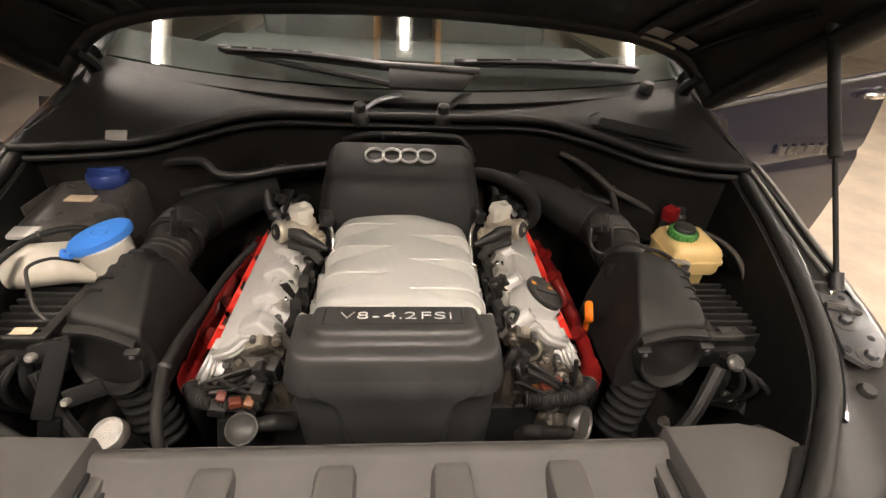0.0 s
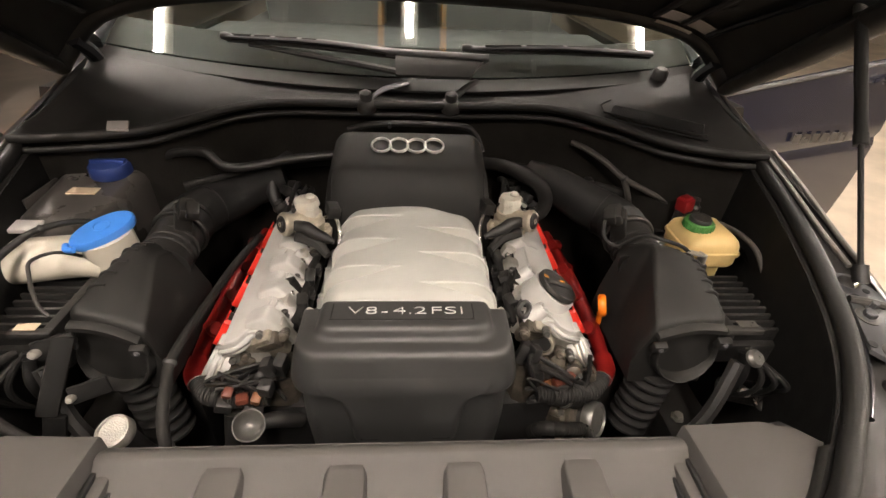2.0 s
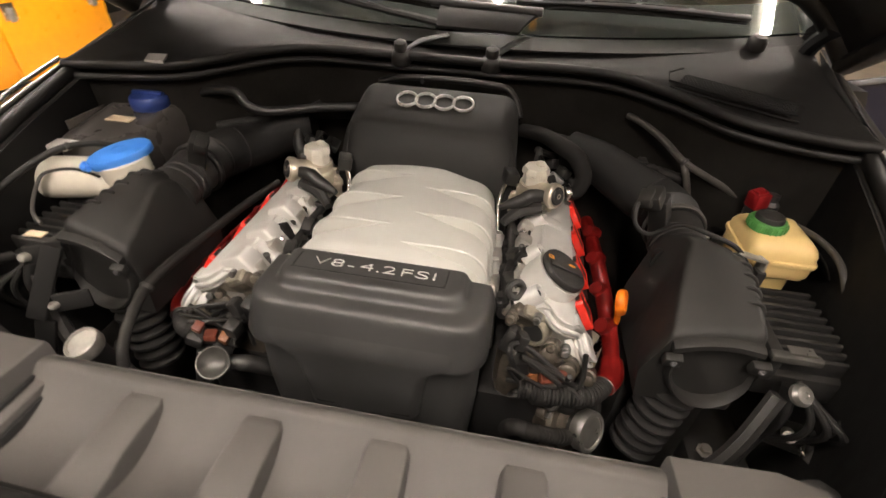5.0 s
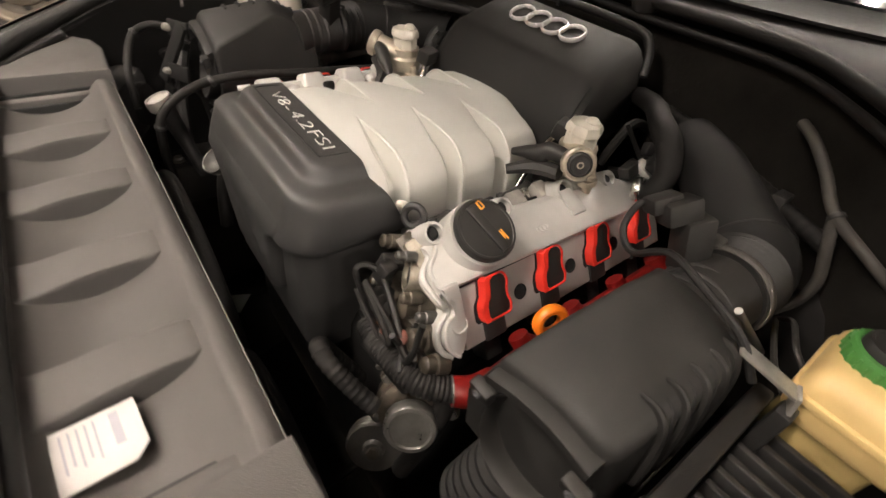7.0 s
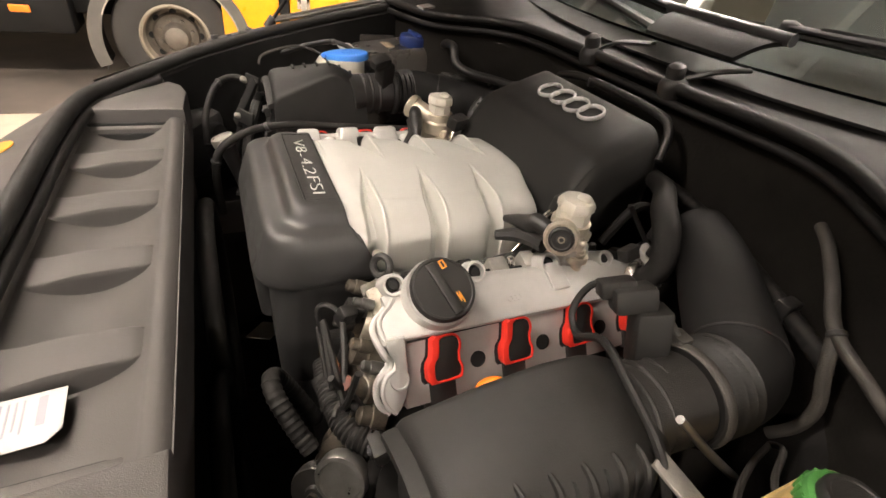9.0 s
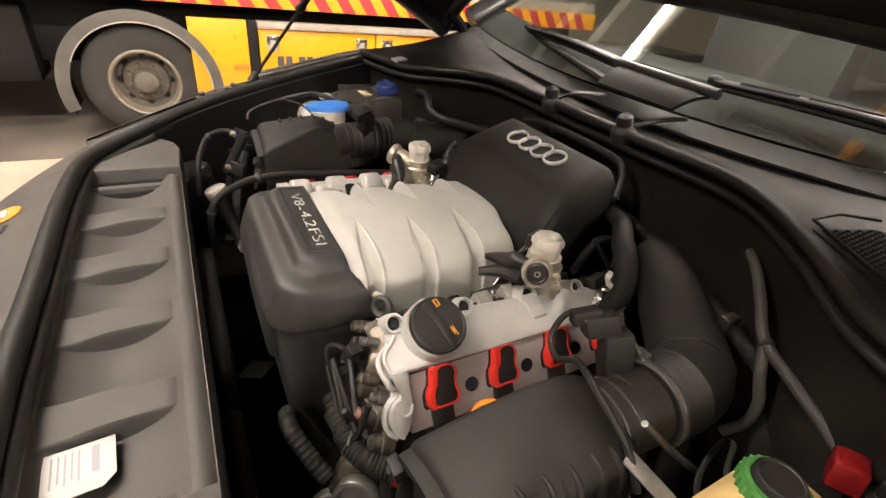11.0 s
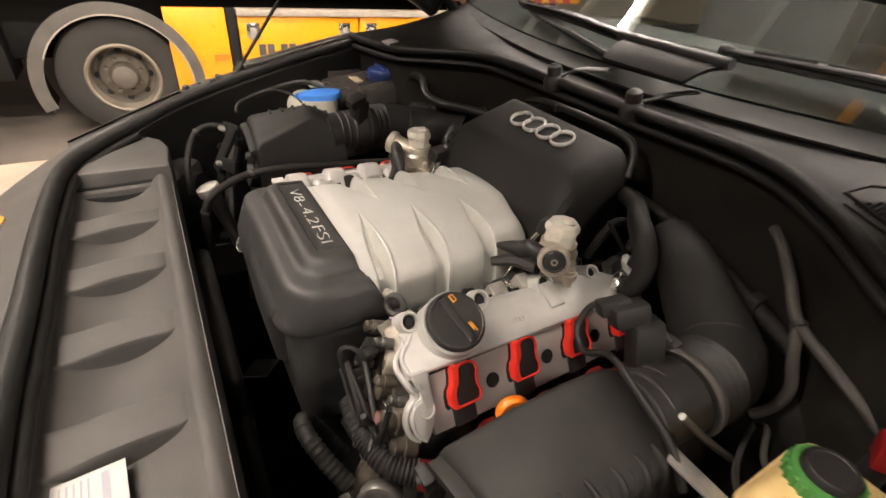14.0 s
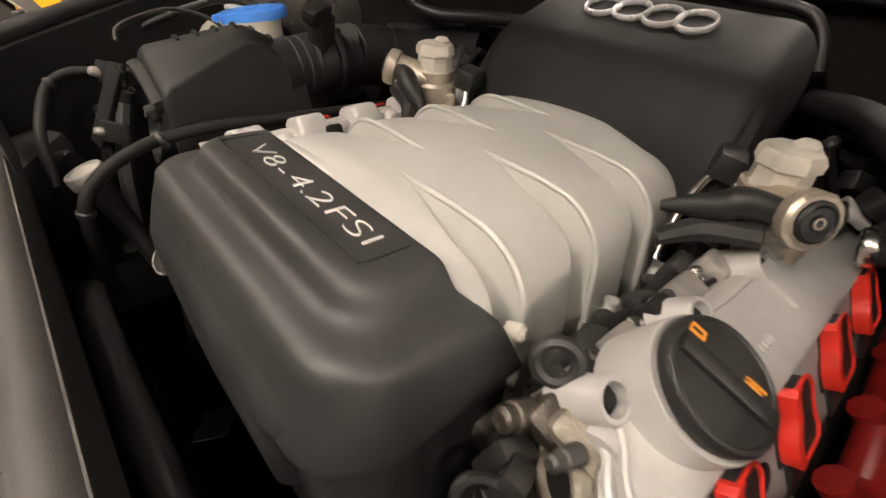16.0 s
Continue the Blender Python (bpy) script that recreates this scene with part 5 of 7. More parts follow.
    part("lower_box", block(bmesh.new(), *sorted_pair(k * (0.365 + sh), k * (0.50 + sh), 0.055, 0.20, 0.50, 0.80), 0.015), BOX, t)
    for j in range(7):
        part("bellows", lathe(bmesh.new(), (k * (0.418 + sh - 0.004 * j), 0.024 - 0.003 * j, 0.796 - 0.018 * j), (-k * 0.2, -0.15, -1), [(0.029, 0), (0.036, 0.005), (0.036, 0.009), (0.029, 0.015)], 24), DARK, t)
    part("stay", sweep(bmesh.new(), [(k * (0.44 + sh), -0.065, 0.70), (k * (0.48 + sh), -0.05, 0.78), (k * (0.51 + sh), -0.02, 0.86)], 0.011, seg=8), BLACK, t)
    return t


def sorted_pair(xa, xb, ya, yb, za, zb):
    return min(xa, xb), ya, za, max(xa, xb), yb, zb


air_box(1)
air_box(-1)


ELBOW = {1: [(0.433, 0.295, 0.907), (0.431, 0.322, 0.906), (0.416, 0.352, 0.905), (0.388, 0.374, 0.912), (0.352, 0.392, 0.928), (0.315, 0.415, 0.940), (0.262, 0.445, 0.945)],
         -1: [(-0.418, 0.295, 0.907), (-0.416, 0.325, 0.905), (-0.408, 0.362, 0.900), (-0.390, 0.394, 0.897), (-0.365, 0.418, 0.900), (-0.335, 0.436, 0.912), (-0.27, 0.455, 0.925)]}


def intake_hose(side):
    t = thing("intake_hose", "thick black intake hose with a clamp band", "intake hose", "intake hoses")
    k = side
    n = 0.0 if k > 0 else -0.014
    part("neck", sweep(bmesh.new(), [(k * (0.425 + n), 0.16, 0.90), (k * (0.430 + n), 0.205, 0.905), (k * (0.432 + n), 0.25, 0.907)], [0.044, 0.040, 0.042], seg=28), BLACK, t)
    for j in range(3):
        part("neck_rib", ring(bmesh.new(), (k * (0.428 + n), 0.19 + 0.016 * j, 0.904), (0, 1, 0.05), 0.0395, 0.0032, 40, 8), BLACK, t)
    part("corrugation", sweep(bmesh.new(), [(k * (0.432 + n), 0.252, 0.907), (k * (0.433 + n), 0.302, 0.907)], 0.0445, seg=28, n=0, ridge=0.0035, pitch=0.011), RUBBER, t)
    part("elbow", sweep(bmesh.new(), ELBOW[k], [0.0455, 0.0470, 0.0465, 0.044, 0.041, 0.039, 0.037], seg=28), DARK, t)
    part("elbow_seam", ring(bmesh.new(), ELBOW[k][2], Vector(ELBOW[k][3]) - Vector(ELBOW[k][1]), 0.0466, 0.0018, 40, 6), RUBBER, t)
    strap = GREYHOSE if k > 0 else BLACK
    part("clamp", ring(bmesh.new(), (k * (0.432 + n), 0.258, 0.907), (0, 1, 0.05), 0.0468, 0.0025, 44, 8, 2.2), strap, t, "pale cable-tie clamp" if k > 0 else "")
    part("clamp_lug", block(bmesh.new(), *sorted_pair(k * 0.404 - 0.010, k * 0.404 + 0.008, 0.252, 0.268, 0.944, 0.954), 0.003), strap, t)
    part("clamp_tail", rod(bmesh.new(), (k * 0.404, 0.258, 0.950), (k * 0.390, 0.250, 0.966), 0.003), strap, t)
    s = part("sensor", block(bmesh.new(), -0.014, -0.016, -0.03, 0.014, 0.016, 0.030, 0.004, pose(k * 0.392, 0.232, 0.948, 10, k * -14, k * -25)), BOX, t, "air mass sensor")
    part("sensor_cap", block(bmesh.new(), -0.013, -0.024, -0.010, 0.013, 0.014, 0.014, 0.005, pose(k * 0.374, 0.222, 0.980, 14, k * -20, k * -25)), BOX, s)
    part("sensor_plug", block(bmesh.new(), -0.010, -0.016, -0.008, 0.010, 0.016, 0.008, 0.003, pose(k * 0.358, 0.208, 0.984, 14, k * -20, k * -25)), BOX, s)
    if k > 0:
        part("sensor_wire", sweep(bmesh.new(), [(k * 0.357, 0.206, 0.985), (k * 0.344, 0.194, 0.978), (k * 0.346, 0.180, 0.954), (k * 0.368, 0.172, 0.945), (k * 0.40, 0.164, 0.972), (k * 0.44, 0.158, 0.966), (k * 0.480, 0.154, 0.952), (k * 0.505, 0.152, 0.925)], 0.0036, seg=8), RUBBER, t, "shiny black cable")
    return t


intake_hose(1)
intake_hose(-1)


def brake_tank():
    t = thing("brake_fluid_tank", "aged yellow brake fluid bottle with a green collar", "fluid bottle")
    o = rounded(0.527, 0.196, 0.626, 0.302, 0.014, 7)
    cx, cy = 0.5765, 0.249
    lo = []
    for z, d in ((0.878, 0.004), (0.886, 0.0), (0.902, 0.0), (0.9035, -0.003), (0.907, -0.004), (0.9105, -0.003), (0.912, 0.0), (0.922, 0.001), (0.930, 0.005), (0.936, 0.012), (0.940, 0.022), (0.941, 0.030)):
        lo.append([(cx + (x - cx) * (1 - d / 0.063), cy + (y - cy) * (1 - d / 0.056), z) for x, y in o])
    part("bottle", skin(bmesh.new(), lo), YELLOW, t)
    part("lower_bottle", prism(bmesh.new(), rounded(0.530, 0.208, 0.612, 0.295, 0.015), 0.80, 0.880, 0.004), YELLOWLOW, t, "darker fluid-filled base")
    c = (0.557, 0.247, 0.938)
    bm = bmesh.new()
    lathe(bm, c, (0, 0, 1), [(0.0260, 0), (0.0270, 0.003), (0.0270, 0.012), (0.0252, 0.0155), (0.0208, 0.0155), (0.0200, 0.010)], 48)
    part("collar", bm, GREEN, t, "green collar")
    for j in range(22):
        a = 2 * math.pi * j / 22
        part("collar_rib", rod(bmesh.new(), (c[0] + 0.0267 * math.cos(a), c[1] + 0.0267 * math.sin(a), c[2] + 0.001), (c[0] + 0.0267 * math.cos(a), c[1] + 0.0267 * math.sin(a), c[2] + 0.0125), 0.0018, seg=6), GREEN, t)
    part("cap", lathe(bmesh.new(), (c[0], c[1], c[2] + 0.002), (0, 0, 1), [(0.0202, 0), (0.0202, 0.0185), (0.0185, 0.021), (0.0160, 0.021), (0.0150, 0.020), (0, 0.020)], 40), BLACK, t, "black screw cap")
    return t


brake_tank()


def terminal_cap():
    t = thing("terminal_cover", "crimson plastic cover over a wiring terminal", "terminal cover")
    m = pose(0.578, 0.336, 0.926, 0, -8, 22) @ Matrix.Diagonal((0.80, 0.80, 0.92, 1))
    part("cover", block(bmesh.new(), -0.0165, -0.017, 0, 0.0165, 0.017, 0.032, 0.004, m), REDCAP, t)
    part("lid", block(bmesh.new(), -0.012, -0.010, 0.0305, 0.012, 0.012, 0.0355, 0.002, m), REDCAP, t)
    part("post", rod(bmesh.new(), (0.574, 0.338, 0.80), (0.574, 0.338, 0.925), 0.011), BLACK, t)
    b = thing("terminal_plug", "black plug beside the crimson cover", "wiring plug")
    part("plug", lathe(bmesh.new(), (0.606, 0.350, 0.86), (0, 0, 1), [(0.013, 0), (0.014, 0.03), (0.0125, 0.05), (0.0155, 0.052), (0.0155, 0.068), (0.010, 0.074), (0.010, 0.086), (0, 0.088)], 20), BLACK, b)
    part("pale_base", lathe(bmesh.new(), (0.606, 0.350, 0.884), (0, 0, 1), [(0.0150, 0), (0.0150, 0.012), (0, 0.013)], 18), CLEAR, b)
    return t


terminal_cap()


def washer_neck():
    t = thing("washer_filler", "white washer filler neck with a bright blue lid", "washer filler")
    part("neck", sweep(bmesh.new(), [(-0.478, 0.178, 0.86), (-0.484, 0.176, 0.91), (-0.490, 0.174, 0.955)], [0.036, 0.037, 0.040], seg=28), NECK, t)
    part("spout", sweep(bmesh.new(), [(-0.49, 0.176, 0.908), (-0.54, 0.180, 0.910), (-0.60, 0.178, 0.905), (-0.69, 0.175, 0.895)], [0.040, 0.042, 0.044, 0.044], seg=24, squash=0.8), NECK, t)
    m = pose(-0.489, 0.175, 0.966, 8, 4, -36) @ Matrix.Diagonal((0.030, 0.050, 1, 1))
    lid = lathe(bmesh.new(), (0, 0, 0), (0, 0, 1), [(0.90, -0.010), (0.98, -0.009), (1.0, -0.003), (1.0, 0.002), (0.95, 0.005), (0.6, 0.0065), (0.0, 0.007)], 48)
    bmesh.ops.transform(lid, matrix=m, verts=lid.verts)
    part("lid", lid, BLUE, t, "bright blue oval lid")
    part("grip", sweep(bmesh.new(), [(-0.530, 0.142, 0.957), (-0.524, 0.131, 0.956), (-0.510, 0.128, 0.957)], 0.005, seg=8), BLUE, t)
    part("symbol", ring(bmesh.new(), (-0.489, 0.175, 0.9728), (0, -0.14, 1), 0.012, 0.0008, 24, 6), BLUE, t)
    return t


washer_neck()


def coolant_tank():
    t = thing("coolant_tank", "grey plastic tank with a dark blue screw cap", "coolant tank")
    lo = []
    o = rounded(-0.668, 0.215, -0.515, 0.400, 0.02, 5)
    for z, d in ((0.80, 0), (0.945, 0), (0.958, 0.004), (0.966, 0.012), (0.968, 0.02)):
        lo.append([(-0.59 + (x + 0.59) * (1 - d / 0.075), 0.31 + (y - 0.31) * (1 - d / 0.09), z + 0.12 * (y - 0.31)) for x, y in o])
    part("tank", skin(bmesh.new(), lo), BATTERY, t)
    lathe(bm := bmesh.new(), (-0.568, 0.362, 0.972), (0, 0, 1), [(0.034, 0), (0.036, 0.004), (0.036, 0.020), (0.033, 0.025), (0.0, 0.026)], 30)
    part("cap", bm, NAVY, t, "dark blue ribbed cap")
    part("cap_grip", block(bmesh.new(), -0.60, 0.355, 0.996, -0.536, 0.370, 1.004, 0.003), NAVY, t)
    part("label", block(bmesh.new(), -0.615, 0.29, 0.9665, -0.565, 0.32, 0.9685, 0, Matrix.Identity(4)), LABEL, t, "faded beige label")
    part("rib", block(bmesh.new(), -0.66, 0.25, 0.955, -0.655, 0.34, 0.975, 0.002), BATTERY, t)
    part("tab", block(bmesh.new(), -0.675, 0.19, 0.945, -0.615, 0.225, 0.953, 0.003), PAPER, t, "pale tab")
    return t


coolant_tank()


def slatted_box(side):
    t = thing("slatted_box", "black finned control box beside the air filter", "control box", "finned boxes")
    k = side
    part("base", block(bmesh.new(), *sorted_pair(k * 0.515, k * 0.635, 0.03, 0.20, 0.80, 0.842), 0.006), BLACK, t)
    for j in range(9):
        y = 0.042 + 0.0175 * j
        part("fin", block(bmesh.new(), *sorted_pair(k * 0.528, k * 0.632, y, y + 0.007, 0.838, 0.866), 0.002), BLACK, t)
    part("frame", block(bmesh.new(), *sorted_pair(k * 0.508, k * 0.525, 0.02, 0.205, 0.84, 0.888), 0.004), BLACK, t)
    for y in (0.022, 0.196):
        if k < 0 or y < 0.1:
            part("clip", block(bmesh.new(), *sorted_pair(k * 0.505, k * 0.565, y - 0.007, y + 0.007, 0.880, 0.891), 0.003), BRACKET if k > 0 else BLACK, t)
    if k > 0:
        part("strap", block(bmesh.new(), -0.027, -0.0085, -0.0018, 0.027, 0.0085, 0.0018, 0.0012, pose(0.507, 0.161, 0.937, 0, 22, 21)), ALLOYDULL, t, "bent bright metal strap")
        part("strap_bend", block(bmesh.new(), -0.002, -0.0085, -0.030, 0.0018, 0.0085, 0.002, 0.0012, pose(0.532, 0.171, 0.928, 0, -8, 21)), ALLOYDULL, t)
        part("strap_foot", block(bmesh.new(), 0.528, 0.160, 0.85, 0.542, 0.180, 0.91, 0.003), BLACK, t)
    part("clip_label", block(bmesh.new(), *sorted_pair(k * 0.525, k * 0.555, 0.02, 0.034, 0.8935, 0.895), 0), LABEL if k < 0 else GREYSTEEL, t)
    if k > 0:
        part("screw", lathe(bmesh.new(), (k * 0.520, -0.030, 0.878), (k * 0.2, -0.6, 0.8), [(0.013, 0), (0.0135, 0.005), (0.010, 0.010), (0.004, 0.0105), (0.003, 0.009), (0, 0.009)], 20), GREYSTEEL, t, "round pale fastener")
    part("stay", sweep(bmesh.new(), [(k * 0.520, -0.012, 0.872), (k * 0.522, -0.022, 0.845), (k * 0.530, -0.012, 0.800), (k * 0.545, 0.010, 0.740), (k * 0.55, 0.02, 0.62)], [0.011, 0.014, 0.012, 0.011, 0.011], seg=12, squash=0.6), DARK, t, "bent black stay")
    for j in range(3):
        part("wire", sweep(bmesh.new(), [(k * (0.535 + 0.012 * j), 0.0, 0.870 - 0.012 * j), (k * (0.555 + 0.014 * j), -0.028 - 0.010 * j, 0.835), (k * (0.560 + 0.02 * j), -0.020, 0.785), (k * (0.545 + 0.02 * j), 0.015, 0.73)], 0.0045, seg=8), RUBBER, t)
    return t


slatted_box(1)
slatted_box(-1)


def dipstick():
    t = thing("dipstick", "orange dipstick with a ring handle", "dipstick")
    c = Vector((0.345, 0.118, 0.853))
    part("ring_handle", ring(bmesh.new(), c, (0.90, -0.30, 0.25), 0.015, 0.0055, 30, 10, 1.3), ORANGE, t)
    part("stalk", sweep(bmesh.new(), [c + Vector((0, 0, -0.018)), c + Vector((0.004, 0.004, -0.045)), c + Vector((0.002, 0.01, -0.07))], 0.005), ORANGE, t)
    part("tube", sweep(bmesh.new(), [c + Vector((0.002, 0.01, -0.065)), c + Vector((-0.01, 0.02, -0.15)), c + Vector((-0.03, 0.03, -0.3))], 0.006), STEEL, t)
    return t


dipstick()


def round_cap(name, label, category, c, d, r, mat, stem, cup=False):
    t = thing(name, label, category)
    if cup:
        lathe(bm := bmesh.new(), c, d, [(r * 0.55, -0.022), (r * 0.88, -0.014), (r, -0.002), (r * 0.98, 0.0005), (r * 0.90, 0.0), (r * 0.82, -0.004), (r * 0.55, -0.011), (0, -0.014)], 36)
    else:
        lathe(bm := bmesh.new(), c, d, [(r * 0.9, -0.02), (r, -0.016), (r, -0.003), (r * 0.95, 0.0), (r * 0.80, 0.0008), (r * 0.76, -0.002), (0, -0.002)], 36)
    part("disc", bm, mat, t)
    a = Vector(c) - Vector(d).normalized() * 0.02
    if cup:
        a -= Vector(d).normalized() * 0.012
    part("body", sweep(bmesh.new(), [a, *stem], [r * (0.45 if cup else 0.75), r * 0.55, r * 0.5], seg=16), BLACK, t)
    return t


round_cap("coolant_valve", "pale metal domed cap of a coolant valve", "valve cap", (-0.380, -0.101, 0.832), (-0.1, -0.35, 1), 0.0225, ALLOYDULL, [(-0.375, -0.08, 0.76), (-0.36, -0.06, 0.68)])
round_cap("thermostat_cap", "dull metal cup beside the engine cover", "valve cap", (-0.227, -0.062, 0.782), (0.25, -0.75, 1), 0.0235, BRACKET, [(-0.20, -0.03, 0.75), (-0.17, -0.01, 0.72)], True)
round_cap("idler_cap", "round pale metal cap below the valve cover", "valve cap", (0.318, -0.030, 0.731), (0.75, -0.65, 0.45), 0.030, GREYSTEEL, [(0.27, 0.0, 0.70), (0.22, 0.02, 0.69)])


def hose(name, label, pts, r, mat=None, ridge=0.0, clips=()):
    t = thing(name, label, "hose")
    part("hose", sweep(bmesh.new(), pts, r, seg=12, ridge=ridge, pitch=0.008), mat or HOSE, t)
    for p, d in clips:
        part("clip", ring(bmesh.new(), p, d, r * 1.05, r * 0.28, 20, 8, 1.8), BLACK, t)
    return t


hose("coolant_hose", "corrugated black hose below the valve cover", [(0.215, -0.035, 0.70), (0.196, -0.062, 0.75), (0.202, -0.078, 0.785), (0.225, -0.080, 0.785), (0.255, -0.066, 0.762), (0.279, -0.051, 0.742)], 0.0105, TRIM, 0.0008)
hose("lower_hose", "black pipe below the valve cover", [(0.318, 0.02, 0.76), (0.322, -0.005, 0.70), (0.31, -0.03, 0.62)], 0.012, TRIM)
hose("lower_hose", "black pipe below the valve cover", [(-0.262, -0.03, 0.77), (-0.268, -0.05, 0.70), (-0.265, -0.06, 0.62)], 0.012, TRIM)
hose("vent_hose", "grey-black rubber hose with a clamp beside the air filter box", [(-0.308, -0.118, 0.70), (-0.308, -0.120, 0.77), (-0.311, -0.112, 0.822), (-0.317, -0.088, 0.848), (-0.324, -0.050, 0.864), (-0.331, -0.018, 0.868), (-0.328, 0.04, 0.872), (-0.325, 0.12, 0.866), (-0.318, 0.22, 0.862), (-0.30, 0.32, 0.86)], 0.0075, TRIM, clips=[((-0.331, -0.018, 0.868), (0.1, 0.8, 0.4)), ((-0.310, -0.115, 0.812), (0.05, 0.2, 0.9))])
hose("bulkhead_hose", "grey hose clipped along the bulkhead", [(0.362, 0.482, 1.012), (0.388, 0.455, 1.008), (0.422, 0.418, 0.994), (0.455, 0.388, 0.972), (0.50, 0.384, 0.950), (0.545, 0.380, 0.930), (0.575, 0.375, 0.915)], 0.0062, GREYHOSE, clips=[((0.458, 0.386, 0.971), (0.5, -0.3, -0.3))])
hose("drop_hose", "grey hose hanging from the bulkhead hose", [(0.457, 0.387, 0.968), (0.472, 0.380, 0.935), (0.484, 0.384, 0.90), (0.482, 0.387, 0.865), (0.47, 0.38, 0.84)], 0.0062, GREYHOSE)
hose("bulkhead_hose", "black hose clipped along the bulkhead", [(-0.155, 0.45, 0.985), (-0.25, 0.43, 0.98), (-0.33, 0.40, 0.975), (-0.37, 0.385, 0.985), (-0.40, 0.39, 1.010), (-0.47, 0.40, 1.00), (-0.50, 0.41, 0.96)], 0.009)
hose("wing_cable", "thin black cable along the wing", [(-0.50, 0.23, 0.93), (-0.535, 0.20, 0.965), (-0.575, 0.165, 0.972), (-0.60, 0.13, 0.962), (-0.615, 0.08, 0.945), (-0.635, 0.0, 0.91), (-0.625, -0.08, 0.87), (-0.58, -0.16, 0.82)], 0.0055, RUBBER, clips=[((-0.575, 0.165, 0.972), (0.6, 0.6, 0.1))])
hose("wing_cable", "thin pale cable along the wing", [(-0.462, -0.012, 0.950), (-0.478, -0.002, 0.963), (-0.515, 0.045, 0.970), (-0.540, 0.085, 0.968), (-0.535, 0.125, 0.955), (-0.52, 0.15, 0.93)], 0.0026, GREYHOSE)
hose("bracket_hose", "black hose in front of the air filter box", [(-0.515, -0.030, 0.90), (-0.525, -0.062, 0.905), (-0.520, -0.092, 0.895), (-0.495, -0.112, 0.872), (-0.455, -0.125, 0.845), (-0.42, -0.13, 0.80)], 0.0065, TRIM, clips=[((-0.520, -0.092, 0.895), (0.3, -0.8, -0.4))])


def filter_bracket():
    t = thing("filter_bracket", "black bracket with pale bolts before the air filter box", "bracket")
    part("upright", block(bmesh.new(), -0.013, -0.004, -0.075, 0.013, 0.006, 0.045, 0.004, pose(-0.462, -0.040, 0.885, -18, 24, 14)), DARK, t)
    part("foot", block(bmesh.new(), -0.014, -0.004, -0.16, 0.014, 0.006, -0.080, 0.004, pose(-0.462, -0.044, 0.885, -8, 18, 14)), DARK, t)
    for p, r in (((-0.4765, -0.0420, 0.9133), 0.0066), ((-0.4444, -0.0630, 0.850), 0.0056)):
        part("tab", block(bmesh.new(), -0.016, -0.003, -0.014, 0.030, 0.004, 0.014, 0.003, pose(p[0] + 0.010, p[1] + 0.010, p[2], -10, 0, 30)), DARK, t)
        part("bolt", lathe(bmesh.new(), p, (0.2, -0.9, 0.4), [(r, -0.004), (r, 0.004), (r * 0.7, 0.008), (0, 0.009)], 16), ALLOYDULL, t, "pale bolt head")


filter_bracket()
hose("brake_pipe", "thin steel rod beside the brake fluid bottle", [(0.462, 0.205, 0.935), (0.478, 0.245, 0.893), (0.492, 0.295, 0.846)], [0.0036, 0.0042, 0.0042], GREYSTEEL)
hose("brake_pipe", "thin black pipe below the wing", [(0.60, 0.30, 0.93), (0.63, 0.24, 0.935), (0.645, 0.19, 0.925), (0.652, 0.15, 0.89)], 0.005, GREYHOSE)
b = hose("breather_hose", "black hose rising behind the fuel pump", [(0.262, 0.356, 0.895), (0.282, 0.360, 0.902), (0.288, 0.366, 0.930), (0.270, 0.374, 0.962), (0.240, 0.395, 0.972), (0.205, 0.430, 0.975), (0.165, 0.455, 0.970)], [0.013, 0.015, 0.0165, 0.0165, 0.015, 0.014, 0.013], TRIM)
part("collar", ring(bmesh.new(), (0.267, 0.357, 0.897), (1, 0.2, 0.3), 0.0145, 0.003, 24, 8, 2.0), STEEL, b, "bright metal collar")
hose("breather_hose", "black hose rising behind the fuel pump", [(-0.262, 0.388, 0.875), (-0.282, 0.400, 0.90), (-0.290, 0.425, 0.93), (-0.282, 0.455, 0.955), (-0.262, 0.485, 0.965)], 0.013, HOSE, clips=[((-0.272, 0.394, 0.888), (-0.5, 0.3, 0.8))])


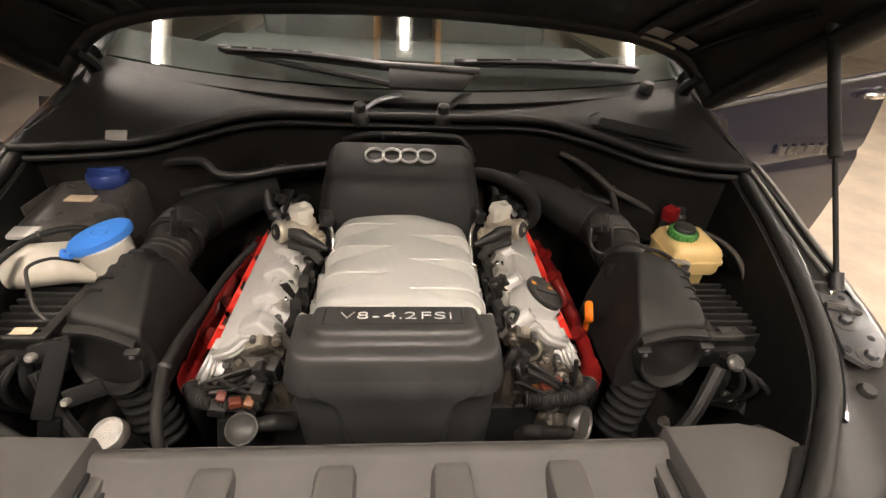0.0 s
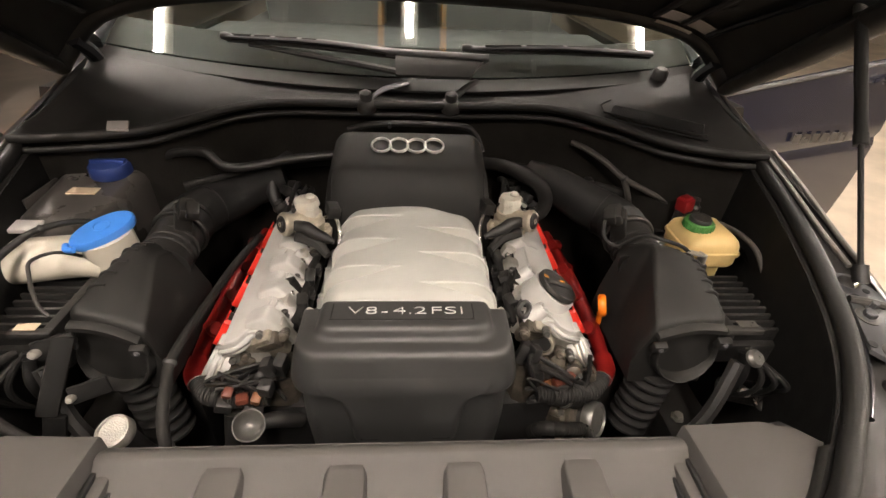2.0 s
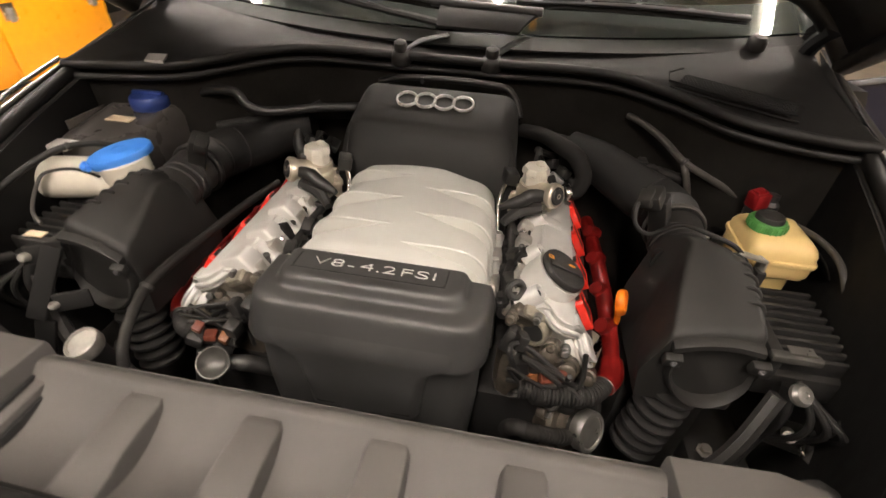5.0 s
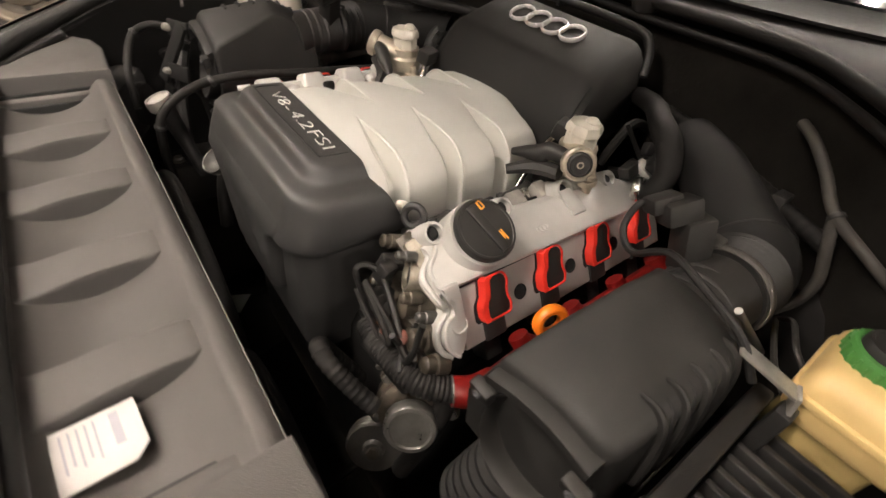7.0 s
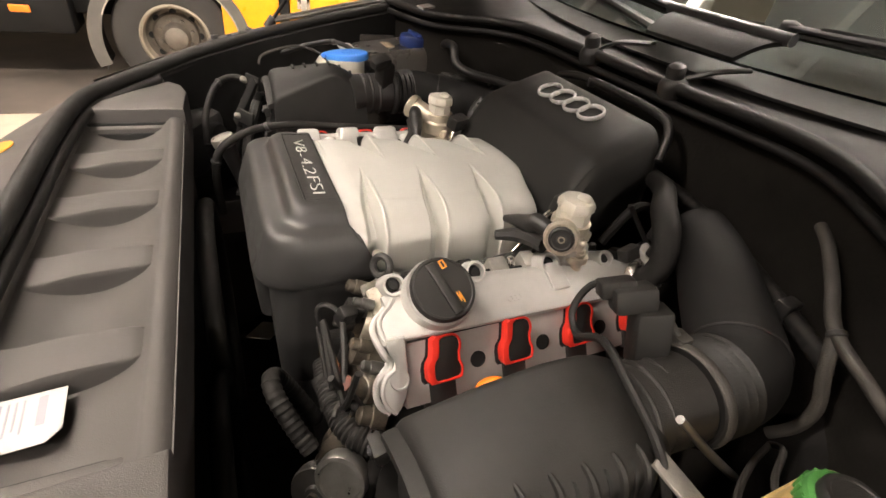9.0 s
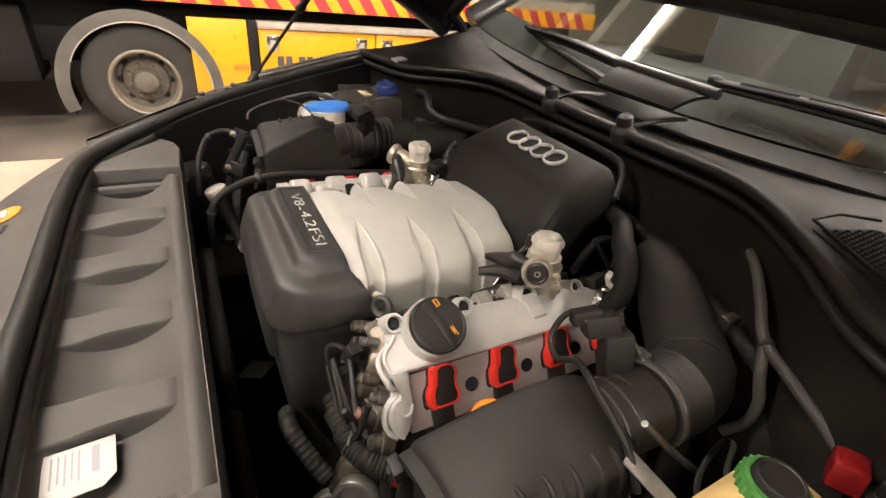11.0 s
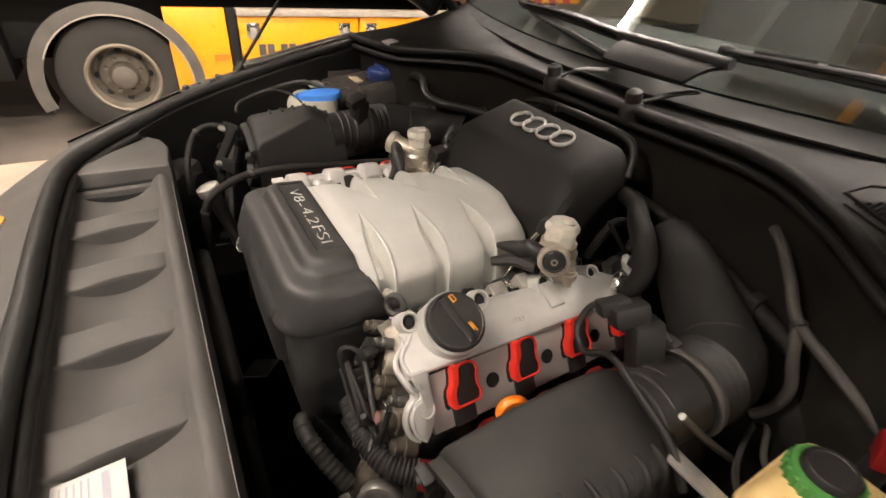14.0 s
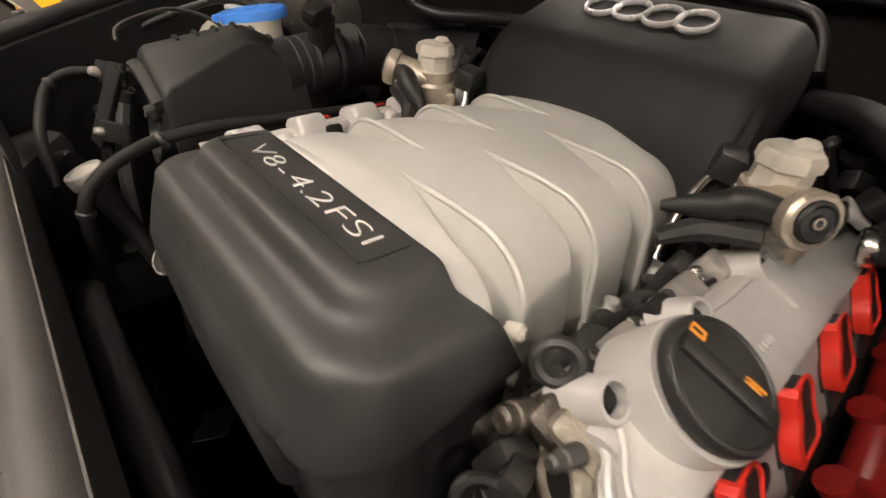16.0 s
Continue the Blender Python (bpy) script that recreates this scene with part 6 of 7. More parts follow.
def corner_bits():
    """Pump, bracket and pipes low in the front corner of the bay."""
    t = thing("washer_pump", "small black pump with a bright clamp in the bay corner", "pump")
    part("body", lathe(bmesh.new(), (0.600, 0.010, 0.745), (0.5, -0.6, 0.5), [(0.020, -0.05), (0.021, 0.0), (0.018, 0.020), (0.012, 0.030), (0, 0.032)], 20), BLACK, t)
    part("clamp", ring(bmesh.new(), (0.607, 0.001, 0.752), (0.5, -0.6, 0.5), 0.021, 0.003, 28, 8, 1.8), STEEL, t, "bright clamp band")
    part("spigot", rod(bmesh.new(), (0.580, 0.01, 0.755), (0.565, -0.012, 0.775), 0.008), ALLOYDULL, t)
    b = thing("relay_box", "dusty brown-black relay box on the inner wing", "relay box")
    part("box", block(bmesh.new(), -0.030, -0.045, -0.03, 0.030, 0.045, 0.02, 0.006, pose(0.640, -0.045, 0.80, 8, -6, -12)), BLACK, b)
    part("lid", block(bmesh.new(), -0.032, -0.047, 0.018, 0.032, 0.047, 0.028, 0.004, pose(0.640, -0.045, 0.80, 8, -6, -12)), TRIM, b)
    part("label", block(bmesh.new(), -0.018, -0.025, 0.028, 0.014, 0.010, 0.0288, 0, pose(0.640, -0.045, 0.80, 8, -6, -12)), LABEL, b)
    for j in range(3):
        part("plug", block(bmesh.new(), -0.010, -0.008, -0.012, 0.010, 0.008, 0.012, 0.003, pose(0.605, -0.075 + 0.028 * j, 0.812, 10, 12, -10)), BLACK, b)
    hose("wing_hose", "black hose on the inner wing", [(0.668, 0.085, 0.875), (0.660, 0.050, 0.862), (0.640, 0.020, 0.825), (0.625, 0.0, 0.785), (0.60, -0.02, 0.74)], 0.0105, TRIM, clips=[((0.640, 0.020, 0.825), (0.4, 0.5, 0.8))])
    hose("wing_pipe", "thin pipe running along the inner wing", [(0.655, 0.30, 0.90), (0.660, 0.20, 0.885), (0.655, 0.12, 0.86), (0.63, 0.04, 0.80), (0.60, -0.06, 0.74)], 0.005, TRIM)
    hose("wing_pipe", "thin pipe running along the inner wing", [(-0.655, 0.20, 0.86), (-0.650, 0.10, 0.83), (-0.63, 0.0, 0.79), (-0.58, -0.08, 0.75), (-0.50, -0.12, 0.72)], 0.006, TRIM)
    for s in (-1, 1):
        r = thing("lower_rail", "dark chassis rail low beside the engine", "chassis rail", "chassis rails")
        part("rail", block(bmesh.new(), *sorted_pair(s * 0.50, s * 0.60, -0.15, 0.50, 0.52, 0.62), 0.012), BLACK, r)
        for j in range(4):
            part("bolt", lathe(bmesh.new(), (s * 0.53, -0.08 + 0.13 * j, 0.62), (0, 0, 1), [(0.013, 0), (0.013, 0.003), (0.009, 0.004), (0.009, 0.011), (0, 0.011)], 6), ALLOYDULL, r)
    for s in (-1, 1):
        u = thing("headlamp_housing", "black rear housing of a headlamp in the bay corner", "headlamp housing", "headlamp housings")
        part("shell", block(bmesh.new(), -0.075, -0.05, -0.06, 0.075, 0.05, 0.06, 0.025, pose(s * 0.50, -0.165, 0.775, 0, 0, s * 28)), BLACK, u)
        part("dust_cap", lathe(bmesh.new(), (s * 0.488, -0.122, 0.778), (-s * 0.47, 0.88, 0.1), [(0.040, 0), (0.040, 0.014), (0.036, 0.020), (0.012, 0.022), (0, 0.022)], 28), TRIM, u)
        part("cap_grip", block(bmesh.new(), -0.028, 0, -0.005, 0.028, 0.012, 0.005, 0.003, pose(s * 0.479, -0.104, 0.780, 0, 0, s * 28)), TRIM, u)


corner_bits()


def rear_bits():
    """Connectors, bracket and looms behind the fuel pumps."""
    for s in (-1, 1):
        t = thing("rear_connector", "black wiring connectors bunched behind the fuel pump", "wiring connector", "rear connectors")
        rnd = random.Random(31 + s)
        for j in range(7):
            q = pose(s * (0.215 + 0.020 * (j % 4)), 0.375 + 0.022 * (j // 2), 0.895 + rnd.uniform(-0.012, 0.030), rnd.uniform(-30, 30), rnd.uniform(-30, 30), rnd.uniform(-40, 40))
            part("plug", block(bmesh.new(), -0.009, -0.014, -0.009, 0.009, 0.014, 0.009, 0.003, q), BLACK if j % 3 else TRIM, t)
        for j in range(2):
            p = [Vector((s * rnd.uniform(0.19, 0.27), rnd.uniform(0.36, 0.47), rnd.uniform(0.86, 0.96))) for _ in range(4)]
            part("wire", sweep(bmesh.new(), p, rnd.choice((0.0035, 0.005, 0.0065)), seg=8), RUBBER if j % 2 else TRIM, t)
        part("lug", block(bmesh.new(), -0.014, -0.010, -0.005, 0.014, 0.010, 0.006, 0.003, pose(s * 0.245, 0.395, 0.905, 10, s * 30, 20)), ALLOY, t, "pale cast lug")
    t = thing("bulkhead_loom", "taped black wiring loom along the bulkhead", "wiring loom")
    part("loom", sweep(bmesh.new(), [(-0.46, 0.40, 0.93), (-0.36, 0.43, 0.945), (-0.22, 0.475, 0.955), (0.0, 0.492, 0.96), (0.20, 0.485, 0.955), (0.34, 0.455, 0.94), (0.47, 0.40, 0.93)], 0.010, ridge=0.0006, pitch=0.012), TRIM, t)
    for x, y, z in ((-0.30, 0.450, 0.950), (-0.12, 0.486, 0.958), (0.12, 0.490, 0.958), (0.40, 0.430, 0.936)):
        part("clip", block(bmesh.new(), x - 0.008, y - 0.014, z - 0.012, x + 0.008, y + 0.012, z + 0.014, 0.003), BLACK, t)
    t = thing("brake_booster", "dark round brake booster behind the fluid bottle", "brake booster")
    part("drum", lathe(bmesh.new(), (0.56, 0.425, 0.82), (0, -1, 0.1), [(0.085, -0.03), (0.095, 0.0), (0.092, 0.02), (0.06, 0.035), (0.03, 0.04), (0.03, 0.07), (0, 0.07)], 36), TRIM, t)
    part("cylinder", rod(bmesh.new(), (0.562, 0.36, 0.825), (0.565, 0.22, 0.835), 0.022), ALLOYDULL, t, "dull cast cylinder")
    for j in range(2):
        part("pipe", sweep(bmesh.new(), [(0.548, 0.25 + 0.05 * j, 0.84), (0.515, 0.255 + 0.05 * j, 0.865), (0.495, 0.30 + 0.05 * j, 0.862), (0.48, 0.37, 0.84)], 0.0032, seg=8), BRACKET, t, "thin steel pipe")


rear_bits()


def water_pump():
    """Housing round the idler cap, low on the front of the engine."""
    t = thing("water_pump", "greasy dark pump housing low on the front of the engine", "water pump")
    c, d = Vector((0.300, -0.014, 0.720)), Vector((0.75, -0.65, 0.45)).normalized()
    part("housing", lathe(bmesh.new(), c - d * 0.050, d, [(0.040, 0), (0.046, 0.012), (0.046, 0.030), (0.041, 0.036), (0.041, 0.044), (0.036, 0.047), (0, 0.047)], 28), GREASY, t)
    x = d.cross(Vector((0, 0, 1))).normalized()
    y = d.cross(x)
    for j in range(5):
        a = 0.5 + j * 1.257
        p = c - d * 0.022 + (x * math.cos(a) + y * math.sin(a)) * 0.047
        lug = part("lug", lathe(bmesh.new(), p - d * 0.012, d, [(0.0095, 0), (0.0095, 0.012), (0.008, 0.014), (0, 0.014)], 12), GREASY, t)
        part("bolt", lathe(bmesh.new(), p + d * 0.001, d, [(0.0058, 0), (0.0058, 0.005), (0.0045, 0.006), (0, 0.006)], 6), BRACKET, lug)
    part("outlet", sweep(bmesh.new(), [c + Vector((-0.02, 0.01, 0.035)), c + Vector((-0.045, -0.004, 0.060)), c + Vector((-0.075, -0.012, 0.072))], [0.017, 0.0155, 0.015], seg=14), TRIM, t, "black rubber outlet")
    part("outlet_clip", ring(bmesh.new(), c + Vector((-0.048, -0.005, 0.061)), (-0.8, -0.35, 0.45), 0.0162, 0.0022, 24, 8, 1.6), BRACKET, t)
    e = thing("pulley", "dark round pulley below the pump housing", "pulley")
    part("disc", lathe(bmesh.new(), c + Vector((-0.030, -0.030, -0.085)), d, [(0.034, -0.012), (0.036, -0.006), (0.033, 0.0), (0.036, 0.006), (0.034, 0.010), (0.014, 0.010), (0.012, 0.016), (0, 0.016)], 32), BRACKET, e)
    part("hub_bolt", lathe(bmesh.new(), c + Vector((-0.030, -0.030, -0.085)) + d * 0.015, d, [(0.008, 0), (0.008, 0.006), (0, 0.006)], 6), GREASY, e)


water_pump()


def sensor_cluster(side):
    """Castings, valves and plugs on the front of a bank."""
    t = thing("timing_casting", "greasy castings and plugs at the front of the engine bank", "engine casting", "front castings")
    k = side
    shift = 0.006 if side > 0 else -0.016
    rnd = random.Random(5 if side > 0 else 9)

    def m(x, y, z, rx=0, ry=0, rz=0):
        return pose(k * (x + 0.008), y + shift, z, rx, k * ry, k * rz)

    part("case", block(bmesh.new(), -0.030, -0.012, -0.030, 0.030, 0.014, 0.022, 0.006, m(0.206, 0.040, 0.860, 20, 30, 10)), GREASYPALE, t)
    part("case_step", block(bmesh.new(), -0.020, -0.012, -0.010, 0.018, 0.010, 0.012, 0.004, m(0.192, 0.034, 0.872, 25, 30, 10)), GREASY, t)
    for x, y, z, r in ((0.182, 0.022, 0.880, 0.0075), (0.215, 0.020, 0.885, 0.005), (0.240, 0.012, 0.848, 0.0065), (0.262, 0.018, 0.835, 0.006), (0.19, 0.005, 0.835, 0.006)):
        part("bolt", lathe(bmesh.new(), (k * x, y, z), (-k * 0.2, -1, 0.4), [(r * 1.25, -0.012), (r * 1.2, 0.002), (r, 0.003), (r, 0.010), (r * 0.6, 0.012), (0, 0.011)], 10), GREASY if r > 0.006 else BRACKET, t)
    d = Vector((-k * 0.55, -1, 0.25))
    part("port", lathe(bmesh.new(), (k * 0.214, 0.028, 0.853), d, [(0.021, -0.02), (0.021, 0.002), (0.0195, 0.004), (0.0165, 0.004), (0.0155, -0.004), (0.0, -0.004)], 28), GREASYPALE, t)
    part("port_dark", lathe(bmesh.new(), (k * 0.214, 0.028, 0.853), d, [(0.0155, -0.003), (0.0155, -0.0015), (0, -0.0015)], 24), GAP, t)
    for x, y, z, r, l, mat in ((0.243, 0.026, 0.828, 0.015, 0.034, GREASY), (0.272, 0.020, 0.808, 0.016, 0.036, GREASY), (0.298, 0.012, 0.800, 0.013, 0.026, GREASY), (0.225, 0.020, 0.808, 0.014, 0.036, BLACK), (0.205, 0.015, 0.815, 0.012, 0.034, BLACK)):
        dd = Vector((-k * 0.25, -1, 0.35)).normalized()
        part("solenoid", lathe(bmesh.new(), Vector((k * x, y, z)) + dd * -0.01, dd, [(r, 0), (r, l * 0.55), (r * 0.8, l * 0.6), (r * 0.8, l), (r * 0.5, l + 0.003), (0, l + 0.003)], 18), mat, t)
    for x, y, z, sx, sy, sz, mat in ((0.232, -0.018, 0.806, 0.009, 0.008, 0.006, RUST), (0.252, -0.014, 0.815, 0.007, 0.008, 0.006, RUST), (0.214, -0.014, 0.800, 0.007, 0.008, 0.010, AMBER), (0.262, -0.014, 0.790, 0.012, 0.012, 0.010, BLACK),
                                     (0.196, -0.012, 0.822, 0.010, 0.010, 0.012, BLACK), (0.222, -0.012, 0.780, 0.014, 0.010, 0.010, BLACK), (0.190, 0.000, 0.855, 0.008, 0.010, 0.012, BLACK), (0.176, 0.012, 0.845, 0.008, 0.012, 0.018, BLACK)):
        part("plug", block(bmesh.new(), -sx, -sy, -sz, sx, sy, sz, 0.003, m(x, y, z, rnd.uniform(-25, 25), rnd.uniform(-25, 25), rnd.uniform(-25, 25))), mat, t)
    for j in range(7):
        p = [Vector((k * rnd.uniform(0.18, 0.29), rnd.uniform(-0.03, 0.01), rnd.uniform(0.77, 0.86))) for _ in range(4)]
        part("wire", sweep(bmesh.new(), p, rnd.choice((0.0024, 0.0030, 0.0038)), seg=7), rnd.choice((RUBBER, HOSE, RUBBER, TRIM)), t)
    if side < 0:
        return t
    part("eye_bracket", ring(bmesh.new(), (k * 0.183, 0.050, 0.905), (k * 0.5, -0.8, 0.4), 0.0115, 0.0045, 24, 8), BLACK, t)
    part("eye_foot", rod(bmesh.new(), (k * 0.183, 0.052, 0.894), (k * 0.186, 0.058, 0.86), 0.006), BLACK, t)
    return t


sensor_cluster(1)
sensor_cluster(-1)


def valley(side):
    """Rail, injectors and looms between a bank and the manifold."""
    t = thing("fuel_rail", "dark fuel rail with plugs between manifold and valve cover", "fuel rail", "fuel rails")
    k = side
    rnd = random.Random(21 if side > 0 else 22)
    part("rail", sweep(bmesh.new(), [(k * 0.172, 0.06, 0.848), (k * 0.172, 0.20, 0.846), (k * 0.170, 0.34, 0.842)], 0.011, seg=12), DARK, t)
    part("loom", sweep(bmesh.new(), [(k * 0.176, 0.055, 0.868), (k * 0.170, 0.11, 0.873), (k * 0.177, 0.17, 0.868), (k * 0.170, 0.23, 0.874), (k * 0.174, 0.30, 0.866)], 0.0075, seg=10), RUBBER, t)
    for j in range(4):
        y = 0.075 + 0.066 * j
        part("injector", lathe(bmesh.new(), (k * 0.170, y, 0.85), (-k * 0.25, -0.1, 1), [(0.010, 0), (0.010, 0.014), (0.007, 0.016), (0.007, 0.024), (0, 0.025)], 14), rnd.choice((BLACK, TRIM)), t)
        part("plug", block(bmesh.new(), -0.008, -0.014, -0.008, 0.010, 0.014, 0.009, 0.003, pose(k * (0.176 + rnd.uniform(-0.006, 0.006)), y + 0.03, 0.873, rnd.uniform(-20, 20), k * rnd.uniform(-25, 25), rnd.uniform(-30, 30))), BLACK, t)
        part("bolt", lathe(bmesh.new(), (k * (0.188), y + 0.012, 0.868), (-k * 0.4, 0, 1), [(0.0055, 0), (0.0055, 0.008), (0.0035, 0.011), (0, 0.011)], 10), rnd.choice((BRACKET, ALLOYDULL)), t)
    return t


valley(1)
valley(-1)


def engine_fill():
    """Dark machinery below what is seen clearly."""
    t = thing("engine_block", "dark engine block deep in the bay", "engine block")
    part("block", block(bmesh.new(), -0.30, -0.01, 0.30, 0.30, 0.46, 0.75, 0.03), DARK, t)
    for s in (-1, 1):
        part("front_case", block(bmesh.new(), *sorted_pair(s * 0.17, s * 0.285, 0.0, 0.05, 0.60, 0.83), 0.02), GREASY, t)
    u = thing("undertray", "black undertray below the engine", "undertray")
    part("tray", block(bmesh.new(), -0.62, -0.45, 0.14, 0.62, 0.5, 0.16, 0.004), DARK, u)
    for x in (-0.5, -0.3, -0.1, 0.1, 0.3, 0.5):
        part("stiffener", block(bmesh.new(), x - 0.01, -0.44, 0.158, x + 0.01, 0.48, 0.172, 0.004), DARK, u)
    # Flat plate standing for an unidentified pale patch low in the bay.
    pp = part("pale_plate", block(bmesh.new(), -0.048, -0.034, 0, 0.048, 0.034, 0.0015, 0, pose(-0.425, -0.068, 0.236, 6, -18, -32)), PAPER)
    tagged(pp, "small pale flat piece low above the undertray", "paper scrap")
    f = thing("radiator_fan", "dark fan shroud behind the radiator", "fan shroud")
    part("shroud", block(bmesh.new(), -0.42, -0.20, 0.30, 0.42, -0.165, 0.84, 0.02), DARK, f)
    part("rim", ring(bmesh.new(), (-0.12, -0.14, 0.60), (0, 1, 0), 0.20, 0.014, 48, 10), BLACK, f)
    part("rim", ring(bmesh.new(), (0.22, -0.14, 0.58), (0, 1, 0), 0.16, 0.012, 48, 10), BLACK, f)
    return t


engine_fill()


def info_sticker():
    t = thing("service_sticker", "white printed service sticker on the radiator cover", "sticker")
    m = pose(0.262, -0.262, 0.8715, 0, 0, 4)
    o = [(-0.026, -0.028), (0.026, -0.028), (0.026, 0.016), (0.016, 0.026), (-0.026, 0.026)]
    part("paper", prism(bmesh.new(), o, 0, 0.0008, 0.0002, m), PAPER, t)
    part("print_reflection_bar", block(bmesh.new(), -0.021, 0.008, 0.0008, 0.008, 0.014, 0.0011, 0, m), PRINT, t, "dull blue printed bar")
    for k in range(5):
        part("print_reflection_bar", block(bmesh.new(), -0.021, -0.002 - 0.005 * k, 0.0008, 0.012 - 0.004 * (k % 2), -0.0005 - 0.005 * k, 0.0011, 0, m), PRINT, t, "grey printed bar")
    return t


info_sticker()


# ---- beyond the car ----
def truck():
    t = thing("tow_truck", "yellow tow truck with red striped board and side lockers", "truck")
    X = -3.16
    part("stripe_board", block(bmesh.new(), X - 0.10, -2.6, 0.885, X + 0.02, 3.6, 1.02, 0.004), STRIPEYELLOW, t, "yellow board")
    for k in range(34):
        y = -2.55 + 0.18 * k
        bm = bmesh.new()
        skin(bm, [[(X + 0.0205, y, 0.888), (X + 0.0205, y + 0.09, 0.888), (X + 0.0205, y + 0.0, 1.018), (X + 0.0205, y - 0.09, 1.018)],
                  [(X + 0.0235, y, 0.888), (X + 0.0235, y + 0.09, 0.888), (X + 0.0235, y + 0.0, 1.018), (X + 0.0235, y - 0.09, 1.018)]])
        part("red_stripe", bm, STRIPERED, t, smooth=False)
    part("upper_body", block(bmesh.new(), X - 2.1, -2.6, 1.02, X - 0.02, 3.6, 1.10, 0.01), TRUCKGREY, t)
    part("chassis", block(bmesh.new(), X - 1.9, -2.6, 0.45, X - 0.30, 3.6, 0.88, 0.02), DARK, t)
    part("ledge", block(bmesh.new(), X - 0.06, 0.42, 0.755, X + 0.03, 3.4, 0.80, 0.006), TRUCKGREY, t, "grey ledge over the lockers")
    edges = (0.42, 1.315, 2.21, 3.1)
    for a, b in zip(edges, edges[1:]):
        d = part("locker_door", block(bmesh.new(), X - 0.05, a + 0.006, 0.24, X, b - 0.006, 0.75, 0.008), TRUCKYELLOW, t)
        for y in (a + 0.10, b - 0.12):
            l = part("latch", block(bmesh.new(), X, y - 0.045, 0.61, X + 0.008, y + 0.045, 0.71, 0.004), STEEL, d, "square metal latch")
            l2 = part("latch_handle", block(bmesh.new(), X + 0.008, y - 0.02, 0.60, X + 0.02, y + 0.02, 0.68, 0.004), ALLOYDULL, d)
    part("post", block(bmesh.new(), X - 0.05, 0.355, 0.24, X + 0.012, 0.415, 0.80, 0.006), DARK, t)
    part("side_panel", block(bmesh.new(), X - 0.05, -0.02, 0.24, X - 0.002, 0.352, 0.80, 0.006), TRUCKYELLOW, t)
    part("marker", block(bmesh.new(), X - 0.002, 0.24, 0.47, X + 0.012, 0.34, 0.51, 0.005), ORANGE, t, "amber side marker")
    part("marker", block(bmesh.new(), X - 0.002, -1.16, 0.50, X + 0.012, -1.06, 0.54, 0.005), ORANGE, t, "amber side marker")
    for y in (0.545, 0.605, 0.700, 0.762, 0.868, 0.935, 1.060, 1.132):
        part("number_bar", block(bmesh.new(), X, y, 0.488, X + 0.003, y + 0.048, 0.570, 0), INK, t, "dark bar")
    arch = bmesh.new()

    def fend(u, v):
        a = radians(-25 + 225 * u)
        r = 0.45
        return Vector((X - 0.35 + 0.37 * v, -0.330 + r * math.cos(a), 0.345 + r * math.sin(a)))

    part("wheel_arch", sheet(arch, fend, 36, 4, 0.012, (0, 0, -1)), TYRE, t, "grey rubber mudguard")
    def arch_face(u, v):
        a = radians(-18 + 216 * u)
        r = 0.408 + 0.075 * v
        return Vector((X + 0.022, -0.330 + r * math.cos(a), 0.345 + r * math.sin(a)))

    part("arch_face", sheet(bmesh.new(), arch_face, 40, 3, 0.012, (-1, 0, 0)), ARCHGREY, t, "broad grey mudguard face")
    part("arch_trim", sweep(bmesh.new(), [Vector((X + 0.026, -0.330 + 0.412 * math.cos(radians(-18 + 6 * k)), 0.345 + 0.412 * math.sin(radians(-18 + 6 * k)))) for k in range(2, 30)], 0.0045, seg=8, n=0), TRUCKGREY, t)
    w = part("wheel", lathe(bmesh.new(), (X - 0.27, -0.325, 0.37), (1, 0, 0), [(0.20, 0.0), (0.33, 0.0), (0.36, 0.02), (0.37, 0.05), (0.37, 0.20), (0.358, 0.235), (0.33, 0.250), (0.25, 0.255), (0.215, 0.245), (0.205, 0.23), (0.20, 0.18)], 56, False), TYRE, t, "worn black tyre")
    part("rim", lathe(bmesh.new(), (X - 0.27, -0.325, 0.37), (1, 0, 0), [(0.214, 0.20), (0.216, 0.250), (0.206, 0.258), (0.194, 0.250), (0.188, 0.20), (0.184, 0.16)], 48, False), RIM, w, "dirty beige steel rim")
    part("rim_face", lathe(bmesh.new(), (X - 0.27, -0.325, 0.37), (1, 0, 0), [(0.192, 0.20), (0.180, 0.135), (0.165, 0.118), (0.15, 0.116), (0.135, 0.14), (0.075, 0.155), (0.07, 0.20), (0.05, 0.215), (0, 0.215)], 48, False), RIMDARK, w, "dark dished wheel face")
    for k in range(8):
        a = 2 * math.pi * k / 8
        part("rim_hole", lathe(bmesh.new(), (X - 0.27 + 0.122, -0.325 + 0.150 * math.cos(a), 0.37 + 0.150 * math.sin(a)), (1, 0, 0), [(0.021, -0.02), (0.021, 0.004), (0, 0.004)], 14), GAP, w)
        a += 0.3
        part("wheel_nut", lathe(bmesh.new(), (X - 0.27 + 0.150, -0.325 + 0.105 * math.cos(a), 0.37 + 0.105 * math.sin(a)), (1, 0, 0), [(0.014, 0), (0.012, 0.03), (0, 0.03)], 6), RIMDARK, w)
    part("hub", lathe(bmesh.new(), (X - 0.27, -0.325, 0.37), (1, 0, 0), [(0.090, 0.150), (0.085, 0.165), (0.075, 0.176), (0.07, 0.222), (0.05, 0.231), (0, 0.231)], 32), RIMDARK, w)
    part("step_box", block(bmesh.new(), X - 0.5, -1.8, 0.35, X - 0.15, -0.9, 0.8, 0.02), DARK, t)
    return t


truck()


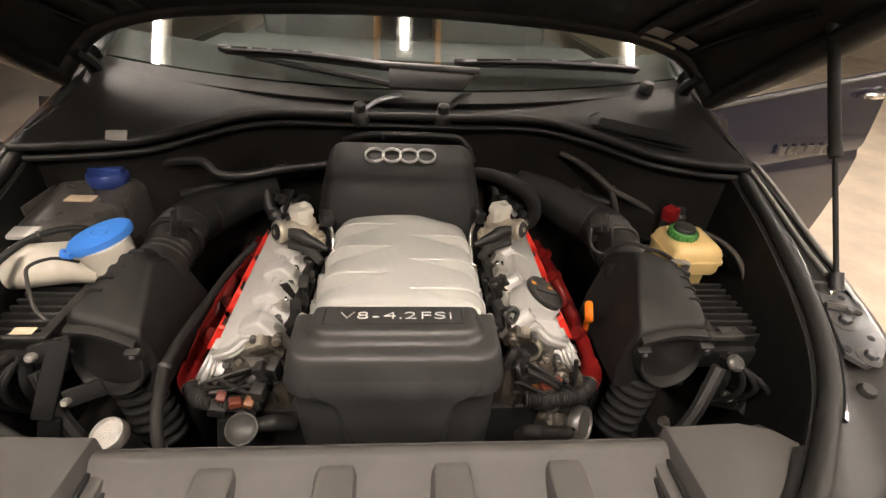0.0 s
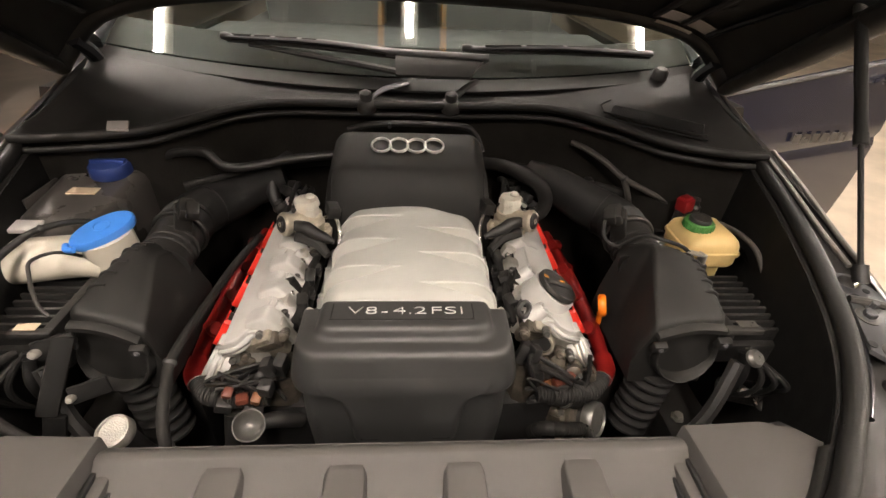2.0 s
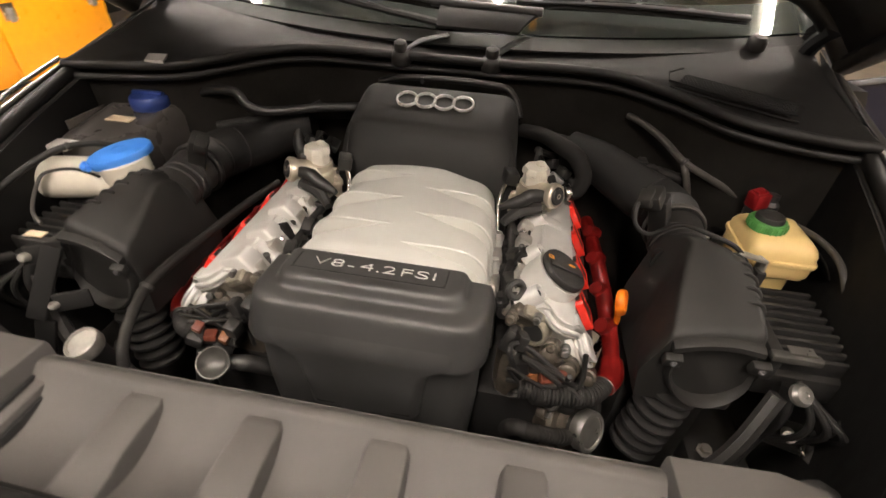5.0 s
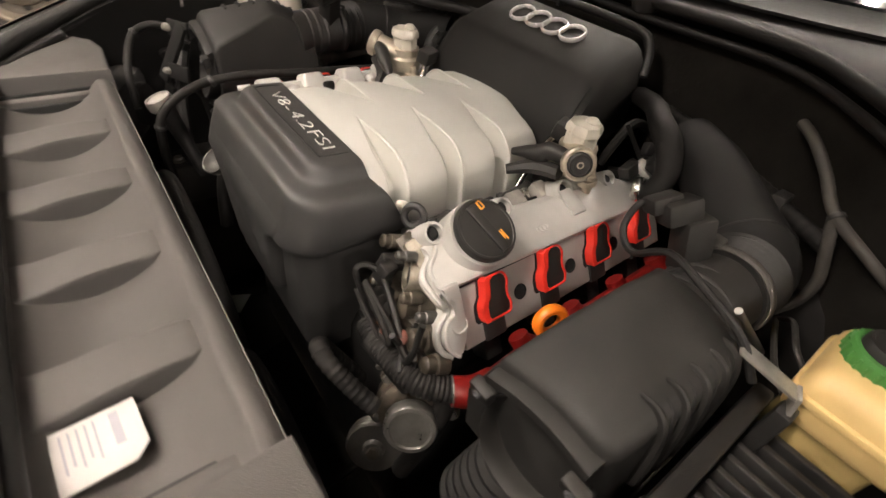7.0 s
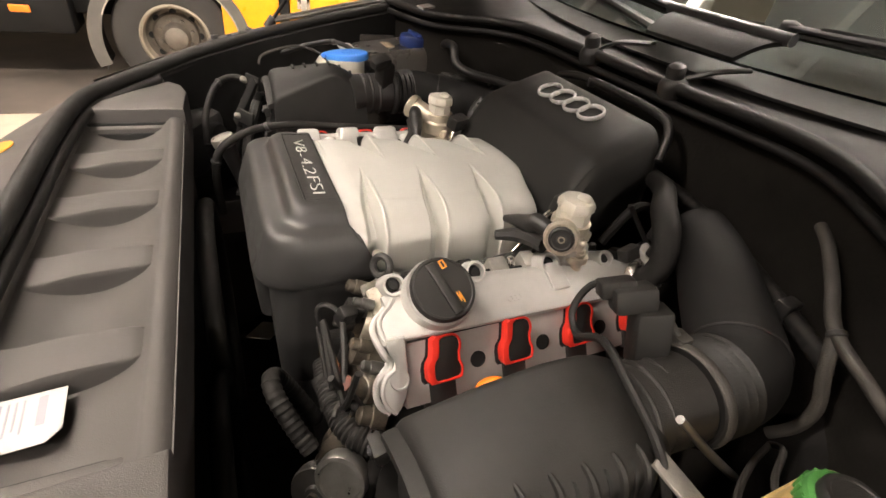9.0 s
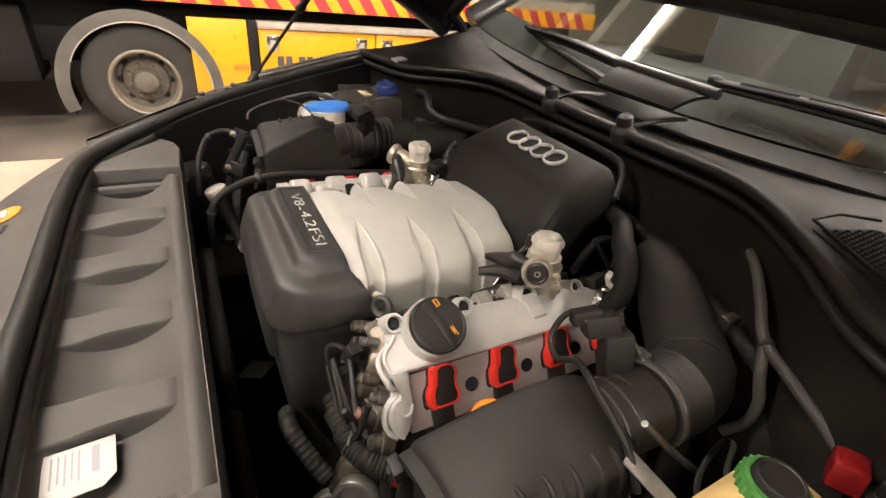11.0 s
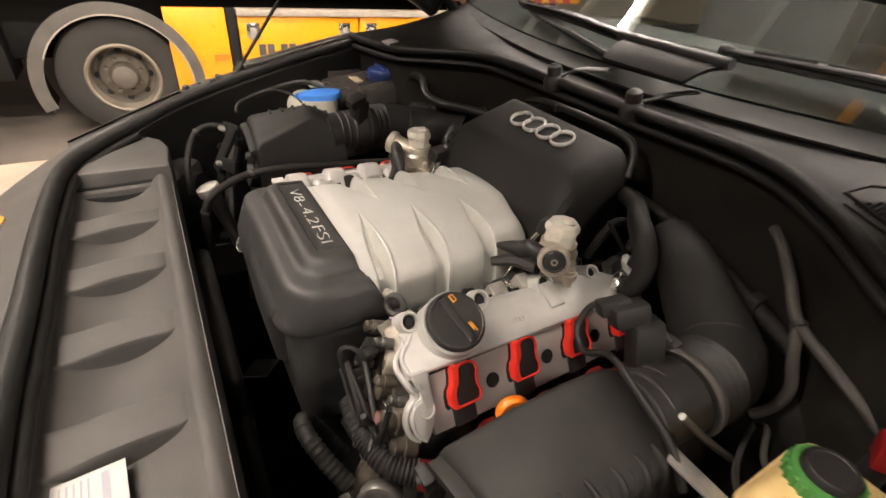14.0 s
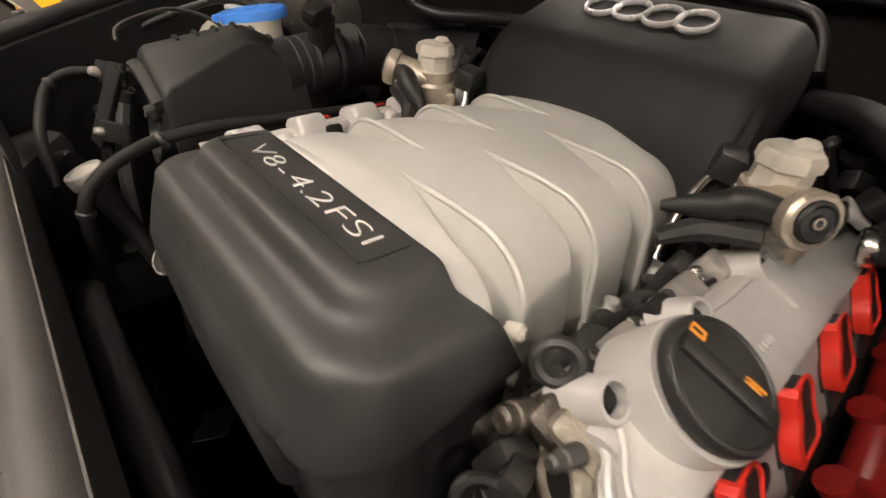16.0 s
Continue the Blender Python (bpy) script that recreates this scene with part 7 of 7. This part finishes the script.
def open_door():
    t = thing("car", "dark blue-black car with its side door standing open", "car")

    def at(w, z, out=0.0):
        a, b = Vector((0.97, 1.04, 0)), Vector((1.825, 1.20, 0))
        d = (b - a).normalized()
        return a.lerp(b, w) + Vector((d.y, -d.x, 0)) * out + Vector((0, 0, z))

    def face(u, v):
        belt = 0.955 + 0.135 * u
        z = 0.30 + v * (belt - 0.30)
        bulge = 0.045 * math.sin(math.pi * (0.1 + 0.85 * v)) - (0.010 if 0.60 < v < 0.66 else 0)
        return at(u * (1 - 0.03 * (1 - v)), z, bulge)

    door = part("door", sheet(bmesh.new(), face, 16, 30, 0.05, (0.18, 0.98, 0)), DOORPAINT, t, "open dark blue-black door")
    rim = [at(0.0, 0.97), at(0.22, 1.22), at(0.50, 1.40), at(0.98, 1.44), at(1.0, 1.09)]
    part("window_frame", sweep(bmesh.new(), rim, 0.028, seg=8, n=3), PAINT, door)
    part("belt_trim", sweep(bmesh.new(), [at(0.0, 0.962, 0.012), at(0.5, 1.03, 0.012), at(1.0, 1.098, 0.012)], 0.009, seg=8), STEELBLACK, door)
    part("handle", sweep(bmesh.new(), [at(0.86, 1.015, 0.03), at(0.88, 1.02, 0.06), at(0.97, 1.03, 0.06), at(0.985, 1.035, 0.03)], 0.012, seg=10), STEEL, door, "bright door handle")
    # Grey bars paint the reflection of a lettered sign onto the door.
    for w, z, l in ((0.50, 0.80, 0.30),):
        for k in range(6):
            a, b = at(w + 0.05 * k, z, 0.046), at(w + 0.05 * k + 0.03, z + 0.035, 0.046)
            part("print_reflection_bar", block(bmesh.new(), min(a.x, b.x), min(a.y, b.y) - 0.004, a.z, max(a.x, b.x), min(a.y, b.y) - 0.002, b.z, 0), BATTERY, door, "dull grey bar painted as a mirrored sign")
    for sx in (-0.36, 0.36):
        seat = part("front_seat", block(bmesh.new(), sx - 0.25, 1.66, 0.75, sx + 0.25, 1.82, 1.32, 0.06), CABIN, t, "dark front seat")
        part("headrest", block(bmesh.new(), sx - 0.13, 1.70, 1.33, sx + 0.13, 1.80, 1.52, 0.04), CABIN, seat)
    for s in (-1, 1):
        def side_f(u, v, s=s):
            return Vector((s * (0.93 - 0.10 * (v ** 3)), 0.62 + 2.4 * u, 0.28 + 0.78 * v))

        part("side_panel", sheet(bmesh.new(), side_f, 10, 10, 0.04, (-s, 0, 0)), PAINT, t)
        w = part("wheel", lathe(bmesh.new(), (s * 0.70, 0.36, 0.36), (s, 0, 0), [(0.22, 0), (0.34, 0), (0.36, 0.03), (0.36, 0.2), (0.34, 0.23), (0.22, 0.22)], 40), TYRE, t)
    return t


open_door()
